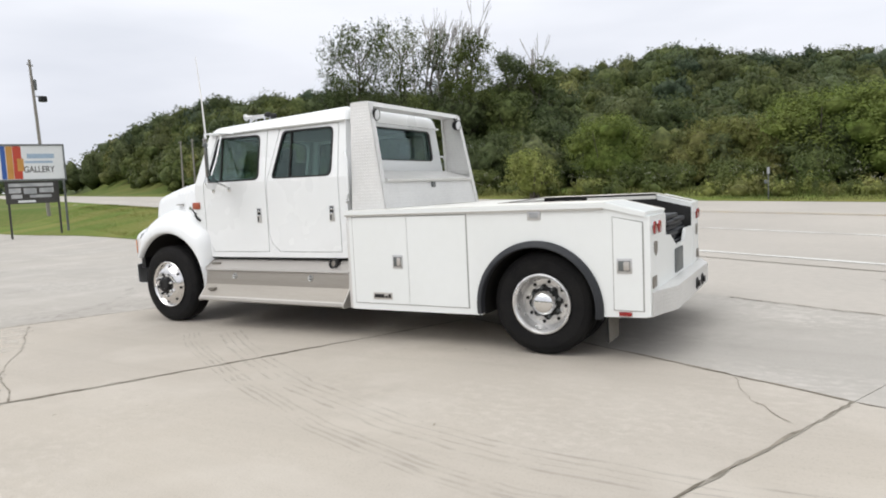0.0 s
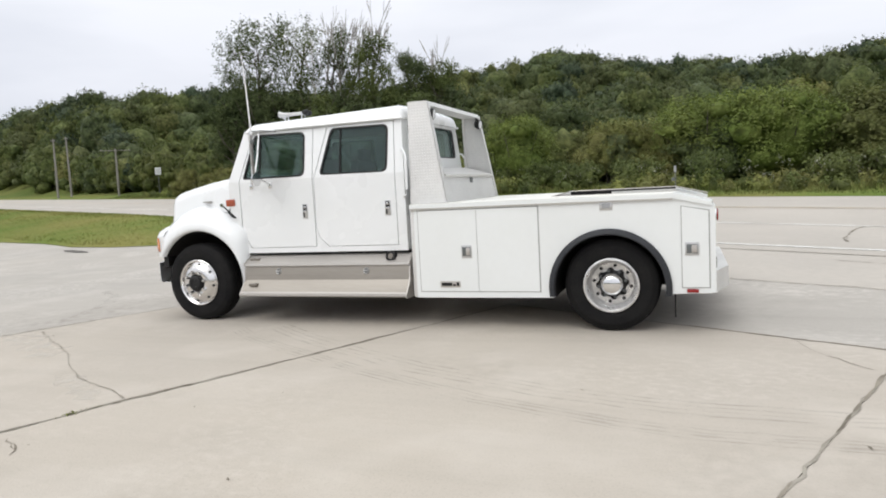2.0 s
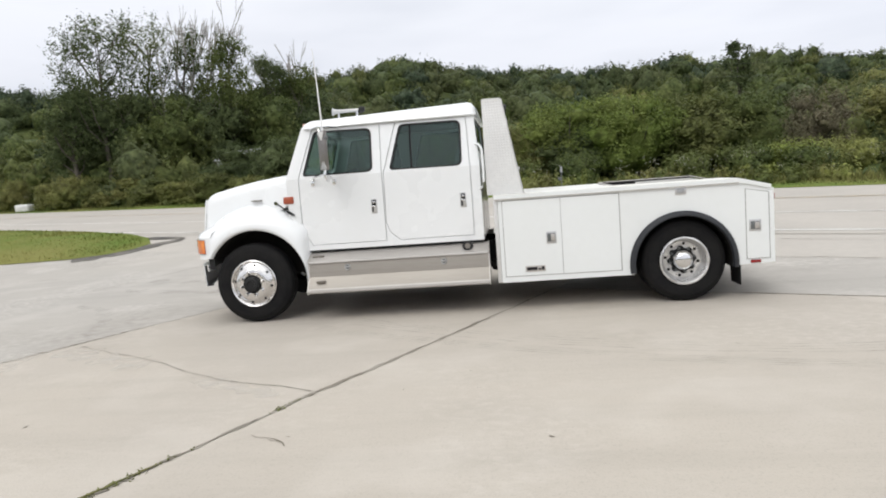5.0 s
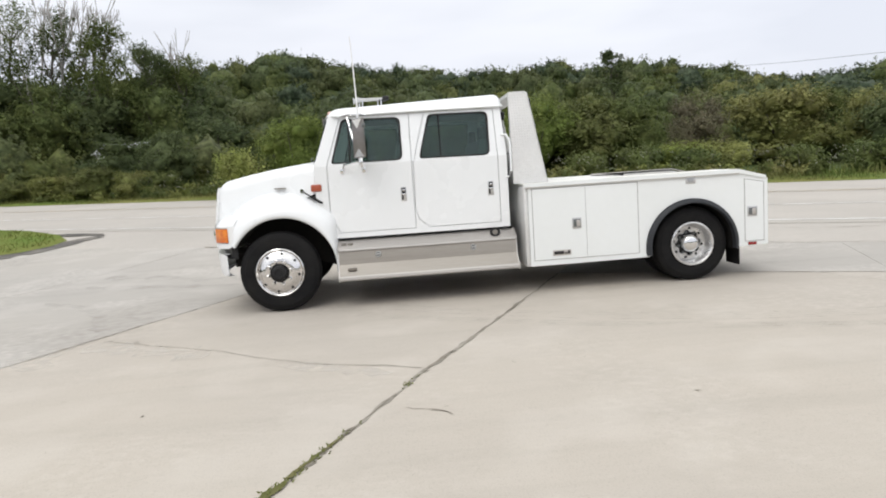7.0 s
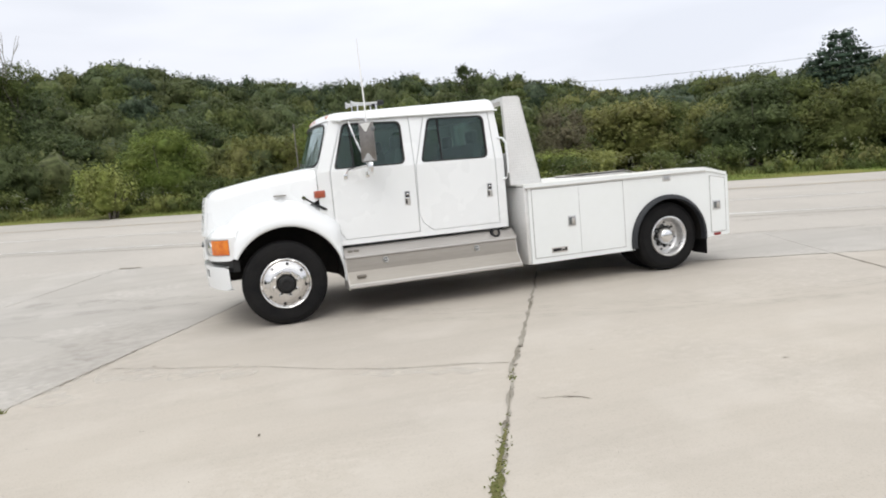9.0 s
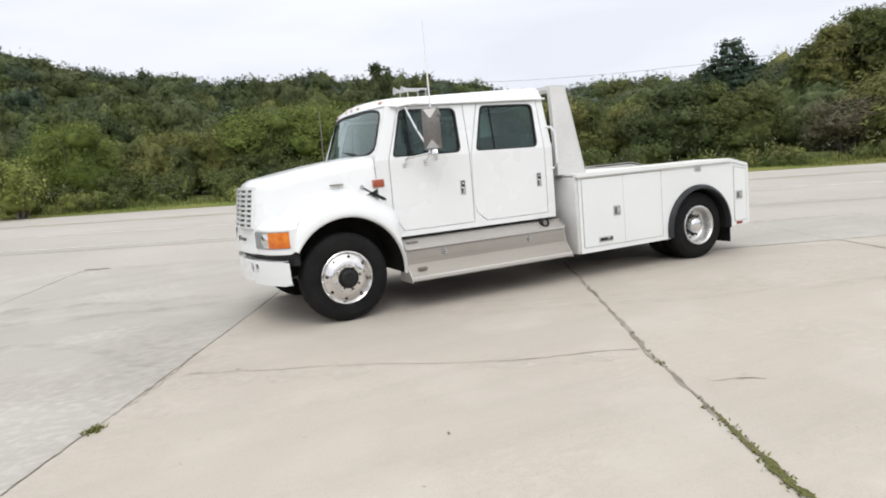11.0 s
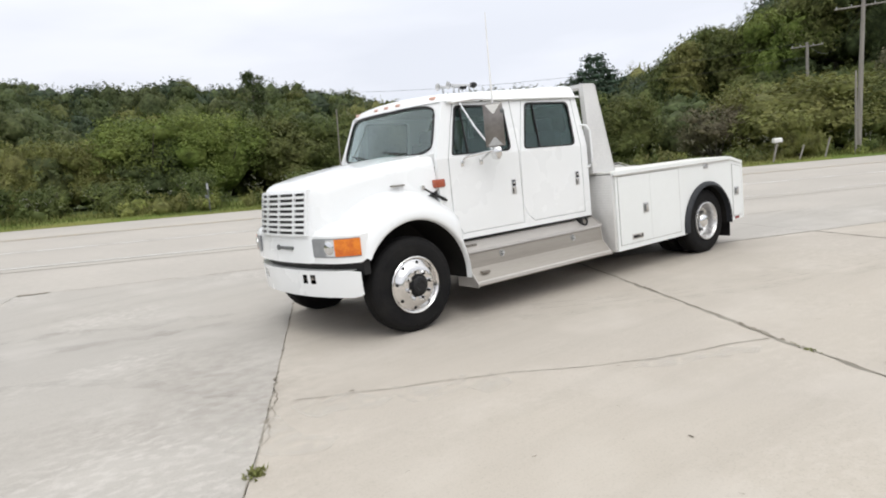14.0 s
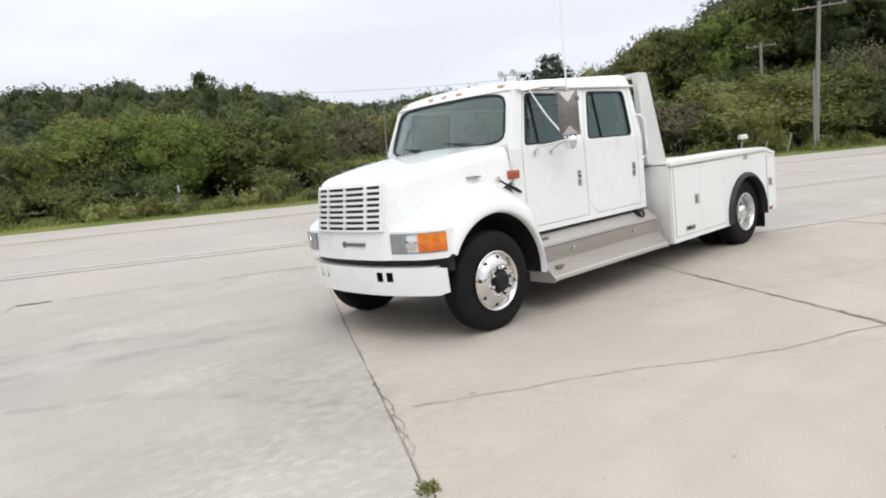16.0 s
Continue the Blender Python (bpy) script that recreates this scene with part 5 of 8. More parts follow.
def build_trees():
    def stand(ob, az, r, turn=0.0):
        x, y, z = at_bearing(az, r)
        ob.matrix_basis = Matrix.Translation((x, y, z)) @ Matrix.Rotation(turn, 4, "Z")
        return ob
    # the tall thin-crowned trees behind the road
    for seed, az, r, top, w in ((31, 121.8, 57, 14.0, 7.4), (32, 118.0, 60, 14.6, 6.0), (33, 115.2, 61, 14.0, 4.6), (34, 112.0, 60, 13.2, 5.4), (35, 108.8, 62, 12.2, 5.2),
                                (36, 106.4, 64, 10.8, 5.0), (37, 124.0, 58, 9.6, 4.4)):
        x, y, z = at_bearing(az, r)
        h = EYE0[2] + r * math.tan(radians(top)) - z
        stand(tree("tall_tree", "tall thin-crowned green tree with visible limbs", seed, h, w, 15000 if seed not in (32, 33) else 8000, 0.125, LEAF_DARK if seed % 2 else LEAF_MID, r=0.24, clumps=20, twig=0.5, sparse=True), az, r)
    for seed, az, r, top in ((41, 113.4, 62, 16.4), (42, 107.0, 65, 12.3), (43, 116.8, 63, 16.2), (44, 115.0, 61, 16.7)):
        x, y, z = at_bearing(az, r)
        stand(bare_tree("bare_tree", "leafless pale dead tree with fine twigs", seed, (EYE0[2] + r * math.tan(radians(top)) - z)), az, r)
    # darker full trees that close the stand below the tall crowns
    for seed, az, r, top, w in ((91, 123.0, 62, 8.0, 7), (92, 120.0, 58, 8.6, 7), (93, 117.0, 56, 8.3, 7), (94, 114.4, 58, 8.8, 7), (95, 111.6, 64, 8.4, 6), (96, 108.0, 58, 8.0, 7), (97, 105.2, 60, 8.4, 7)):
        z = at_bearing(az, r)[2]
        stand(tree("tree", "dark leafy tree standing below the tall trees", seed, EYE0[2] + r * math.tan(radians(top)) - z, w, 9500, 0.17, LEAF_DARK if seed % 3 else LEAF_MID, base=0.08, r=0.22, clumps=14), az, r)
    # the lone crown that stands above the skyline
    x, y, z = at_bearing(70.3, 92)
    stand(tree("tall_tree", "lone tall tree rising above the hill's skyline", 51, EYE0[2] + 92 * math.tan(radians(9.0)) - z, 3.6, 3000, 0.22, LEAF_DARK, r=0.22, clumps=5, sparse=True), 70.3, 92)
    x, y, z = at_bearing(41.5, 88)
    stand(conifer("conifer", "dark broad pine standing above the woods", 61, EYE0[2] + 88 * math.tan(radians(7.9)) - z, 15.0), 41.3, 88)
    # big trees on the near slope up the road
    for seed, az, r, top, w, m in ((71, 30.2, 66, 8.5, 8, LEAF_OLIVE), (72, 27.0, 64, 9.6, 9, LEAF_BRIGHT), (73, 23.5, 64, 11.5, 10, LEAF_OLIVE), (74, 20.0, 62, 12.5, 10, LEAF_FAR),
                                   (75, 32.2, 68, 8.6, 6.0, LEAF_MID), (76, 16.0, 60, 12.5, 10, LEAF_FAR), (77, 23.8, 68, 12.0, 9, LEAF_DARK), (78, 35.9, 66, 6.5, 2.8, LEAF_MID), (79, 34.5, 65, 7.7, 4.0, LEAF_GOLD)):
        x, y, z = at_bearing(az, r)
        stand(tree("tree", "broad leafy green tree on the wooded slope", seed, EYE0[2] + r * math.tan(radians(top)) - z, w, 15500, 0.18, m, base=0.12, r=0.3, clumps=20), az, r)


build_trees()

# ---------------------------------------------------------------- along the road
def utility_pole(label, base, top, arm=2.4, arm_dir=(0.5, -0.85), lamp=False):
    b, t = Vector(base), Vector(top)
    root = thing("utility_pole", label, "utility pole", base)
    bm = BM()
    tube(bm, [b - Vector((0, 0, 0.4)), b.lerp(t, 0.5), t], [0.145, 0.12, 0.095] if arm else [0.055, 0.05, 0.045], 10)
    part("pole", bm, POLE_WOOD, root)
    d = Vector((*arm_dir, 0)).normalized()
    if arm:
        c = b.lerp(t, 0.965)
        bm = BM()
        tube(bm, [c - d * arm * 0.5, c + d * arm * 0.5], 0.045, 6)
        a = part("crossarm", bm, POLE_WOOD, root)
        for k in (-0.46, -0.2, 0.2, 0.46):
            bm = BM()
            tube(bm, [c + d * arm * k, c + d * arm * k + Vector((0, 0, 0.13))], [0.022, 0.032], 6)
            part("insulator", bm, SIGN_GREY, a)
    if lamp:
        c = b.lerp(t, 0.76)
        bm = BM()
        tube(bm, [c, c + d * 0.7 + Vector((0, 0, 0.15)), c + d * 1.2 + Vector((0, 0, 0.1))], 0.035, 6)
        part("lamp_arm", bm, BACKSTEEL, root)
        bm = BM()
        box(bm, *sorted((c.x + d.x * 1.2 - 0.25, c.x + d.x * 1.2 + 0.25)), c.y + d.y * 1.2 - 0.25, c.y + d.y * 1.2 + 0.25, c.z - 0.25, c.z + 0.2, 0.06)
        part("floodlight", bm, BLACK, root)
        c = b.lerp(t, 0.84)
        bm = BM()
        tube(bm, [c + d * 0.25 - Vector((0, 0, 0.4)), c + d * 0.25 + Vector((0, 0, 0.4))], 0.18, 10)
        part("transformer", bm, BACKSTEEL, root)
    return root


def along(eye, way, r):
    return (eye[0] + way[0] * r, eye[1] + way[1] * r, eye[2] + way[2] * r)


def build_poles():
    e16, e0, e15 = (-3.68, -5.98, 1.6), (6.76, -6.29, 1.43), (5.77, -7.19, 1.45)
    def pole(label, eye, foot, head, r, extra=0.0, **k):
        b = along(eye, foot, r)
        t = along(eye, head, r)
        b = (b[0], b[1], terrain(b[0], b[1]))
        t = Vector(b) + (Vector(t) - Vector(b)) * (1 + extra)
        return utility_pole(label, b, t, **k), t
    _, p1 = pole("weathered wooden utility pole with a crossarm", e16, (0.9358, 0.3526, -0.0362), (0.9388, 0.3445, 0.1380), 42, 0.04, arm=2.6)
    _, p2 = pole("distant wooden utility pole with a crossarm", e16, (0.9143, 0.405, -0.03), (0.9152, 0.403, 0.1057), 55, arm=2.0)
    _, p3 = pole("wooden utility pole with a floodlight and transformer", e0, (-0.868, 0.4965, -0.01), (-0.8706, 0.492, 0.1899), 62, arm=0.7, arm_dir=(-0.5, 0.85), lamp=True)
    _, p4 = pole("distant wooden utility pole beyond the road", e15, (-0.7187, 0.6953, 0.0256), (-0.7182, 0.6959, 0.0726), 92, arm=3.4, arm_dir=(0.7, 0.7))
    _, p5 = pole("distant wooden utility pole in front of the woods", e15, (-0.7662, 0.6426, 0.03), (-0.7655, 0.6435, 0.0866), 100, arm=0.5, arm_dir=(0.7, 0.7))
    _, p6 = pole("distant wooden utility pole in front of the woods", e15, (-0.7560, 0.6545, 0.03), (-0.7560, 0.6545, 0.089), 104, arm=0.5, arm_dir=(0.7, 0.7))
    pole("thin grey pole beside the utility pole", (-4.16, -5.23, 1.6), (0.9422, 0.3349, -0.036), (0.9412, 0.3321, 0.0622), 41, arm=0.0)
    runs = [(p2, Vector((20, 66, 12.0))), (p2 + Vector((0, 0, -1.0)), Vector((20, 66, 10.8))), (p4, Vector((-38, 66, 8.6))), (p4, p5), (p1, p2), (p1, Vector((70, -20, 9)))]
    for a, b in runs:
        bm = BM()
        tube(bm, [a.lerp(b, t) - Vector((0, 0, 1.6 * 4 * t * (1 - t))) for t in [i / 10 for i in range(11)]], 0.011, 4)
        tagged(new("power_line", mesh_of("power_line", bm, WIRE)), "thin dark overhead power cable between poles", "cable")


build_poles()


def build_roadside():
    # slim marker post with a small plate
    x, y = 5.1, 20.55
    z = road_plane(x, y)
    root = thing("marker_post", "slim grey roadside marker post with a small plate", "road marker", (x, y, z))
    bm = BM(); box(bm, x - 0.018, x + 0.018, y - 0.015, y + 0.015, z - 0.2, z + 1.15, 0.006)
    part("post", bm, BACKSTEEL, root)
    bm = BM(); box(bm, x - 0.045, x + 0.045, y - 0.03, y - 0.018, z + 0.95, z + 1.2, 0.006)
    part("plate", bm, SIGN_GREY, root)
    bm = BM(); box(bm, x - 0.14, x - 0.03, y - 0.04, y + 0.02, z + 0.60, z + 0.74, 0.02)
    part("bracket", bm, BACKSTEEL, root)
    # mailbox on a leaning post
    x, y = 29.2, 9.9
    z = road_plane(x, y)
    root = thing("mailbox", "white rural mailbox on a leaning wooden post", "mailbox", (x, y, z))
    bm = BM(); tube(bm, [(x - 0.35, y + 0.1, z - 0.2), (x, y, z + 1.0)], 0.05, 8)
    part("post", bm, POLE_WOOD, root)
    bm = BM()
    prism(bm, [(-0.1, 0), (0.1, 0)] + [(0.1 * math.cos(a), 0.12 + 0.1 * math.sin(a)) for a in [math.pi * i / 10 for i in range(11)]], "x", -0.22, 0.22)
    bmesh.ops.rotate(bm, verts=bm.verts, matrix=Matrix.Rotation(radians(-25), 3, "Z"))
    bmesh.ops.translate(bm, verts=bm.verts, vec=(x, y, z + 0.98))
    part("box", bm, PLASTIC_WHITE, root)
    for dx, dy, l, h in ((1.3, -0.35, 0.45, 0.72), (2.6, -1.0, 0.5, 0.95)):
        bm = BM(); tube(bm, [(x + dx, y + dy, z - 0.2), (x + dx + l, y + dy - 0.1, z + h)], 0.04, 8)
        ob = new("fence_post", mesh_of("fence_post", bm, POLE_WOOD))
        tagged(ob, "leaning weathered wooden post in the verge", "post", group="leaning posts by the mailbox")
    # white road sign across the road
    e15 = (5.77, -7.19, 1.45)
    x, y, zt = along(e15, (-0.683, 0.7304, 0.0408), 78)
    z = terrain(x, y)
    root = thing("road_sign", "small white rectangular road sign on a post", "road sign", (x, y, z))
    bm = BM(); tube(bm, [(x, y, z - 0.3), (x, y, zt + 0.3)], 0.035, 6)
    part("post", bm, BACKSTEEL, root)
    bm = BM()
    box(bm, -0.30, 0.30, -0.015, 0.015, -0.38, 0.38, 0.005)
    bmesh.ops.rotate(bm, verts=bm.verts, matrix=Matrix.Rotation(radians(43), 3, "Z"))
    bmesh.ops.translate(bm, verts=bm.verts, vec=(x + 0.06, y - 0.06, zt))
    part("plate", bm, SIGN_WHITE, root)
    for k in range(3):
        bm = BM()
        box(bm, -0.2, 0.2, -0.02, -0.016, 0.17 - 0.18 * k, 0.24 - 0.18 * k)
        bmesh.ops.rotate(bm, verts=bm.verts, matrix=Matrix.Rotation(radians(43), 3, "Z"))
        bmesh.ops.translate(bm, verts=bm.verts, vec=(x + 0.06, y - 0.06, zt))
        part("lettering", bm, SIGN_GREY, root)
    # small white box in the meadow
    x, y, z = at_bearing(128.0, 58.5)
    bm = BM(); box(bm, x - 0.6, x + 0.6, y - 0.4, y + 0.4, z - 0.1, z + 0.6, 0.15, 3)
    tagged(new("meadow_tank", mesh_of("meadow_tank", bm, PLASTIC_WHITE)), "small white rounded tank in the meadow", "tank")
    # pale building glimpsed through the trees
    x, y, z = at_bearing(110.4, 53)
    root = thing("shed", "pale shed half hidden behind the trees", "shed", (x, y, z))
    bm = BM(); box(bm, x - 2.2, x + 2.2, y - 2, y + 2, z - 0.5, z + 3.0)
    part("wall", bm, PLASTIC_WHITE, root)
    bm = BM()
    prism(bm, [(y - 2.3, z + 2.95), (y + 2.3, z + 2.95), (y, z + 3.8)], "x", x - 2.4, x + 2.4)
    part("roof", bm, SIGN_GREY, root)


build_roadside()


def words(parent, text, m, width, height, mat):
    """Raised letters in the built-in font, fitted to a width and a height."""
    cu = bpy.data.curves.new("lettering", "FONT")
    cu.body, cu.extrude, cu.offset = text, 0.004, 0.012
    tmp = bpy.data.objects.new("lettering", cu)
    bpy.context.scene.collection.objects.link(tmp)
    me = bpy.data.meshes.new_from_object(tmp.evaluated_get(bpy.context.evaluated_depsgraph_get()))
    bpy.data.objects.remove(tmp)
    lo, hi = [min(v.co[i] for v in me.vertices) for i in (0, 1)], [max(v.co[i] for v in me.vertices) for i in (0, 1)]
    me.transform(m @ Matrix.Diagonal((width / (hi[0] - lo[0]), height / (hi[1] - lo[1]), 1, 1)) @ Matrix.Translation((-lo[0], -lo[1], 0)))
    me.materials.clear()
    me.materials.append(mat)
    ob = new("lettering", me)
    ob.parent = parent
    ob.matrix_parent_inverse = parent.matrix_basis.inverted()
    return ob


def build_billboard():
    """The advertising board on its posts, on the lawn."""
    e0 = Vector((6.76, -6.29, 1.43))
    R = 40.0
    def P(w, r=R):
        return e0 + Vector(w) * r
    right, left = P((-0.857, 0.5154, 0.0)), P((-0.9040, 0.4275, 0.0))
    axis = (right - left); axis.z = 0
    width = axis.length
    ax = axis.normalized()
    out = Vector((-ax.y, ax.x, 0)) * -1
    if out.dot(e0 - right) < 0:
        out = -out
    ztop, zmid, zlow = e0.z + R * 0.082, e0.z + R * 0.0397, e0.z + R * 0.009
    ground = lot_z(right.x, right.y)
    root = thing("billboard", "white roadside sign board with coloured stripes on posts", "sign", (right.x, right.y, ground))
    def slab(u0, u1, z0, z1, d0, d1):
        bm = BM()
        a, b = left + ax * u0, left + ax * u1
        q = [a + out * d0, b + out * d0, b + out * d1, a + out * d1]
        hexa(bm, [(v.x, v.y, z0) for v in q] + [(v.x, v.y, z1) for v in q])
        return bm
    W = width
    part("board", slab(0, W, zmid, ztop, -0.1, 0.0), SIGN_WHITE, root)
    for nm, u0, u1, z0, z1 in (("top_rail", -0.06, W + 0.06, ztop, ztop + 0.08), ("bottom_rail", -0.06, W + 0.06, zmid - 0.08, zmid), ("side_rail", W, W + 0.08, zmid - 0.08, ztop + 0.08)):
        part(nm, slab(u0, u1, z0, z1, -0.14, 0.03), BACKSTEEL, root)
    h = ztop - zmid
    for u0, u1, m in ((W * 0.20, W * 0.27, SIGN_RED), (W * 0.318, W * 0.370, SIGN_BLUE), (W * 0.376, W * 0.446, SIGN_ORANGE), (W * 0.449, W * 0.540, SIGN_RED)):
        part("stripe", slab(u0, u1, zmid + 0.02, ztop - 0.02, 0.0, 0.004), m, root)
    part("lettering", slab(W * 0.60, W * 0.90, zmid + h * 0.62, zmid + h * 0.76, 0.0, 0.004), SIGN_PALE, root)
    part("lettering", slab(W * 0.57, W * 0.88, zmid + h * 0.48, zmid + h * 0.55, 0.0, 0.004), SIGN_PALE, root)
    a = left + ax * (W * 0.555) + out * 0.002
    words(root, "GALLERY", Matrix(((ax.x, 0, out.x, a.x), (ax.y, 0, out.y, a.y), (0, 1, out.z, zmid + h * 0.20), (0, 0, 0, 1))), W * 0.34, h * 0.19, SIGN_DARK)
    bm = slab(W * 0.49, W * 0.56, zmid + h * 0.25, zmid + h * 0.62, 0.0, 0.006)
    part("stripe", bm, SIGN_ORANGE, root)
    part("lower_board", slab(W * 0.33, W * 0.895, zlow, zmid - 0.1, -0.08, -0.02), SIGN_DARK, root)
    hl = zmid - zlow
    for u0, u1, z0, z1 in ((0.37, 0.86, 0.70, 0.84), (0.37, 0.50, 0.44, 0.64), (0.53, 0.67, 0.40, 0.64), (0.70, 0.86, 0.44, 0.64), (0.39, 0.51, 0.22, 0.38), (0.59, 0.83, 0.24, 0.36)):
        part("lower_print", slab(W * u0, W * u1, zlow + hl * z0, zlow + hl * z1, -0.02, -0.016), SIGN_GREY, root)
    part("lower_strip", slab(W * 0.46, W * 0.65, zlow + 0.06, zlow + 0.17, -0.02, -0.016), SIGN_WHITE, root)
    for u in (W * 0.08, W * 0.345, W * 0.895):
        part("post", slab(u, u + 0.1, ground - 0.4, zmid, -0.2, -0.1), SIGN_DARK, root)
    a = left + ax * (W * 1.0) - out * 1.2
    bm = BM(); tube(bm, [(a.x, a.y, ground - 0.3), (a.x, a.y, zmid)], 0.06, 8)
    part("brace", bm, BACKSTEEL, root)


build_billboard()

# ---------------------------------------------------------------- the truck
def side_y(z):
    """The near flank of the cab, leaning in above the belt line."""
    return -(0.985 - max(0.0, z - 1.62) * 0.17)


FRONT_WINDOW = fillet([(0.668, 1.652), (1.452, 1.652), (1.452, 2.122), (0.815, 2.130)], [0.04, 0.07, 0.07, 0.05], 5)
REAR_WINDOW = fillet([(1.664, 1.652), (2.455, 1.645), (2.462, 2.128), (1.800, 2.132)], [0.05, 0.07, 0.07, 0.05], 5)


def grown(loop, k):
    cx = sum(p[0] for p in loop) / len(loop)
    cz = sum(p[1] for p in loop) / len(loop)
    out = []
    for x, z in loop:
        d = math.hypot(x - cx, z - cz)
        out.append((cx + (x - cx) * (1 + k / d), cz + (z - cz) * (1 + k / d)))
    return out


def round_rect_loop(a, b, c0, c1, n=64, p=7.0):
    """Superellipse loop: half widths a below, b above; heights c0 to c1."""
    out = []
    for i in range(n):
        t = 2 * math.pi * i / n
        ct, st = math.cos(t), math.sin(t)
        v = math.copysign(abs(st) ** (2 / p), st)
        h = (v + 1) / 2
        w = a + (b - a) * h
        out.append((w * math.copysign(abs(ct) ** (2 / p), ct), c0 + (c1 - c0) * h))
    return out


def screen_x(y, z):
    return 0.365 + (z - 1.68) * 0.36 + 0.13 * (y / 0.9) ** 2


def nose_x(y, z):
    return -0.775 + 0.147 * (z - 0.8) - 0.075 * (1 - min(1.0, abs(y) / 0.68) ** 2)


def slab2(bm, lower, upper, holes_upper, depth, index=0):
    """A flank panel in two planes: below and above the belt line."""
    f = lambda off: (lambda x, z: (x, side_y(z) + off, z))
    if lower:
        panel(bm, lower, [], f(0), (0, depth, 0), index)
    if upper:
        panel(bm, upper, holes_upper, f(0), (0, depth, 0), index)


def build_cab(truck):
    # body shell with the openings for the glass
    bm = BM()
    for s in (-1, 1):
        sub = BM()
        panel(sub, [(0.60, 0.825), (2.63, 0.825), (2.63, 1.62), (0.60, 1.62)], [], lambda x, z: (x, side_y(z) + 0.022, z), (0, 0.02, 0))
        panel(sub, [(0.60, 1.621), (2.63, 1.621), (2.59, 2.19), (0.78, 2.19)], [grown(FRONT_WINDOW, 0.012), grown(REAR_WINDOW, 0.012)], lambda x, z: (x, side_y(z) + 0.022, z), (0, 0.03, 0))
        slab2(sub, [(0.46, 0.945), (0.53, 0.88), (0.60, 0.80), (0.60, 1.62), (0.46, 1.62)], [(0.46, 1.62), (0.60, 1.62), (0.79, 2.19), (0.665, 2.19)], [], 0.04)
        slab2(sub, [(2.56, 0.80), (2.66, 0.80), (2.66, 1.62), (2.56, 1.62)], [(2.56, 1.62), (2.66, 1.62), (2.622, 2.19), (2.54, 2.19)], [], 0.04)
        slab2(sub, [(1.571, 0.857), (1.722, 0.857), (1.61, 0.955), (1.573, 1.07), (1.583, 1.62), (1.571, 1.62)], [(1.571, 1.62), (1.583, 1.62), (1.738, 2.165), (1.571, 2.165)], [], 0.03)
        slab2(sub, [(0.60, 0.80), (2.56, 0.80), (2.56, 0.857), (0.60, 0.857)], [], [], 0.03)
        slab2(sub, [(0.60, 0.858), (0.708, 0.858), (0.604, 1.03), (0.60, 1.03)], [], [], 0.03)
        slab2(sub, [], [(0.79, 2.172), (2.54, 2.172), (2.54, 2.19), (0.79, 2.19)], [], 0.03)
        if s > 0:
            bmesh.ops.scale(sub, vec=(1, -1, 1), verts=sub.verts)
        me = bpy.data.meshes.new("tmp"); sub.to_mesh(me); sub.free(); bm.from_mesh(me); bpy.data.meshes.remove(me)
    back = [(-0.945, 0.80), (0.945, 0.80), (0.945, 1.62), (0.85, 2.19), (-0.85, 2.19), (-0.945, 1.62)]
    hole = fillet([(-0.73, 1.80), (0.73, 1.80), (0.70, 2.14), (-0.70, 2.14)], 0.07, 5)
    panel(bm, back, [hole], lambda y, z: (2.66 - max(0, z - 1.62) * 0.065, y, z), (-0.03, 0, 0))
    # rounded rear corners
    for s in (-1, 1):
        tube(bm, [(2.63, s * 0.955, 0.80), (2.63, s * 0.955, 1.62), (2.593, s * 0.858, 2.19)], 0.03, 12)
    # screen surround
    n = 64
    outer, inner = round_rect_loop(0.955, 0.885, 1.63, 2.205, n, 14), round_rect_loop(0.875, 0.805, 1.685, 2.168, n, 7)
    ro = [bm.verts.new((screen_x(y, z) + 0.006, y, z)) for y, z in outer]
    ri = [bm.verts.new((screen_x(y, z), y, z)) for y, z in inner]
    rb = [bm.verts.new((screen_x(y, z) + 0.05, y, z)) for y, z in inner]
    for i in range(n):
        j = (i + 1) % n
        bm.faces.new((ro[i], ro[j], ri[j], ri[i]))
        bm.faces.new((ri[i], ri[j], rb[j], rb[i]))
    # cowl between hood and screen
    v, _ = hexa(bm, [(0.40, -0.86, 1.50), (0.62, -0.94, 1.50), (0.62, 0.94, 1.50), (0.40, 0.86, 1.50), (0.36, -0.84, 1.665), (0.56, -0.93, 1.69), (0.56, 0.93, 1.69), (0.36, 0.84, 1.665)])
    part("cab_body", bm, PAINT, truck, "glossy white steel crew cab shell")
    # floor, firewall, headliner and inner walls
    bm = BM()
    box(bm, 0.63, 2.62, -0.93, 0.93, 0.78, 0.82)
    box(bm, 0.47, 0.50, -0.93, 0.93, 0.95, 1.55)
    box(bm, 0.80, 2.58, -0.83, 0.83, 2.17, 2.185)
    part("cab_lining", bm, TRIM, truck, "grey cab floor, firewall and headliner")
    # roof
    bm = BM()
    v, fs = hexa(bm, [(0.655, -0.915, 2.185), (2.655, -0.915, 2.185), (2.655, 0.915, 2.185), (0.655, 0.915, 2.185),
                      (0.735, -0.865, 2.262), (2.625, -0.865, 2.325), (2.625, 0.865, 2.325), (0.735, 0.865, 2.262)])
    es = [e for e in bm.edges if sum(q.co.z > 2.22 for q in e.verts) == 2] + [e for e in bm.edges if (e.verts[0].co.z > 2.22) != (e.verts[1].co.z > 2.22)]
    bmesh.ops.bevel(bm, geom=es, offset=0.07, segments=6, profile=0.5, affect="EDGES")
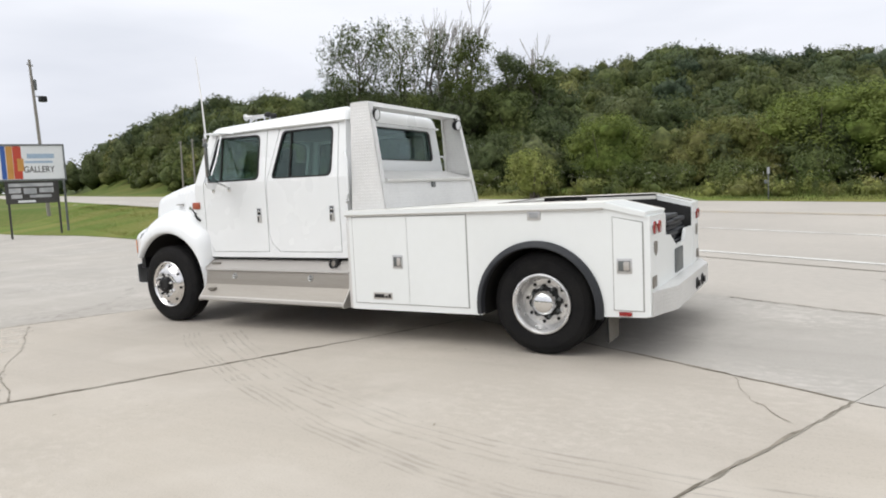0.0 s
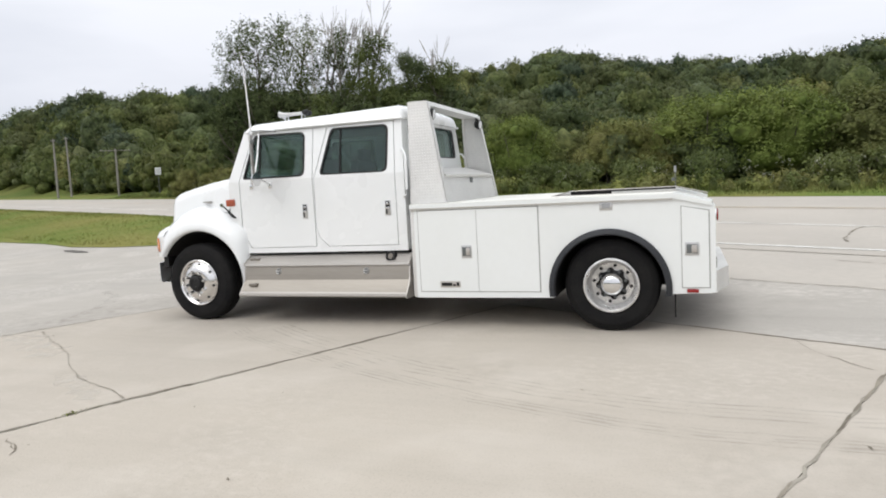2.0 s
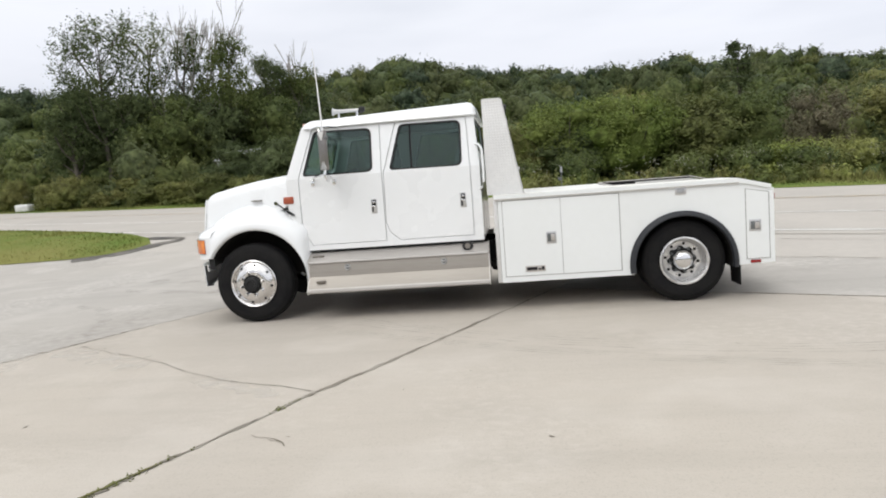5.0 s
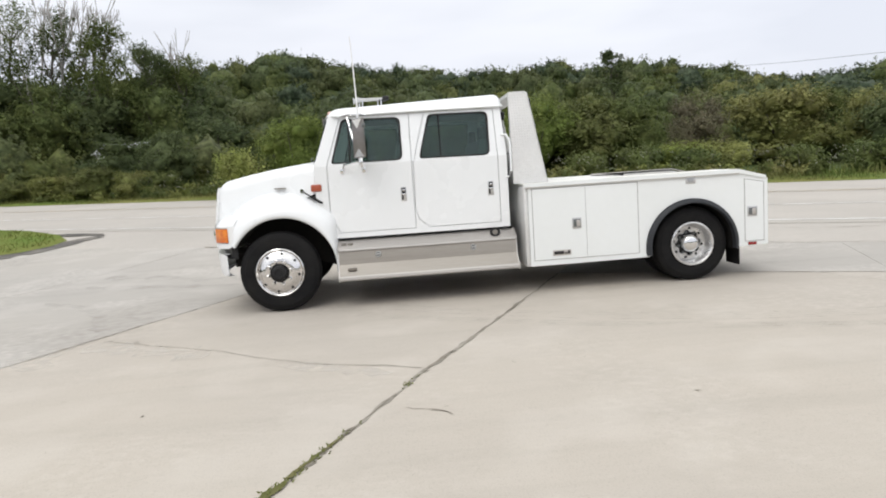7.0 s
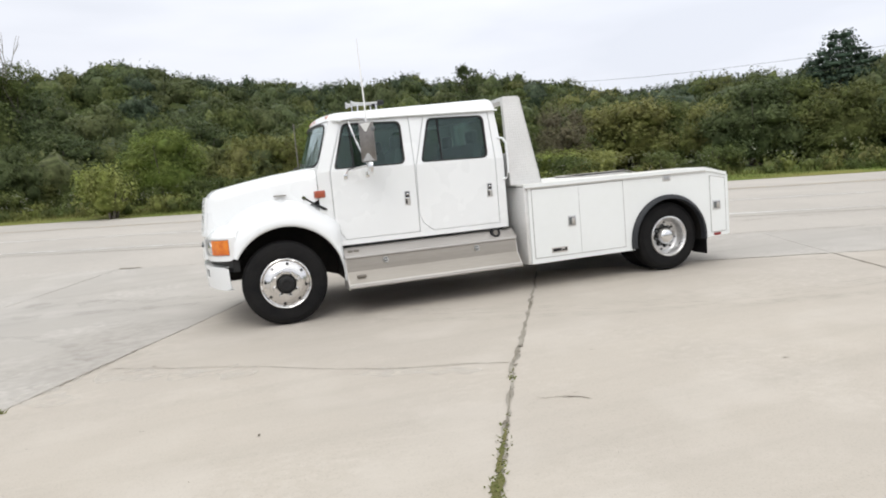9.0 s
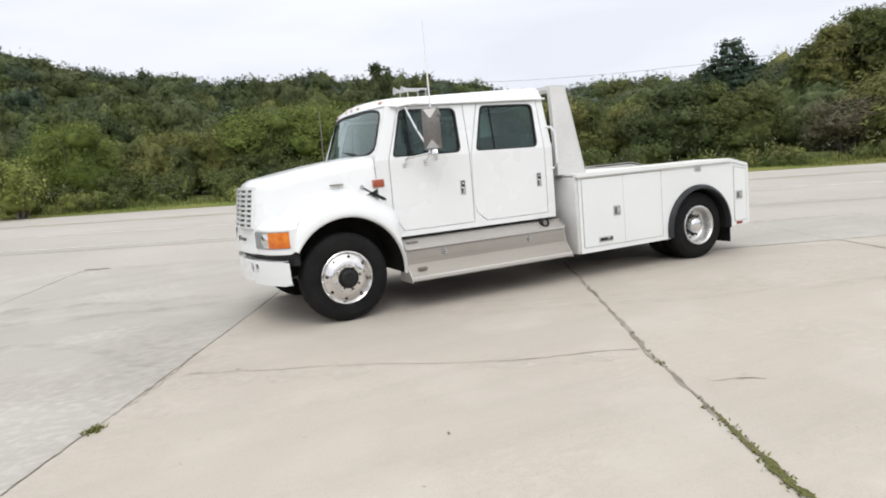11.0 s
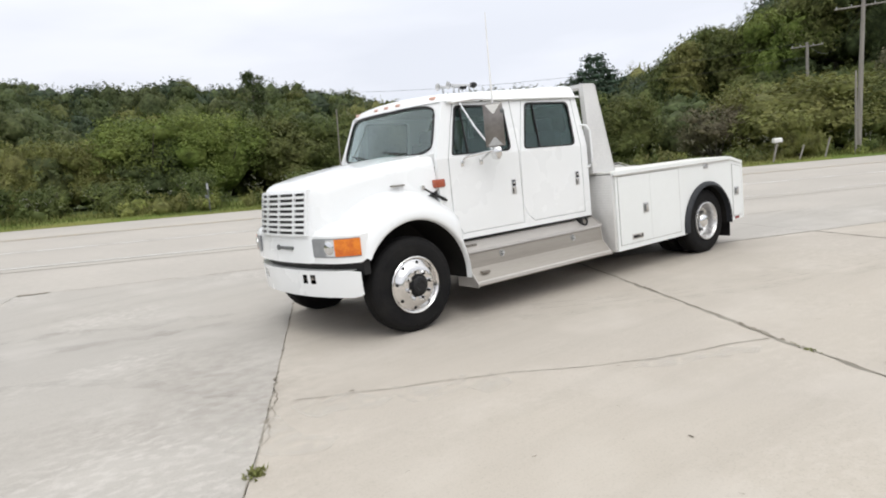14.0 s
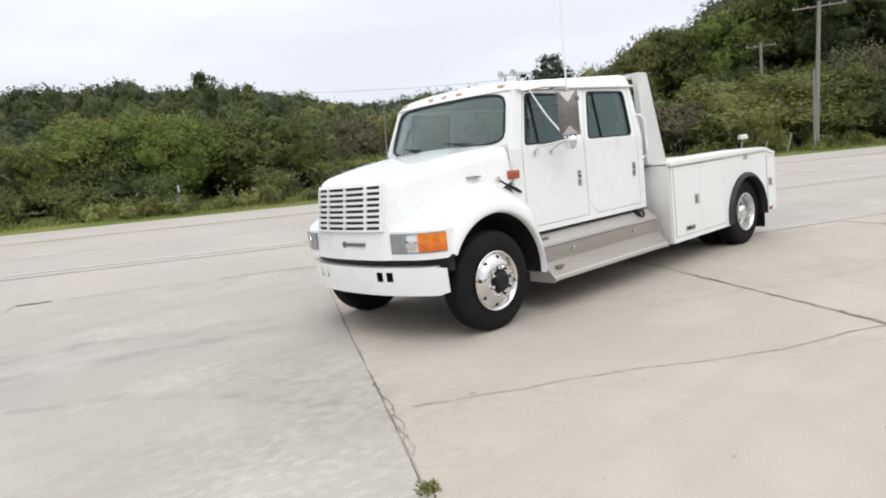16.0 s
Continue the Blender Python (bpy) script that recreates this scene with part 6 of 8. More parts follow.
    for y in (-0.6, -0.3, 0, 0.3, 0.6):
        bmesh.ops.bisect_plane(bm, geom=bm.verts[:] + bm.edges[:] + bm.faces[:], plane_co=(0, y, 0), plane_no=(0, 1, 0))
    for q in bm.verts:
        k = max(0.0, 1 - (q.co.y / 0.9) ** 2)
        if q.co.z > 2.22:
            q.co.z += 0.03 * k
        if q.co.x < 0.95:
            q.co.x -= 0.11 * k
    part("roof", bm, PAINT, truck, "glossy white rounded cab roof", 50)
    for s in (-1, 1):
        bm = BM()
        tube(bm, [(0.70, -0.918, 2.178), (1.6, -0.922, 2.186), (2.65, -0.918, 2.186)], 0.012, 6)
        part("drip_rail", bm, PAINT, truck, side=s)
    # windscreen: curved pane, seal and wipers
    bm = BM()
    rings = []
    for k in range(7):
        t = k / 6
        rings.append([bm.verts.new((screen_x(y * t, 1.925 + (z - 1.925) * t) + 0.012, y * t, 1.925 + (z - 1.925) * t)) for y, z in inner] if k else [bm.verts.new((screen_x(0, 1.925) + 0.012, 0, 1.925))])
    for i in range(n):
        j = (i + 1) % n
        bm.faces.new((rings[0][0], rings[1][i], rings[1][j]))
        for a, b in zip(rings[1:], rings[2:]):
            bm.faces.new((a[i], b[i], b[j], a[j]))
    screen = part("windscreen", bm, WIND_GLASS, truck, "clear curved windscreen in a black rubber seal")
    bm = BM()
    tube(bm, [(screen_x(y, z) - 0.002, y, z) for y, z in inner + inner[:1]], 0.013, 6, caps=False)
    part("seal", bm, BLACK, screen)
    for y0, y1 in ((-0.55, -0.15), (0.20, 0.58)):
        bm = BM()
        p = (screen_x(y0, 1.70) - 0.02, (y0 + y1) / 2 - 0.16, 1.685)
        tube(bm, [p, (p[0] - 0.02, p[1] + 0.10, 1.715), (screen_x(p[1] + 0.2, 1.735) - 0.035, p[1] + 0.2, 1.735)], 0.006, 6)
        tube(bm, [(screen_x(y, 1.715 + 0.04 * (y - y0) / (y1 - y0)) - 0.02, y, 1.715 + 0.04 * (y - y0) / (y1 - y0)) for y in spread(y0, y1, 0.1)], 0.006, 5)
        part("wiper", bm, BLACK, screen)
    # rear window
    bm = BM()
    panel(bm, hole, [], lambda y, z: (2.645 - max(0, z - 1.62) * 0.065, y, z), (-0.005, 0, 0))
    rw = part("rear_window", bm, GLASS, truck, "tinted rear cab window with a dark seal")
    bm = BM()
    panel(bm, grown(hole, 0.03), [grown(hole, -0.015)], lambda y, z: (2.667 - max(0, z - 1.62) * 0.065, y, z), (-0.012, 0, 0))
    part("seal", bm, BLACK, rw)


def build_doors(truck):
    fd = [(0.715, 0.864), (1.560, 0.864), (1.560, 1.62), (0.612, 1.62), (0.612, 1.03)]
    fu = [(0.612, 1.62), (1.560, 1.62), (1.560, 2.165), (0.802, 2.165)]
    rd = [(1.728, 0.864), (2.55, 0.864), (2.55, 1.62), (1.589, 1.62), (1.579, 1.07), (1.617, 0.957)]
    ru = [(1.594, 1.62), (2.55, 1.62), (2.53, 2.165), (1.750, 2.165)]
    for s in (-1, 1):
        for low, up, win, hx, div, nm in ((fd, fu, FRONT_WINDOW, 1.45, 0.875, "front_door"), (rd, ru, REAR_WINDOW, 2.455, 1.905, "rear_door")):
            bm = BM()
            slab2(bm, low, up, [grown(win, 0.006)], 0.018)
            door = part(nm, bm, PAINT, truck, "glossy white cab door, closed", side=s)
            bm = BM()
            panel(bm, grown(win, 0.004), [], lambda x, z: (x, side_y(z) + 0.014, z), (0, 0.005, 0))
            part("window", bm, GLASS, door, "tinted side window glass", side=s)
            bm = BM()
            panel(bm, grown(win, 0.016), [grown(win, -0.010)], lambda x, z: (x, side_y(z) - 0.004, z), (0, 0.02, 0))
            part("window_seal", bm, BLACK, door, side=s)
            bm = BM()
            tube(bm, [(div, side_y(1.65) + 0.008, 1.65), (div, side_y(2.13) + 0.008, 2.13)], 0.011, 6)
            part("window_divider", bm, BLACK, door, side=s)
            # latch plate with its dark recess and paddle
            bm = BM()
            box(bm, hx - 0.034, hx + 0.034, -0.991, -0.97, 1.175, 1.338, 0.006)
            part("door_handle", bm, RIM_GREY, door, "dull metal door latch plate", side=s)
            bm = BM()
            box(bm, hx - 0.022, hx + 0.024, -0.9935, -0.98, 1.262, 1.328, 0.003)
            box(bm, hx - 0.024, hx - 0.004, -0.9935, -0.98, 1.19, 1.25, 0.003)
            box(bm, hx - 0.020, hx + 0.020, -0.999, -0.98, 1.243, 1.264, 0.003, index=1)
            box(bm, hx - 0.012, hx + 0.016, -0.997, -0.98, 1.288, 1.312, 0.003, index=1)
            part("paddle", bm, [BLACK, CHROME], door, side=s)


def build_hood(truck):
    bm = BM()
    hexa(bm, [(-0.778, -0.68, 0.782), (0.455, -0.965, 1.33), (0.455, 0.965, 1.33), (-0.778, 0.68, 0.782),
                      (-0.670, -0.655, 1.505), (0.455, -0.925, 1.685), (0.455, 0.925, 1.685), (-0.670, 0.655, 1.505)])
    top = [e for e in bm.edges if all(q.co.z > 1.3 for q in e.verts) and not all(q.co.x > 0.4 for q in e.verts)]
    up = [e for e in bm.edges if (e.verts[0].co.z > 1.3) != (e.verts[1].co.z > 1.3) and all(q.co.x < 0 for q in e.verts)]
    bmesh.ops.bevel(bm, geom=top + up, offset=0.125, segments=8, profile=0.5, affect="EDGES")
    for y in (-0.5, -0.35, -0.2, 0, 0.2, 0.35, 0.5):
        bmesh.ops.bisect_plane(bm, geom=bm.verts[:] + bm.edges[:] + bm.faces[:], plane_co=(0, y, 0), plane_no=(0, 1, 0))
    for x in (-0.55, -0.3, 0, 0.25):
        bmesh.ops.bisect_plane(bm, geom=bm.verts[:] + bm.edges[:] + bm.faces[:], plane_co=(x, 0, 0), plane_no=(1, 0, 0))
    for q in bm.verts:
        w = smooth01((-0.35 - q.co.x) / 0.3)
        q.co.x -= 0.075 * max(0.0, 1 - (q.co.y / 0.68) ** 2) * w
        if q.co.z > 1.35:
            q.co.z += 0.022 * max(0.0, 1 - (q.co.y / 0.8) ** 2) + 0.02 * max(0.0, 1 - ((q.co.x + 0.1) / 0.5) ** 2)
    hood = part("hood", bm, PAINT, truck, "glossy white sloping tilt hood", 50)
    # grille: white bars and uprights over a black backing, rolled back at the top with the hood
    def face_x(y, z):
        k = max(0.0, z - 1.40)
        return nose_x(y, z) + 2.6 * k * k
    def bar(bm, y0, y1, z0, z1, d0, d1):
        ys = spread(y0, y1, 0.09)
        rows = [[bm.verts.new((face_x(y, z) + d, y, z)) for y in ys] for z, d in ((z0, d1), (z0, d0), (z1, d0), (z1, d1))]
        for a, b in zip(rows, rows[1:] + rows[:1]):
            for i in range(len(ys) - 1):
                bm.faces.new((a[i], a[i + 1], b[i + 1], b[i]))
        bm.faces.new([r[0] for r in rows])
        bm.faces.new([r[-1] for r in reversed(rows)])
    bm = BM()
    zs = [1.036] + [z for k in range(8) for z in (1.054 + k * 0.0505, 1.0805 + k * 0.0505)] + [1.462]
    for k in range(0, 18, 2):
        bar(bm, -0.53, 0.53, zs[k], zs[k + 1], -0.026, 0.004)
    for k in range(1, 17, 2):
        for y0, y1 in ((-0.53, -0.50), (-0.325, -0.295), (-0.0125, 0.0125), (0.295, 0.325), (0.50, 0.53)):
            bar(bm, y0, y1, zs[k], zs[k + 1], -0.026, 0.004)
    grille = part("grille", bm, PAINT, truck, "white grille with rows of black slots", 30)
    bm = BM()
    for k in range(1, 17, 2):
        bar(bm, -0.51, 0.51, zs[k] - 0.004, zs[k + 1] + 0.004, -0.006, 0.006)
    part("grille_backing", bm, BLACK, grille)
    bm = BM()
    box(bm, nose_x(-0.12, 0.92) - 0.012, nose_x(-0.12, 0.92) + 0.03, -0.29, 0.0, 0.905, 0.935, 0.004)
    tube(bm, [(nose_x(-0.02, 0.92) - 0.014, 0.02, 0.92), (nose_x(-0.02, 0.92) + 0.02, 0.02, 0.92)], 0.028, 12)
    part("emblem", bm, BACKSTEEL, hood, "dull grey nameplate bar")
    for s in (-1, 1):
        bm = BM()
        box(bm, -0.015, 0.115, -0.838, -0.80, 1.405, 1.417, 0.003)
        sh = Matrix.Rotation(radians(10.5), 4, "Z")
        for q in bm.verts:
            q.co.y = -0.838 - 0.215 * (q.co.x + 0.035) + (q.co.y + 0.838) * 1.0 - 0.034
        part("side_badge", bm, ALU_DARK, hood, "small dark side badge", side=s)
        # rubber hood latch
        bm = BM()
        tube(bm, [(0.30, -0.925, 1.365), (0.40, -0.955, 1.295), (0.44, -0.975, 1.265)], 0.008, 8, index=0)
        tube(bm, [(0.43, -0.975, 1.275), (0.49, -0.995, 1.235), (0.53, -1.0, 1.215)], [0.014, 0.017, 0.009], 8, index=0)
        tube(bm, [(0.30, -0.90, 1.365), (0.30, -0.94, 1.365)], 0.022, 10, index=1)
        part("hood_latch", bm, [BLACK, CHROME], truck, "black rubber hood latch with a chrome knob", side=s)
        bm = BM()
        box(bm, 0.41, 0.53, -1.002, -0.92, 1.348, 1.428, 0.012, 2)
        part("side_marker", bm, MARKER, truck, "orange side marker lamp", side=s)


def build_fenders(truck):
    cx, cz = 0.05, 0.49
    prof = [(0.590, -1.06), (0.592, -1.105), (0.604, -1.122), (0.63, -1.124), (0.685, -1.112), (0.745, -1.075), (0.795, -1.02), (0.835, -0.955), (0.868, -0.885), (0.885, -0.80), (0.89, -0.66)]
    path = [(-0.790, -0.42), (-0.775, -0.62), (-0.735, -0.80), (-0.700, -0.90), (-0.66, -0.965), (-0.60, -1.03), (-0.535, -1.072), (-0.46, -1.085)]
    for s in (-1, 1):
        bm = BM()
        rows = []
        for th in range(150, -9, -6):
            a = radians(th)
            c, sn = math.cos(a), math.sin(a)
            k = 1.0
            if th < 75:
                k = max(0.12, min(1.0, (0.625 / max(0.05, c) - 0.60) / 0.245))
            if th > 105:
                k = max(0.10, min(1.0, (0.60 / max(0.05, -c) - 0.60) / 0.245))
            row = []
            for r, y in prof:
                rr = 0.60 + (r - 0.60) * (k if r > 0.604 else 1)
                yy = y if k > 0.95 else y + (0.0 if r < 0.64 else (1 - k) * 0.02)
                row.append(bm.verts.new((cx + rr * c, yy, cz + rr * sn)))
            rows.append(row)
        for a, b in zip(rows, rows[1:]):
            for i in range(len(prof) - 1):
                bm.faces.new((a[i], a[i + 1], b[i + 1], b[i]))
        # front corner that carries the headlamp
        out = path + [(-0.44, -1.06), (-0.44, -0.50)]
        panel(bm, out, [], lambda x, y: (x, y, 0.765), (0, 0, 0.265))
        for q in bm.verts:
            if abs(q.co.z - 0.765) < 1e-4 and q.co.x < -0.43:
                q.co.z = max(0.782, 0.49 + math.sqrt(max(0.0, 0.37 - (q.co.x - 0.05) ** 2)))
        lo, hi = [(x, y) for x, y in path], [(x * 0.86 - 0.015, y * 0.955 + 0.0) for x, y in path]
        ra = [bm.verts.new((x, y, 1.03)) for x, y in path]
        rb = [bm.verts.new((x * 0.965, y * 0.985, 1.075)) for x, y in path]
        rc = [bm.verts.new((x * 0.86, y * 0.955, 1.125)) for x, y in path]
        rd = [bm.verts.new((min(x * 0.55, -0.36), y * 0.86, 1.19)) for x, y in path]
        for p, q in ((ra, rb), (rb, rc), (rc, rd)):
            for i in range(len(path) - 1):
                bm.faces.new((p[i], p[i + 1], q[i + 1], q[i]))
        for q in bm.verts:
            if q.co.z > 1.02 and q.co.x < -0.55:
                q.co.x += 0.034 * smooth01((q.co.y + 0.72) / 0.2)
        fender = part("front_fender", bm, PAINT, truck, "glossy white flared front wheel fender", 60, side=s)
        # wheel housing
        bm = BM()
        pts = [(cx + 0.598 * math.cos(radians(t)), cz + 0.598 * math.sin(radians(t))) for t in range(150, -9, -6)]
        fr = [bm.verts.new((x, -1.09, z)) for x, z in pts]
        bk = [bm.verts.new((x, -0.52, z)) for x, z in pts]
        for i in range(len(pts) - 1):
            bm.faces.new((fr[i], fr[i + 1], bk[i + 1], bk[i]))
        bm.faces.new(bk)
        part("wheel_housing", bm, UNDER, fender, "black inner wheel housing", side=s)
        # headlamp: grey bezel, clear lamp, amber wrap-round indicator
        def strip(name, i0, i1, z0, z1, off, mat, label, parent):
            b2 = BM()
            seg = path[i0:i1 + 1]
            f, g = [], []
            for i, (x, y) in enumerate(seg):
                j = i0 + i
                x0, y0 = path[max(0, j - 1)]
                x1, y1 = path[min(len(path) - 1, j + 1)]
                d = math.hypot(x1 - x0, y1 - y0)
                nx, ny = (y1 - y0) / d, -(x1 - x0) / d
                f.append((x + nx * off, y + ny * off))
                g.append((x - nx * 0.01, y - ny * 0.01))
            panel(b2, f + g[::-1], [], lambda x, y: (x, y, z0), (0, 0, z1 - z0))
            return part(name, b2, mat, parent, label, side=s)
        lamp = strip("headlamp", 1, 6, 0.838, 1.012, 0.004, LAMP_BEZEL, "rectangular headlamp with amber indicator", truck)
        strip("bezel", 1, 2, 0.852, 0.998, 0.008, LAMP_BEZEL, "grey headlamp bezel", lamp)
        strip("lens", 2, 3, 0.852, 0.998, 0.010, LAMP_LENS, "clear bright headlamp lens", lamp)
        strip("indicator", 3, 6, 0.848, 1.004, 0.012, AMBER, "amber wrap-round indicator lens", lamp)
        bm = BM()
        c = (-0.725, -0.85, 0.925)
        revolve(bm, [(0.0, 0.0), (0.04, 0.004), (0.06, 0.012), (0.062, 0.03)], (-0.745, -0.848, 0.925), (0.93, 0.36, 0), 20)
        part("bulb_reflector", bm, CHROME, lamp, side=s)


def build_bumper(truck):
    X = lambda y: -0.845 + 0.275 * (abs(y) / 1.08) ** 2.4
    ys = sorted({round(y, 3) for s in (-1, 1) for y in (s * 0.40, s * 0.475, s * 0.515, s * 0.59)} | {round(-1.08 + 0.09 * i, 3) for i in range(25)})
    zs = [0.462, 0.50, 0.585, 0.672, 0.712]
    bm = BM()
    def inset(z):
        return 0.015 * ((0.712 - z) / 0.25) ** 2
    def lift(y, j):
        return (0.03, 0.012, 0.0, -0.002, -0.012)[j] * max(0.0, (abs(y) - 0.98) / 0.10) ** 2
    grid = [[bm.verts.new((X(y) + inset(z), y, z + lift(y, j))) for y in ys] for j, z in enumerate(zs)]
    for j in range(len(zs) - 1):
        for i in range(len(ys) - 1):
            ym = abs((ys[i] + ys[i + 1]) / 2)
            if j == 2 and (0.40 < ym < 0.475 or 0.515 < ym < 0.59):
                continue
            bm.faces.new((grid[j][i], grid[j][i + 1], grid[j + 1][i + 1], grid[j + 1][i]))
    top, low = grid[-1], grid[0]
    for row, z, dz in ((top, 0.712, 0.004), (low, 0.462, -0.002)):
        b = [bm.verts.new((X(y) + 0.085 + inset(z), y * 0.985, z + dz + (lift(y, 0) if z < 0.5 else 0))) for y in ys]
        for i in range(len(ys) - 1):
            if max(abs(ys[i]), abs(ys[i + 1])) < 1.0:
                bm.faces.new((row[i], row[i + 1], b[i + 1], b[i]))
    bmesh.ops.delete(bm, geom=[v for v in bm.verts if not v.link_faces], context="VERTS")
    bmesh.ops.recalc_face_normals(bm, faces=bm.faces)
    bmesh.ops.solidify(bm, geom=bm.faces[:], thickness=0.006)
    bm.normal_update()
    for f in bm.faces:
        c = f.calc_center_median()
        if f.normal.x > 0.5 and c.z < 0.708:
            f.material_index = 1
    ob = part("front_bumper", bm, [PAINT, LAMP_BEZEL], truck, "white channel-section front bumper with tow slots")
    # black strip set into the gap above the bumper
    bm = BM()
    v1 = [(X(y) + 0.075, y) for y in spread(-1.05, 1.05, 0.1)]
    v2 = [(X(y) + 0.14, y) for y in reversed(spread(-1.05, 1.05, 0.1))]
    panel(bm, v1 + v2, [], lambda x, y: (x, y, 0.66), (0, 0, 0.13))
    part("bumper_gap_strip", bm, BLACK, truck, "black strip in the gap above the bumper")
    for s in (-1, 1):
        bm = BM()
        box(bm, -0.62, -0.2, -0.47, -0.37, 0.50, 0.66)
        part("bumper_bracket", bm, UNDER, truck, side=s)


TYRE = [(0.262, -0.012), (0.285, 0.0), (0.33, 0.004), (0.385, 0.0), (0.388, -0.004), (0.425, -0.014), (0.444, -0.030), (0.452, -0.05),
        (0.455, -0.082), (0.443, -0.085), (0.443, -0.094), (0.456, -0.097), (0.456, -0.122), (0.443, -0.125), (0.443, -0.134), (0.456, -0.137),
        (0.455, -0.162), (0.443, -0.165), (0.443, -0.174), (0.455, -0.177), (0.452, -0.206), (0.444, -0.226), (0.425, -0.240), (0.33, -0.254), (0.262, -0.24)]


def build_wheel(truck, x, y, s, rear, inner=False):
    hub_z = 0.457 if rear else 0.475
    c = (x, y, hub_z)
    fit = lambda prof, k: [(r * k, d) for r, d in prof] if rear else prof
    ax = (0, -1, 0)
    bm = BM()
    if rear:
        revolve(bm, fit([(0.274, -0.20), (0.274, 0.0), (0.276, 0.012), (0.262, 0.016), (0.248, 0.004), (0.238, -0.02), (0.232, -0.07), (0.226, -0.115), (0.21, -0.128), (0.165, -0.13),
                     (0.150, -0.118), (0.115, -0.115), (0.105, -0.115), (0.105, -0.20)], 0.92), c, ax, 48)
        wheel = part("rear_wheel", bm, RIM_POLISHED, truck, "silver deep-dish dual rear wheel", 35, side=s)
    else:
        revolve(bm, [(0.262, -0.20), (0.262, 0.0), (0.270, 0.012), (0.262, 0.018), (0.250, 0.012), (0.240, -0.006), (0.228, -0.004), (0.205, 0.018), (0.178, 0.038), (0.160, 0.046),
                     (0.115, 0.046), (0.108, 0.046), (0.108, -0.20)], c, ax, 48)
        wheel = part("front_wheel", bm, POLISHED, truck, "polished aluminium front wheel", 35, side=s)
    bm = BM()
    revolve(bm, fit(TYRE, 0.956), c, ax, 64)
    part("tyre", bm, RUBBER, wheel, "black rubber tyre", 30, side=s)
    if inner:
        return
    bm = BM()
    if rear:
        revolve(bm, [(0.105, -0.18), (0.103, -0.05), (0.092, -0.022), (0.06, -0.004), (0.0, 0.002)], c, ax, 32)
        part("hub_cap", bm, CHROME, wheel, "bright chrome hub cap", side=s)
    else:
        revolve(bm, [(0.108, 0.0), (0.100, 0.046), (0.084, 0.052), (0.080, 0.085), (0.070, 0.092), (0.045, 0.092), (0.040, 0.084), (0.0, 0.084)], c, ax, 32)
        part("hub", bm, BLACK, wheel, "black grease-stained front hub", side=s)
    # black star plate stands in for the shade between the lug nuts
    if rear:
        bm = BM()
        o = [((0.152 if k % 4 < 2 else 0.128) * math.cos(2 * math.pi * k / 32), (0.152 if k % 4 < 2 else 0.128) * math.sin(2 * math.pi * k / 32)) for k in range(32)]
        panel(bm, [(x + p, hub_z + q) for p, q in o], [], lambda a, b: (a, y + 0.108, b), (0, 0.006, 0))
        part("nut_shade", bm, BLACK, wheel, "black star plate for the shade round the lug nuts", side=s)
    nr, nh = (0.127, -0.112) if rear else (0.130, 0.044)
    for k in range(8):
        a = 2 * math.pi * (k + 0.3) / 8
        p = (x + nr * math.cos(a), y - nh, hub_z + nr * math.sin(a))
        bm = BM()
        tube(bm, [(p[0], p[1] + 0.004, p[2]), (p[0], p[1] - (0.02 if rear else 0.034), p[2]), (p[0], p[1] - (0.034 if rear else 0.05), p[2])], [0.024, 0.021, 0.013] if not rear else [0.018, 0.016, 0.009], 6)
        part("lug_nut", bm, CHROME if not rear else BACKSTEEL, wheel, side=s)
    hr, hh = (0.172, -0.1285) if rear else (0.214, 0.012)
    for k in range(8):
        a = 2 * math.pi * (k + 0.8) / 8
        bm = BM()
        n = Vector((math.cos(a) * 0.5, -0.85, math.sin(a) * 0.5)).normalized() if not rear else Vector((0, -1, 0))
        p = Vector((x + hr * math.cos(a), y - hh, hub_z + hr * math.sin(a)))
        tube(bm, [p - n * 0.01, p + n * 0.003], 0.016, 12)
        part("hand_hole", bm, BLACK, wheel, side=s)


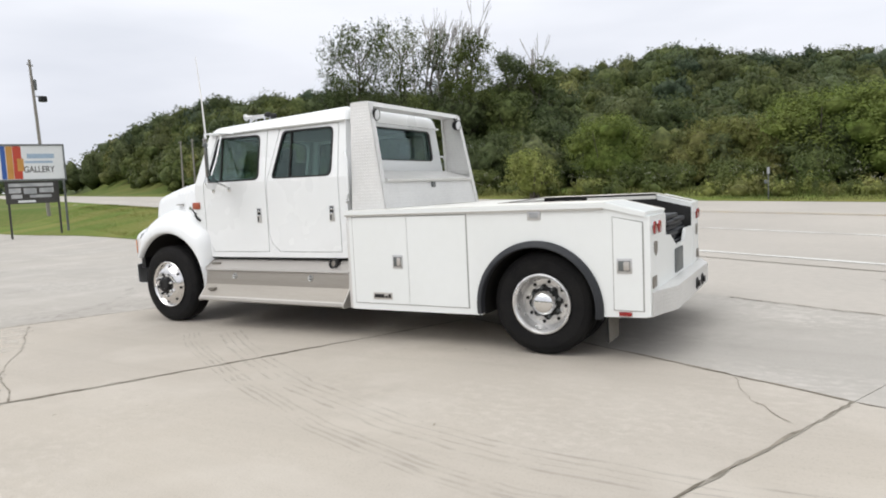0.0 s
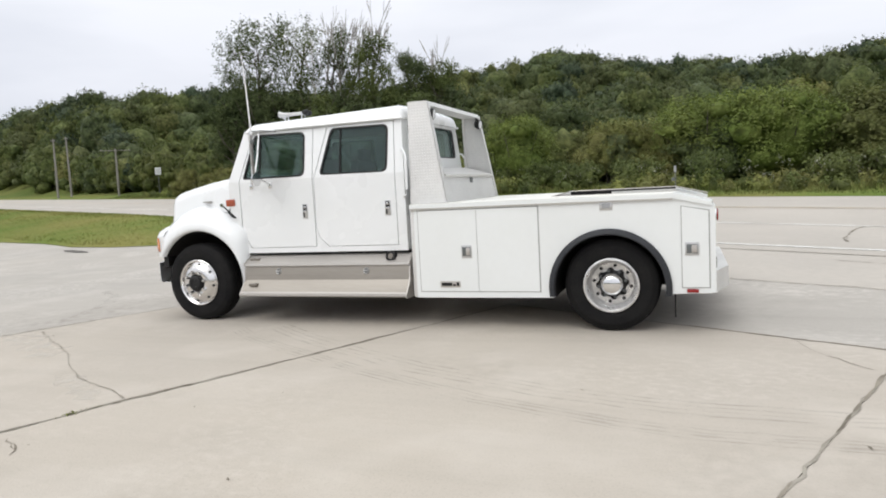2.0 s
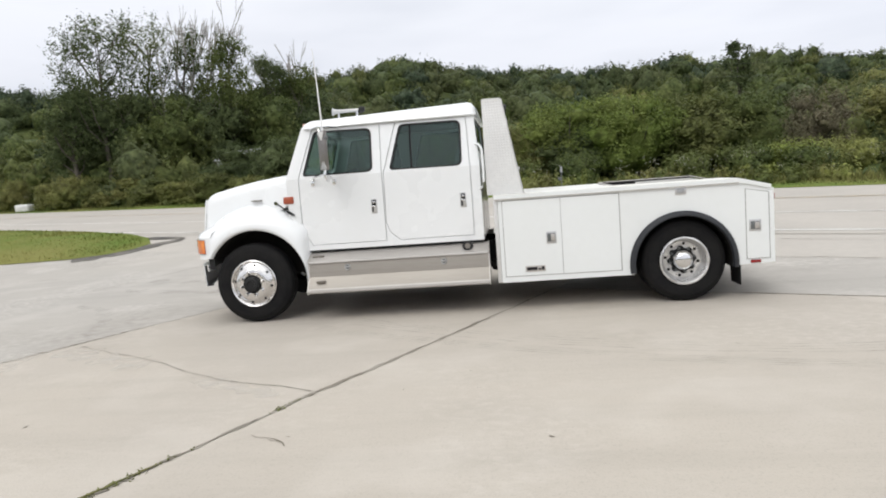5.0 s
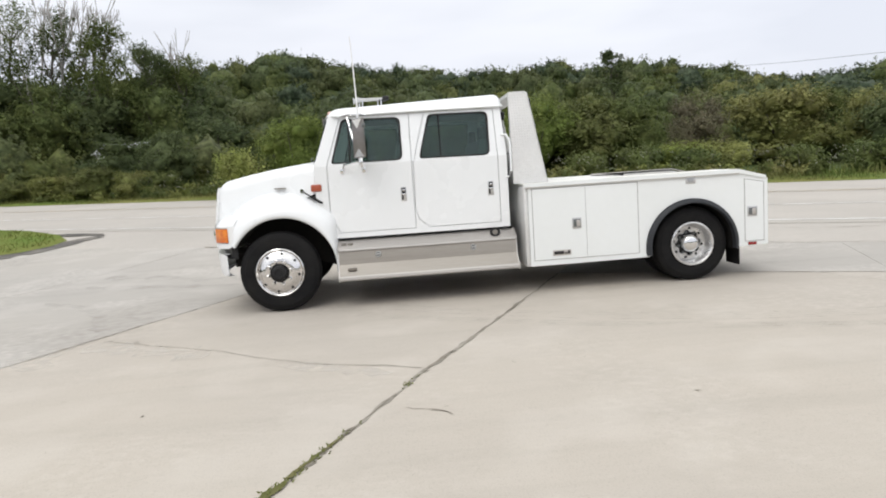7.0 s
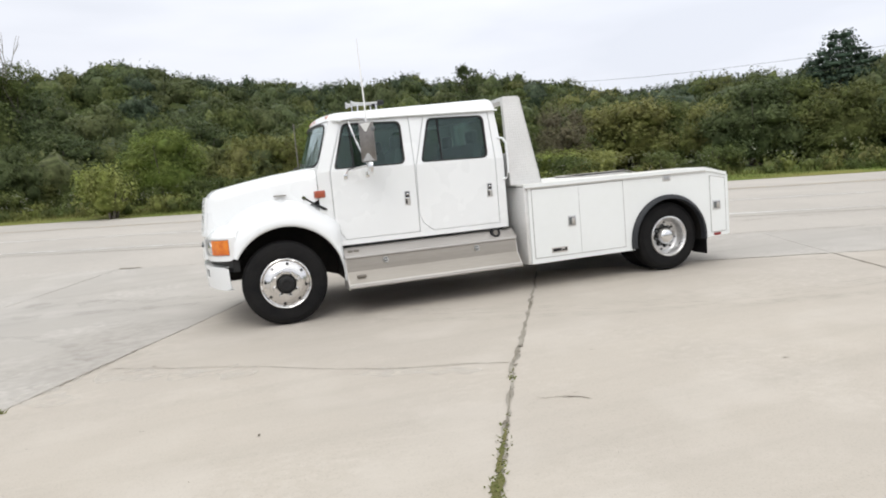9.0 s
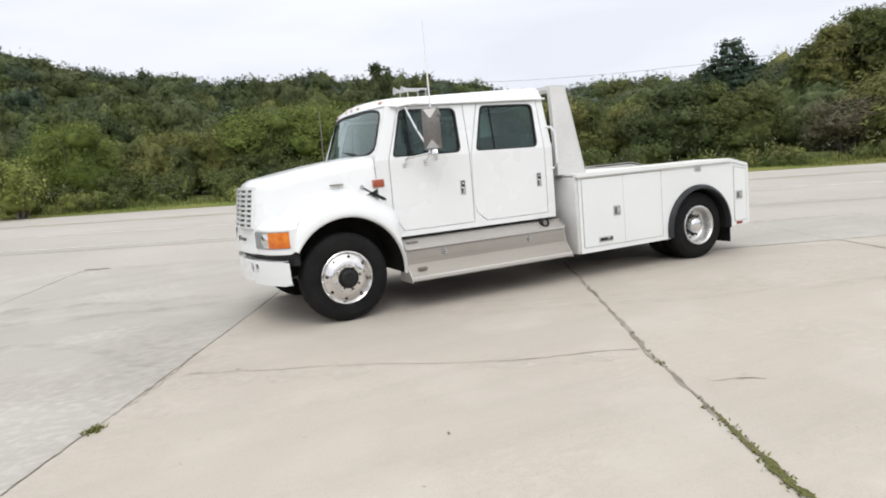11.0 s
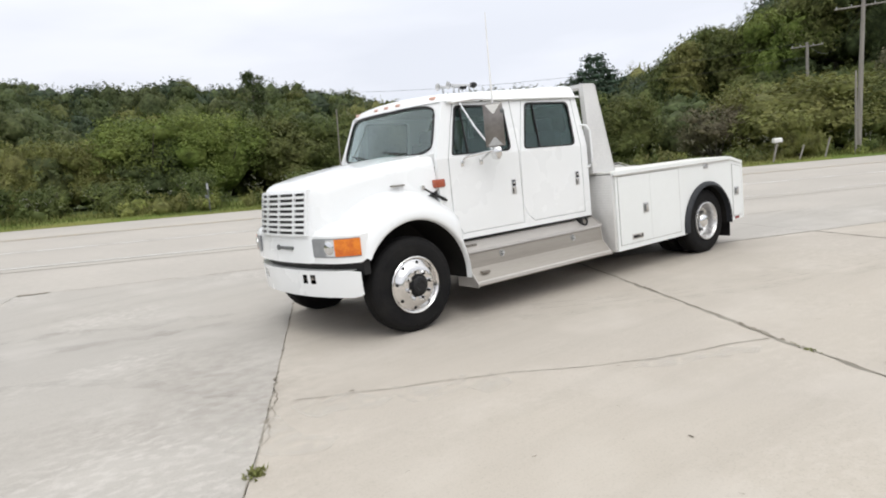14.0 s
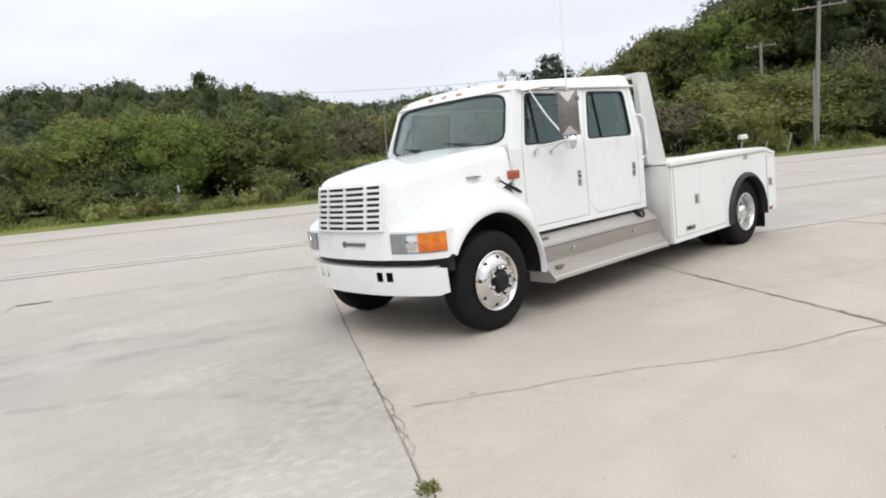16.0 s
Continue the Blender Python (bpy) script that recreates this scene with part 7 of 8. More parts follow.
def build_running_gear(truck):
    for s in (-1, 1):
        build_wheel(truck, 0.0, -1.075, s, False)
        build_wheel(truck, 4.75, -1.175, s, True)
        build_wheel(truck, 4.75, -0.85, s, True, True)
    bm = BM()
    for s in (-1, 1):
        box(bm, -0.6, 5.5, s * 0.42 - 0.04, s * 0.42 + 0.04, 0.50, 0.74)
    for x in (0.7, 1.6, 2.6, 3.6, 5.3):
        box(bm, x - 0.05, x + 0.05, -0.42, 0.42, 0.52, 0.70)
    part("chassis_frame", bm, UNDER, truck, "dark steel ladder chassis")
    bm = BM()
    tube(bm, [(4.75, -1.0, 0.475), (4.75, 1.0, 0.475)], 0.09, 12)
    tube(bm, [(4.75, -0.16, 0.475), (4.75, 0.16, 0.475)], 0.19, 14)
    part("rear_axle", bm, UNDER, truck)
    bm = BM()
    tube(bm, [(0, -0.95, 0.42), (0, 0.95, 0.42)], 0.06, 10)
    box(bm, -0.35, 0.45, -0.40, 0.40, 0.55, 1.05)
    part("front_axle", bm, UNDER, truck)
    bm = BM()
    tube(bm, [(1.0, 0.15, 0.55), (2.6, 0.15, 0.52), (4.6, 0.05, 0.5)], 0.07, 10)
    tube(bm, [(0.9, -0.25, 0.52), (2.74, -0.30, 0.46), (2.76, -0.62, 0.46)], 0.06, 10)
    part("exhaust_pipe", bm, UNDER, truck)
    # unseen cylinders and box, added to keep light out from under the truck
    for s in (-1, 1):
        bm = BM()
        tube(bm, [(0.95, -0.66, 0.56), (1.0, -0.66, 0.56), (2.45, -0.66, 0.56), (2.5, -0.66, 0.56)], [0.2, 0.24, 0.24, 0.2], 20)
        part("tank_light_block", bm, UNDER, truck, "unseen dark cylinder added to block light under the truck", side=s)
    bm = BM()
    box(bm, 2.9, 4.15, -0.60, 0.60, 0.40, 0.80, 0.03)
    part("belly_light_block", bm, UNDER, truck, "dark box added under the bed to block light")
    for s in (-1, 1):
        bm = BM()
        hexa(bm, [(5.300, -1.185, 0.17), (5.314, -1.185, 0.17), (5.314, -0.90, 0.17), (5.300, -0.90, 0.17), (5.300, -1.19, 0.52), (5.314, -1.19, 0.52), (5.314, -0.86, 0.52), (5.300, -0.86, 0.52)])
        bm.normal_update()
        # the flap's rear face is grey-brown, the other faces black
        for f in bm.faces:
            f.material_index = int(f.calc_center_median().x > 5.312)
        part("mud_flap", bm, [RUBBER, FLAP_BACK], truck, "black rubber mud flap", side=s)


def build_steps(truck):
    prof = [(-0.90, 0.770), (-0.955, 0.768), (-1.065, 0.690), (-1.085, 0.684), (-1.090, 0.662), (-1.070, 0.652), (-1.092, 0.505), (-1.104, 0.490), (-1.112, 0.480), (-1.192, 0.385),
            (-1.205, 0.374), (-1.208, 0.345), (-1.190, 0.332), (-0.90, 0.332)]
    for s in (-1, 1):
        bm = BM()
        panel(bm, prof, [], lambda y, z: (0.668, y, z), (2.027, 0, 0))
        bm.normal_update()
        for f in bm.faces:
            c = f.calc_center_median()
            # riser and lower slope take the tan with the reflection painted in
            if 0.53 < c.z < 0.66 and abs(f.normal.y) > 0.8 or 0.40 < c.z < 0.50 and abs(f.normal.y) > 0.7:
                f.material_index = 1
        for q in bm.verts:
            if q.co.x > 2 and q.co.z < 0.72:
                q.co.x += 0.0
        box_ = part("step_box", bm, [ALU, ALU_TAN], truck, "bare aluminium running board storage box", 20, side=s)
        for x0, x1 in ((0.655, 0.668), (2.695, 2.708)):
            bm = BM()
            panel(bm, grown(prof, 0.012), [], lambda y, z: (x0, y, z), (x1 - x0, 0, 0))
            part("end_plate", bm, ALU, box_, side=s)
        for x in (1.11, 2.20):
            bm = BM()
            revolve(bm, [(0.024, 0.008), (0.03, 0.012), (0.036, 0.0)], (x, -1.079, 0.60), (0, -1, 0.15), 16, index=0)
            revolve(bm, [(0.0, 0.006), (0.026, 0.006)], (x, -1.079, 0.60), (0, -1, 0.15), 16, index=1)
            box(bm, x - 0.02, x + 0.024, -1.1, -1.07, 0.596, 0.610, 0.003, index=0)
            part("step_lamp", bm, [RIM_GREY, BACKSTEEL], box_, "small round chrome latch", side=s)
        for x in (0.73, 0.80):
            bm = BM()
            box(bm, x - 0.03, x + 0.03, -1.03, -0.99, 0.715, 0.74, 0.005)
            part("latch_plate", bm, ALU_DARK, box_, side=s)
        bm = BM()
        box(bm, 0.76, 0.86, -1.168, -1.12, 0.445, 0.47, 0.004)
        part("maker_plate", bm, ALU_DARK, box_, side=s)
        bm = BM()
        revolve(bm, [(0.030, -0.02), (0.030, 0.012), (0.0, 0.014)], (2.47, -1.02, 0.745), (0, -1, 0.2), 20, index=1)
        revolve(bm, [(0.030, 0.0), (0.034, 0.022), (0.052, 0.022), (0.058, 0.008), (0.058, -0.08)], (2.47, -1.02, 0.745), (0, -1, 0.2), 24, index=0)
        part("filler_cap", bm, [BLACK, ALU_DARK], truck, "round black fuel filler cap", side=s)
        # black strip stands in for the shaded gap between doors and step
        bm = BM()
        box(bm, 0.64, 2.66, -0.972, -0.90, 0.784, 0.812)
        part("sill_gap_shade", bm, BLACK, truck, "black strip standing for the shaded gap under the doors", side=s)


def arc(cx, cz, r, a0, a1, step=6):
    n = int(abs(a1 - a0) / step)
    return [(cx + r * math.cos(radians(a0 + (a1 - a0) * i / n)), cz + r * math.sin(radians(a0 + (a1 - a0) * i / n))) for i in range(n + 1)]


def build_bed(truck):
    cx, cz, r = 4.735, 0.435, 0.505
    for s in (-1, 1):
        # skin with the wheel arch cut out
        bm = BM()
        out = [(2.835, 0.338), (cx - r - 0.005, 0.345)] + arc(cx, cz, r, 188, -6) + [(5.262, 0.385), (5.618, 0.395), (5.618, 1.180), (5.315, 1.255), (2.835, 1.255)]
        panel(bm, out, [], lambda x, z: (x, -1.215, z), (0, 0.03, 0))
        skin = part("bed_side", bm, BED_PAINT, truck, "smooth white service bed side", 25, side=s)
        bm = BM()
        pts = arc(cx, cz, r - 0.004, 190, -8)
        fr = [bm.verts.new((x, -1.20, z)) for x, z in pts]
        bk = [bm.verts.new((x, -0.55, z)) for x, z in pts]
        for i in range(len(pts) - 1):
            bm.faces.new((fr[i], fr[i + 1], bk[i + 1], bk[i]))
        bm.faces.new(bk)
        part("wheel_housing", bm, UNDER, skin, "black inner wheel housing", side=s)
        bm = BM()
        box(bm, 2.84, 4.2, -1.18, -0.62, 0.338, 0.36)
        part("locker_floor", bm, BED_PAINT, skin, side=s)
        bm = BM()
        box(bm, 2.84, 4.10, -0.66, -0.62, 0.365, 1.24)
        part("locker_back", bm, BED_PAINT, skin, side=s)
        bm = BM()
        box(bm, 5.27, 5.30, -1.18, -0.70, 0.395, 1.20)
        part("locker_end", bm, BED_PAINT, skin, side=s)
        # rubber flare
        bm = BM()
        sec = [(0.497, -1.19), (0.497, -1.262), (0.505, -1.270), (0.520, -1.266), (0.546, -1.244), (0.552, -1.235), (0.552, -1.214)]
        rows = [[bm.verts.new((cx + q * math.cos(radians(a)), y, cz + q * math.sin(radians(a)))) for q, y in sec] for a in range(188, -8, -5)]
        for a, b in zip(rows, rows[1:]):
            for i in range(len(sec) - 1):
                bm.faces.new((a[i], a[i + 1], b[i + 1], b[i]))
        part("wheel_flare", bm, FLARE, skin, "charcoal rubber wheel arch flare", 40, side=s)
        # locker doors, each on a grey plate that stands in for the gap round it
        for nm, o, lx, lz, lw, lh in (("locker_door", [(2.882, 0.405), (3.4895, 0.405), (3.4895, 1.212), (2.882, 1.212)], 3.38, 0.80, 0.052, 0.062),
                                      ("locker_door", [(3.4935, 0.405), (4.095, 0.405), (4.095, 1.212), (3.4935, 1.212)], None, 0, 0, 0),
                                      ("locker_door", [(5.372, 0.447), (5.592, 0.447), (5.592, 1.120), (5.372, 1.165)], 5.455, 0.79, 0.058, 0.058)):
            bm = BM()
            xs, zs_ = [p[0] for p in o], [p[1] for p in o]
            g = [(x + (-0.007 if x == min(xs) else 0.010), z + (-0.007 if z < 0.7 else 0.007)) for x, z in o]
            panel(bm, g, [], lambda x, z: (x, -1.2185, z), (0, 0.02, 0))
            part("door_seam", bm, SEAM_GREY, skin, side=s)
            bm = BM()
            panel(bm, o, [], lambda x, z: (x, -1.2222, z), (0, 0.02, 0))
            bmesh.ops.recalc_face_normals(bm, faces=bm.faces)
            door = part(nm, bm, BED_PAINT, truck, "white flush locker door, closed", side=s)
            if lx:
                bm = BM()
                box(bm, lx - lw, lx + lw, -1.2300, -1.21, lz - lh, lz + lh, 0.004)
                box(bm, lx - lw * 0.78, lx + lw * 0.78, -1.2325, -1.22, lz - lh * 0.7, lz + lh * 0.7, 0.002, index=1)
                box(bm, lx - lw * 0.1, lx + lw * 0.72, -1.2365, -1.22, lz - lh * 0.6, lz + lh * 0.6, 0.006, index=2)
                part("latch", bm, [RIM_GREY, BACKSTEEL, ALU], door, "recessed stainless paddle latch", side=s)
        bm = BM()
        box(bm, 3.09, 3.30, -1.2290, -1.22, 0.445, 0.508, 0.003)
        box(bm, 3.105, 3.215, -1.2315, -1.222, 0.46, 0.493, index=1)
        box(bm, 3.225, 3.255, -1.2315, -1.222, 0.46, 0.478, index=1)
        box(bm, 3.262, 3.288, -1.2315, -1.222, 0.46, 0.496, index=1)
        part("maker_plate", bm, [ALU, BLACK], door, "small silver plate with dark shapes", side=s)
        bm = BM()
        box(bm, 4.67, 4.785, -1.2220, -1.20, 1.155, 1.232, 0.004)
        box(bm, 4.69, 4.765, -1.2245, -1.21, 1.17, 1.215, 0.003, index=1)
        part("side_lamp", bm, [RIM_GREY, SIGN_GREY], skin, "recessed clear side lamp", side=s)
        bm = BM()
        box(bm, 5.405, 5.505, -1.2265, -1.20, 0.398, 0.432, 0.006)
        part("side_marker", bm, RED, skin, "red side marker lamp", side=s)
        # cap rail along the top edge
        bm = BM()
        prism(bm, [(2.80, 1.232), (5.31, 1.236), (5.615, 1.162), (5.622, 1.196), (5.325, 1.276), (2.80, 1.274)], "y", -1.232, -1.18)
        part("cap_rail", bm, BED_PAINT, truck, "white folded rail capping the bed side", side=s)
        bm = BM()
        box(bm, 2.80, 4.13, -1.236, -1.20, 1.228, 1.240)
        box(bm, 4.14, 5.30, -1.236, -1.20, 1.228, 1.240)
        part("rail_trim", bm, ALU, truck, "thin aluminium trim along the bed rail", side=s)
        # sloping rear top
        bm = BM()
        hexa(bm, [(5.305, -1.20, 1.24), (5.612, -1.20, 1.160), (5.64, -0.66, 1.155), (5.305, -0.66, 1.24), (5.305, -1.20, 1.285), (5.616, -1.20, 1.202), (5.65, -0.66, 1.196), (5.305, -0.66, 1.285)])
        part("rear_slope", bm, BED_PAINT, truck, "white sloping rear deck end", side=s)
        # rear face with its lamps
        bm = BM()
        lean = 0.012 if s < 0 else 0.0745
        prism(bm, [(5.655 - lean * 0.553 - 0.034, -1.213), (5.655 - lean * 0.553, -1.213), (5.655, -0.66), (5.625, -0.66)], "z", 0.40, 1.165)
        rear = part("rear_panel", bm, BED_PAINT, truck, "white rear corner panel", side=s)
        for y in (-1.12, -0.96):
            bm = BM()
            revolve(bm, [(0.057, 0.0), (0.057, 0.010), (0.051, 0.014)], (5.653 - lean * (-0.66 - y), y, 1.075), (1, 0, 0), 24, index=0)
            revolve(bm, [(0.050, 0.010), (0.050, 0.024), (0.046, 0.027), (0.0, 0.027)], (5.653 - lean * (-0.66 - y), y, 1.075), (1, 0, 0), 24, index=1)
            part("tail_lamp", bm, [CHROME, RED], rear, "round red tail lamp in a chrome ring", side=s)
        bm = BM()
        prism(bm, fillet([(-1.09, 0.965), (-0.97, 0.965), (-0.975, 0.89), (-1.03, 0.845), (-1.085, 0.89)], 0.02), "x", 5.640 - lean * 0.37, 5.658 - lean * 0.30)
        part("decal", bm, ALU_DARK, rear, "small worn shield-shaped sticker", side=s)
        bm = BM()
        box(bm, 5.60, 5.662 - lean * 0.36, -1.16, -1.02, 0.61, 0.70, 0.006)
        part("reverse_lamp", bm, ALU_DARK, rear, "grey recessed lamp", side=s)
    # front wall of the bed, facing the cab
    bm = BM()
    box(bm, 2.79, 2.835, -1.205, 1.205, 0.338, 1.272, 0.012)
    part("bed_front", bm, PLATE, truck, "aluminium front wall of the bed")
    # deck with the open well at its rear
    bm = BM()
    panel(bm, [(2.79, -1.20), (5.31, -1.20), (5.31, -0.64), (4.13, -0.60), (4.13, 0.60), (5.31, 0.64), (5.31, 1.20), (2.79, 1.20)], [], lambda x, y: (x, y, 1.248), (0, 0, 0.034))
    part("deck", bm, DECK, truck, "white coated deck with an open rear well")
    bm = BM()
    for s in (-1, 1):
        k, z = (0.004, 1.283) if s < 0 else (0.008, 1.304)
        tube(bm, [(4.13, s * 0.60, z), (5.31, s * 0.645, z), (5.65, s * 0.655, z - 0.086)], k, 6)
    tube(bm, [(4.13, -0.60, 1.284), (4.13, 0.60, 1.302)], 0.008, 6)
    part("well_rim", bm, ALU, truck, "aluminium rim round the deck well")
    bm = BM()
    box(bm, 4.10, 4.13, -0.66, 0.66, 0.80, 1.25)
    box(bm, 4.10, 5.62, -0.66, 0.66, 0.80, 0.83)
    for s in (-1, 1):
        hexa(bm, [(4.10, s * 0.64 - 0.012, 0.80), (5.62, s * 0.66 - 0.012, 0.80), (5.62, s * 0.66 + 0.012, 0.80), (4.10, s * 0.64 + 0.012, 0.80),
                  (4.10, s * 0.62 - 0.012, 1.25), (5.31, s * 0.655 - 0.012, 1.25), (5.31, s * 0.655 + 0.012, 1.25), (4.10, s * 0.62 + 0.012, 1.25)])
        hexa(bm, [(5.30, s * 0.655 - 0.012, 0.80), (5.64, s * 0.66 - 0.012, 0.80), (5.64, s * 0.66 + 0.012, 0.80), (5.30, s * 0.655 + 0.012, 0.80),
                  (5.30, s * 0.655 - 0.012, 1.24), (5.64, s * 0.66 - 0.012, 1.155), (5.64, s * 0.66 + 0.012, 1.155), (5.30, s * 0.655 + 0.012, 1.24)])
    hexa(bm, [(4.13, 0.598, 1.20), (5.31, 0.643, 1.20), (5.31, 0.66, 1.20), (4.13, 0.615, 1.20), (4.13, 0.598, 1.300), (5.31, 0.643, 1.300), (5.31, 0.66, 1.300), (4.13, 0.615, 1.300)])
    part("well_lining", bm, BLACK, truck, "black lined deck well")
    # lower tailgate with a notch, and the ribbed black blocks lying in the well
    bm = BM()
    panel(bm, [(-0.66, 0.40), (0.66, 0.40), (0.66, 0.97), (0.30, 0.97), (0.20, 0.86), (-0.20, 0.86), (-0.45, 0.97), (-0.66, 0.97)], [], lambda y, z: (5.652, y, z), (-0.03, 0, 0))
    tail = part("tailgate", bm, BED_PAINT, truck, "white lower tail panel with a notch")
    bm = BM()
    box(bm, 5.653, 5.660, -0.28, 0.06, 0.62, 0.83, 0.01)
    part("plate_holder", bm, BACKSTEEL, tail, "grey licence plate recess")
    for y0, y1, z0, k in ((-0.60, -0.30, 0.84, 5), (-0.26, 0.30, 0.83, 6), (0.0, 0.55, 0.84, 5)):
        bm = BM()
        for i in range(k):
            box(bm, 5.30 + 0.02 * (i % 2), 5.60 - 0.02 * (i % 2), y0 + 0.012 * (i % 2), y1 - 0.012 * (i % 2), z0 + i * 0.05, z0 + i * 0.05 + 0.042, 0.012, 2)
        part("hitch_block", bm, FLARE, truck, "ribbed black block in the deck well")
    # tread plate bumper
    bm = BM()
    o = [(5.58, -1.185), (5.66, -1.185), (5.67, -1.12), (5.77, -0.80), (5.77, 0.80), (5.67, 1.12), (5.66, 1.185), (5.58, 1.185)]
    panel(bm, o, [], lambda x, y: (x, y, 0.398), (0, 0, 0.19))
    rb = part("rear_bumper", bm, PLATE, truck, "tread plate aluminium rear bumper", 20)
    for y in (0.12, 0.42):
        bm = BM()
        tube(bm, [(5.76, y, 0.475), (5.78, y, 0.475)], 0.055, 16)
        tube(bm, [(5.78, y, 0.475), (5.80, y, 0.475)], 0.03, 12)
        part("trailer_socket", bm, BLACK, rb, "round black trailer socket")


def build_headboard(truck):
    def wy(z):
        return -1.0 + (z - 1.29) * 0.065
    for s in (-1, 1):
        bm = BM()
        o = fillet([(2.735, 1.284), (3.128, 1.284), (2.948, 2.30), (2.915, 2.335), (2.735, 2.335)], [0, 0, 0.03, 0.03, 0.02], 3)
        panel(bm, o, [], lambda x, z: (x, wy(z), z), (0, 0.018, 0))
        # folded edges
        for p, q in (((3.128, 1.284), (2.945, 2.318)), ((2.735, 1.284), (2.735, 2.33))):
            for z0, z1 in ((0, 1),):
                a, b = p, q
                hexa(bm, [(a[0] - 0.012, wy(a[1]), a[1]), (a[0], wy(a[1]), a[1]), (a[0], wy(a[1]) + 0.065, a[1]), (a[0] - 0.012, wy(a[1]) + 0.065, a[1]),
                          (b[0] - 0.012, wy(b[1]), b[1]), (b[0], wy(b[1]), b[1]), (b[0], wy(b[1]) + 0.065, b[1]), (b[0] - 0.012, wy(b[1]) + 0.065, b[1])])
        part("headboard_wing", bm, PLATE, truck, "tread plate aluminium headboard wing", 25, side=s)
        bm = BM()
        c = (2.96, -0.845, 2.205)
        revolve(bm, [(0.0, -0.055), (0.042, -0.05), (0.058, -0.02), (0.062, 0.01), (0.060, 0.018), (0.052, 0.02)], c, (1, 0.12, -0.15), 28, index=0)
        revolve(bm, [(0.052, 0.016), (0.035, 0.022), (0.0, 0.025)], c, (1, 0.12, -0.15), 28, index=1)
        tube(bm, [(2.94, -0.845, 2.25), (2.91, -0.845, 2.30)], 0.012, 6, index=0)
        part("work_lamp", bm, [BLACK, SIGN_WHITE], truck, "round black work lamp with a clear lens", side=s)
    bm = BM()
    hexa(bm, [(2.735, -0.93, 2.292), (2.945, -0.93, 2.288), (2.945, 0.93, 2.288), (2.735, 0.93, 2.292), (2.735, -0.93, 2.335), (2.925, -0.93, 2.335), (2.925, 0.93, 2.335), (2.735, 0.93, 2.335)])
    part("headboard_beam", bm, PLATE, truck, "aluminium beam across the headboard")
    bm = BM()
    prism(bm, [(2.76, 1.284), (3.12, 1.284), (3.066, 1.548), (2.76, 1.64)], "y", -0.93, 0.93)
    tool = part("toolbox", bm, PLATE, truck, "tread plate toolbox across the headboard")
    bm = BM()
    hexa(bm, [(2.75, -0.90, 1.646), (3.095, -0.90, 1.546), (3.095, 0.90, 1.546), (2.75, 0.90, 1.646), (2.75, -0.90, 1.670), (3.10, -0.90, 1.570), (3.10, 0.90, 1.570), (2.75, 0.90, 1.670)])
    part("lid", bm, PLATE, tool, "flat tread plate toolbox lid")
    bm = BM()
    box(bm, 3.072, 3.095, -0.035, 0.035, 1.475, 1.535, 0.006)
    part("latch", bm, BACKSTEEL, tool, "small grey toolbox latch")


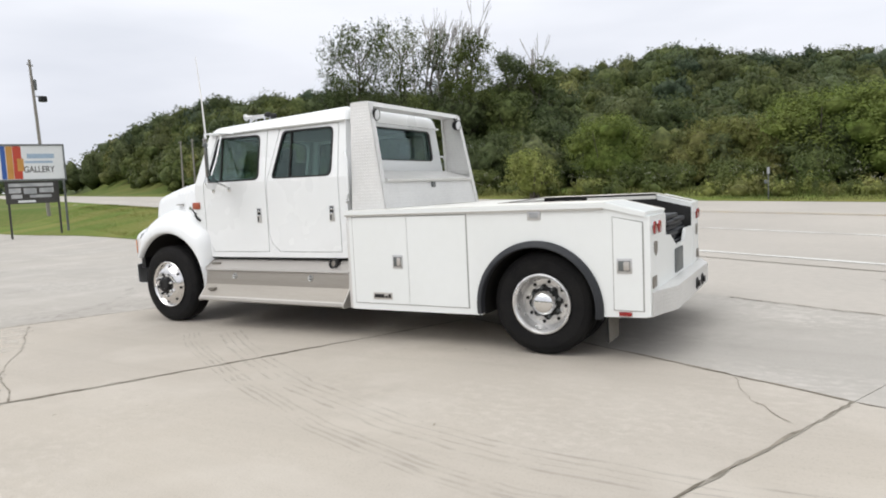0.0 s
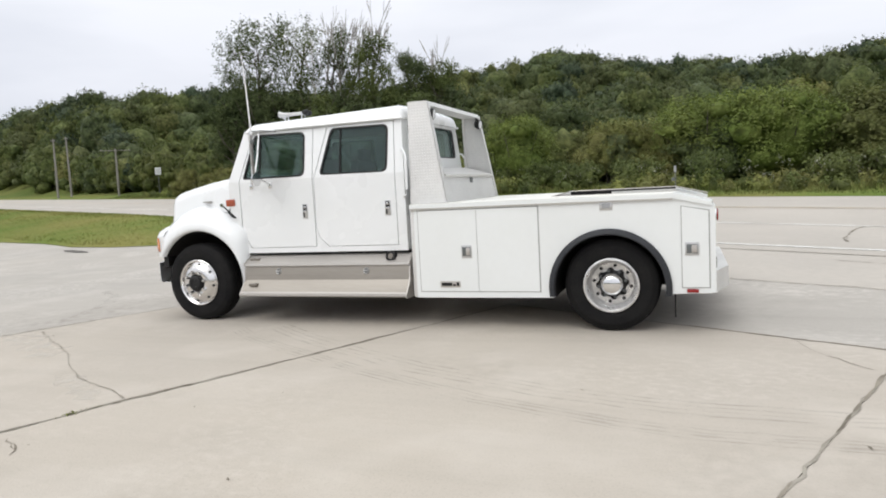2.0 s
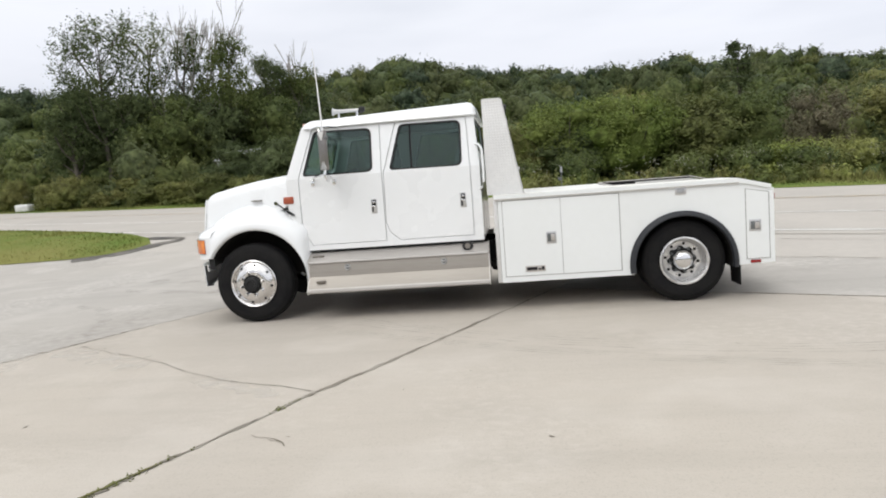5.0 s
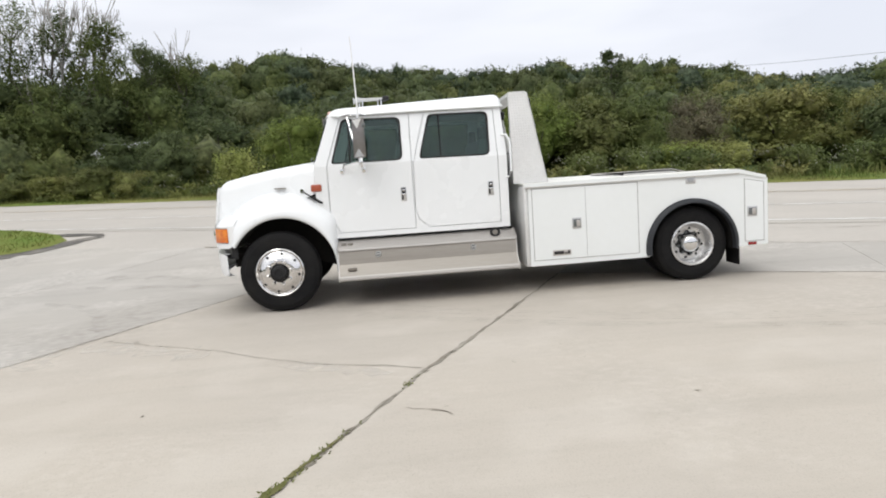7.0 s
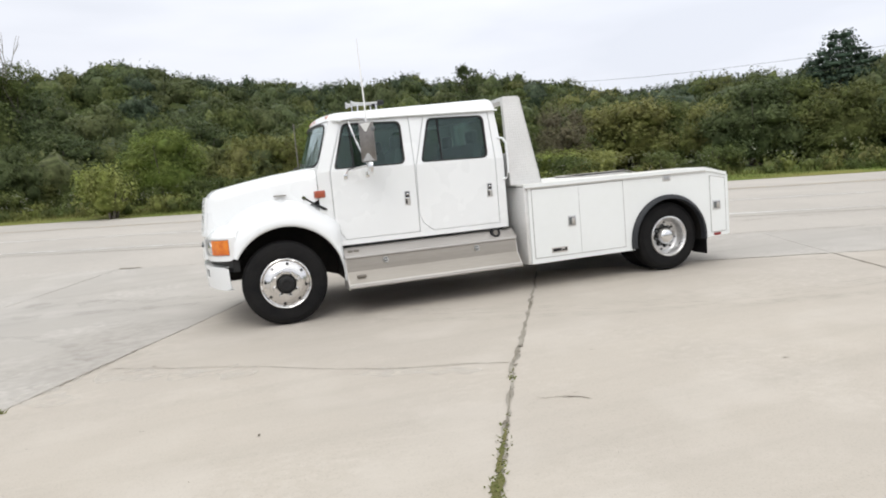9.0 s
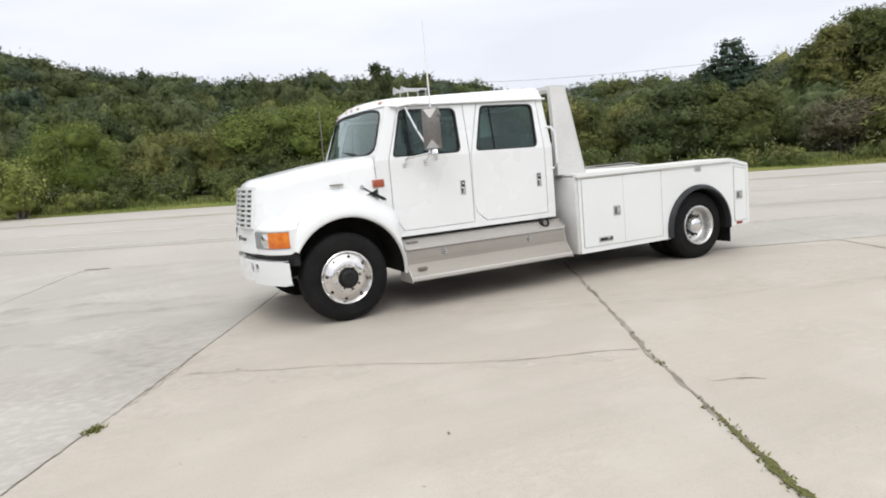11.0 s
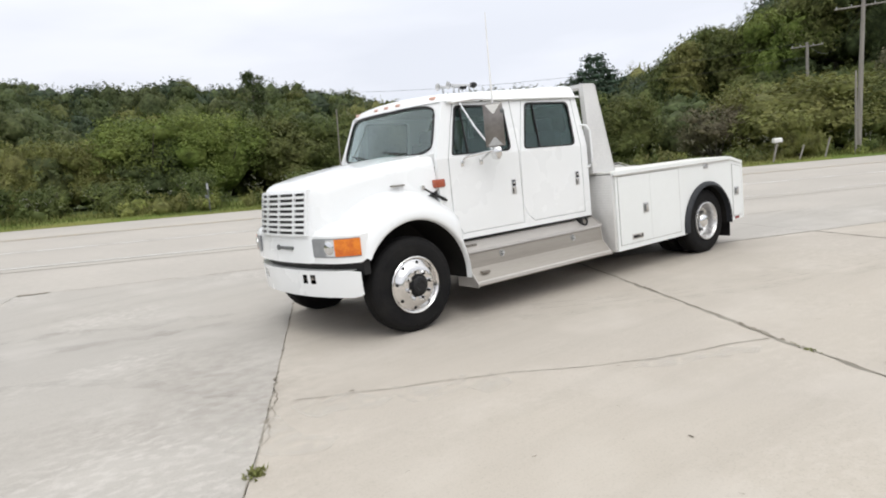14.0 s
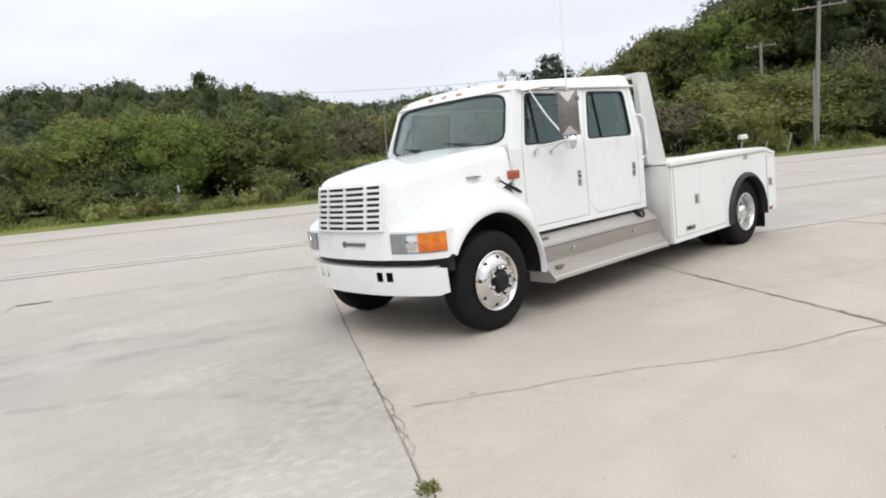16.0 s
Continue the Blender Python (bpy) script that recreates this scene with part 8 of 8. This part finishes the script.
def build_fittings(truck):
    for s in (-1, 1):
        # stainless mirror on its tubular bracket
        bm = BM()
        box(bm, 0.991, 1.009, -1.355, -1.160, 1.690, 2.110, 0.008, 3)
        bmesh.ops.rotate(bm, verts=bm.verts, cent=(1.0, -1.255, 1.9), matrix=Matrix.Rotation(radians(42), 3, "Z"))
        mirror = part("mirror", bm, MIRROR_STEEL, truck, "tall stainless steel door mirror on chrome tubes", side=s)
        bm = BM()
        tube(bm, [(0.76, -0.915, 2.165), (0.90, -1.08, 2.175), (1.0, -1.255, 2.15), (1.0, -1.255, 2.10)], 0.011, 8)
        tube(bm, [(0.87, -0.905, 2.168), (0.93, -1.05, 1.90), (0.99, -1.22, 1.66)], 0.012, 8)
        tube(bm, [(1.10, -0.915, 2.165), (1.03, -1.10, 2.168), (1.0, -1.255, 2.15)], 0.009, 8)
        tube(bm, [(0.772, -0.965, 1.565), (0.80, -1.03, 1.62), (0.99, -1.235, 1.655), (1.0, -1.255, 1.69)], 0.012, 8)
        tube(bm, [(1.02, -0.965, 1.565), (1.015, -1.06, 1.60), (0.995, -1.22, 1.655)], 0.011, 8)
        part("bracket", bm, CHROME, mirror, "bent chrome mirror bracket", side=s)
        # two bright triangles laid on the mirror back as thin plates
        for z0, z1, mt in ((2.10, 2.01, PLASTIC_WHITE), (1.70, 1.78, RIM_GREY)):
            bm = BM()
            panel(bm, [(-0.075, z0), (0.075, z0), (0.008, z1), (-0.008, z1)], [], lambda u, z: (0.984, -1.258 + u, z), (0.006, 0, 0))
            bmesh.ops.rotate(bm, verts=bm.verts, cent=(1.0, -1.255, 1.9), matrix=Matrix.Rotation(radians(42), 3, "Z"))
            part("mirror_triangle", bm, mt, mirror, "bright triangle on the mirror back", side=s)
        bm = BM()
        revolve(bm, [(0.0, 0.02), (0.022, 0.015), (0.03, 0.0), (0.022, -0.02), (0.0, -0.025)], (1.06, -1.315, 2.03), (-1, 0, 0), 14)
        part("clamp_knob", bm, BACKSTEEL, mirror, side=s)
        bm = BM()
        revolve(bm, [(0.0, -0.045), (0.04, -0.038), (0.072, -0.015), (0.078, 0.006), (0.0, 0.012)], (1.02, -1.235, 1.635), (1, 0, 0), 24)
        part("convex_mirror", bm, CHROME, mirror, "round chrome convex mirror", side=s)
        for z in (1.56,):
            for x in (0.772, 1.02):
                bm = BM()
                box(bm, x - 0.02, x + 0.02, -0.998, -0.98, z - 0.03, z + 0.03, 0.005)
                part("mount", bm, CHROME, mirror, side=s)
        # grab rail at the rear corner of the cab
        bm = BM()
        tube(bm, [(2.615, -0.93, 1.86), (2.665, -0.985, 1.85), (2.695, -1.01, 1.79), (2.700, -1.02, 1.6), (2.698, -1.02, 1.44), (2.672, -1.0, 1.38), (2.63, -0.965, 1.35)], 0.0135, 10)
        part("grab_rail", bm, PAINT, truck, "white tubular grab rail", side=s)
    # amber clearance lamps on the roof's brow
    for y in (-0.74, -0.22, 0.0, 0.22, 0.74):
        bm = BM()
        x = 0.735 - 0.11 * (1 - (y / 0.9) ** 2) - 0.02
        box(bm, x - 0.03, x + 0.045, y - 0.042, y + 0.042, 2.212, 2.248, 0.012, 3)
        part("clearance_lamp", bm, PALE_AMBER, truck, "pale amber roof clearance lamp")
    # twin air horns
    for y, dx in ((-0.62, 0.0), (-0.49, -0.04)):
        bm = BM()
        revolve(bm, [(0.010, -0.30), (0.012, -0.10), (0.016, -0.04), (0.026, 0.0), (0.038, 0.018), (0.040, 0.02), (0.03, 0.012), (0.0, -0.02)], (1.0 + dx, y, 2.38), (-1, 0, 0), 20)
        horn = part("air_horn", bm, RIM_GREY, truck, "chrome trumpet air horn on the roof")
        bm = BM()
        revolve(bm, [(0.0, 0.04), (0.022, 0.036), (0.03, 0.016), (0.03, -0.016), (0.022, -0.036), (0.0, -0.04)], (1.325 + dx, y, 2.38), (-1, 0, 0), 16)
        part("diaphragm", bm, BLACK, horn)
        bm = BM()
        tube(bm, [(1.05 + dx, y, 2.27), (1.05 + dx, y, 2.385)], 0.009, 6)
        part("bracket", bm, CHROME, horn)
        bm = BM()
        tube(bm, [(1.27 + dx, y, 2.27), (1.27 + dx, y, 2.385)], 0.009, 6)
        part("bracket", bm, CHROME, horn)
    # whip aerials
    bm = BM()
    tube(bm, [(1.012, -1.25, 2.10), (1.008, -1.255, 2.26), (1.0, -1.265, 2.6), (0.988, -1.285, 2.97)], [0.010, 0.009, 0.007, 0.004], 8)
    part("whip_aerial", bm, AERIAL, truck, "pale whip aerial on the mirror bracket")
    bm = BM()
    tube(bm, [(0.455, 0.93, 1.66), (0.452, 0.92, 1.75), (0.44, 0.85, 2.33)], [0.012, 0.008, 0.006], 8)
    part("whip_aerial", bm, ALU_DARK, truck, "thin aerial on the cowl")


def build_interior(truck):
    bm = BM()
    prism(bm, [(0.50, 1.10), (0.84, 1.10), (0.86, 1.42), (0.76, 1.58), (0.52, 1.64)], "y", -0.90, 0.90)
    part("dashboard", bm, DASH, truck, "dark grey moulded dashboard")
    bm = BM()
    ring = []
    c, d1, d2 = Vector((0.98, -0.46, 1.56)), Vector((0, 1, 0)), Vector((0.75, 0, 0.66))
    tube(bm, [c + (d1 * math.cos(2 * math.pi * k / 28) + d2 * math.sin(2 * math.pi * k / 28)) * 0.215 for k in range(29)], 0.015, 8, caps=False)
    tube(bm, [c - d1 * 0.21, c, c + d1 * 0.21], 0.014, 6)
    tube(bm, [c, c - d2 * 0.2], 0.014, 6)
    tube(bm, [c, (0.72, -0.46, 1.36)], 0.03, 8)
    part("steering_wheel", bm, BLACK, truck, "black four-spoke steering wheel")
    for x, y0, y1, nm in ((1.30, -0.82, -0.22, "seat"), (1.30, 0.22, 0.82, "seat"), (2.28, -0.80, 0.80, "rear_bench")):
        bm = BM()
        box(bm, x - 0.48, x + 0.05, y0, y1, 1.16, 1.32, 0.05, 3)
        hexa(bm, [(x - 0.02, y0, 1.25), (x + 0.13, y0, 1.25), (x + 0.13, y1, 1.25), (x - 0.02, y1, 1.25), (x + 0.12, y0 + 0.04, 1.83), (x + 0.22, y0 + 0.04, 1.83), (x + 0.22, y1 - 0.04, 1.83), (x + 0.12, y1 - 0.04, 1.83)])
        box(bm, x - 0.40, x + 0.05, y0 + 0.05, y1 - 0.05, 0.82, 1.16)
        seat = part(nm, bm, SEAT, truck, "grey cloth cab seat")
        for yc in ([(y0 + y1) / 2] if nm == "seat" else [-0.5, 0.5]):
            bm = BM()
            box(bm, x + 0.13, x + 0.22, yc - 0.13, yc + 0.13, 1.83, 1.99, 0.035, 3)
            part("headrest", bm, SEAT, seat)


def build_truck():
    truck = thing("crew_cab_truck", "white crew cab truck with a white service bed, parked", "truck", (2.4, 0, 0.02))
    build_cab(truck)
    build_doors(truck)
    build_hood(truck)
    build_fenders(truck)
    build_bumper(truck)
    build_running_gear(truck)
    build_steps(truck)
    build_bed(truck)
    build_headboard(truck)
    build_fittings(truck)
    build_interior(truck)
    return truck


build_truck()
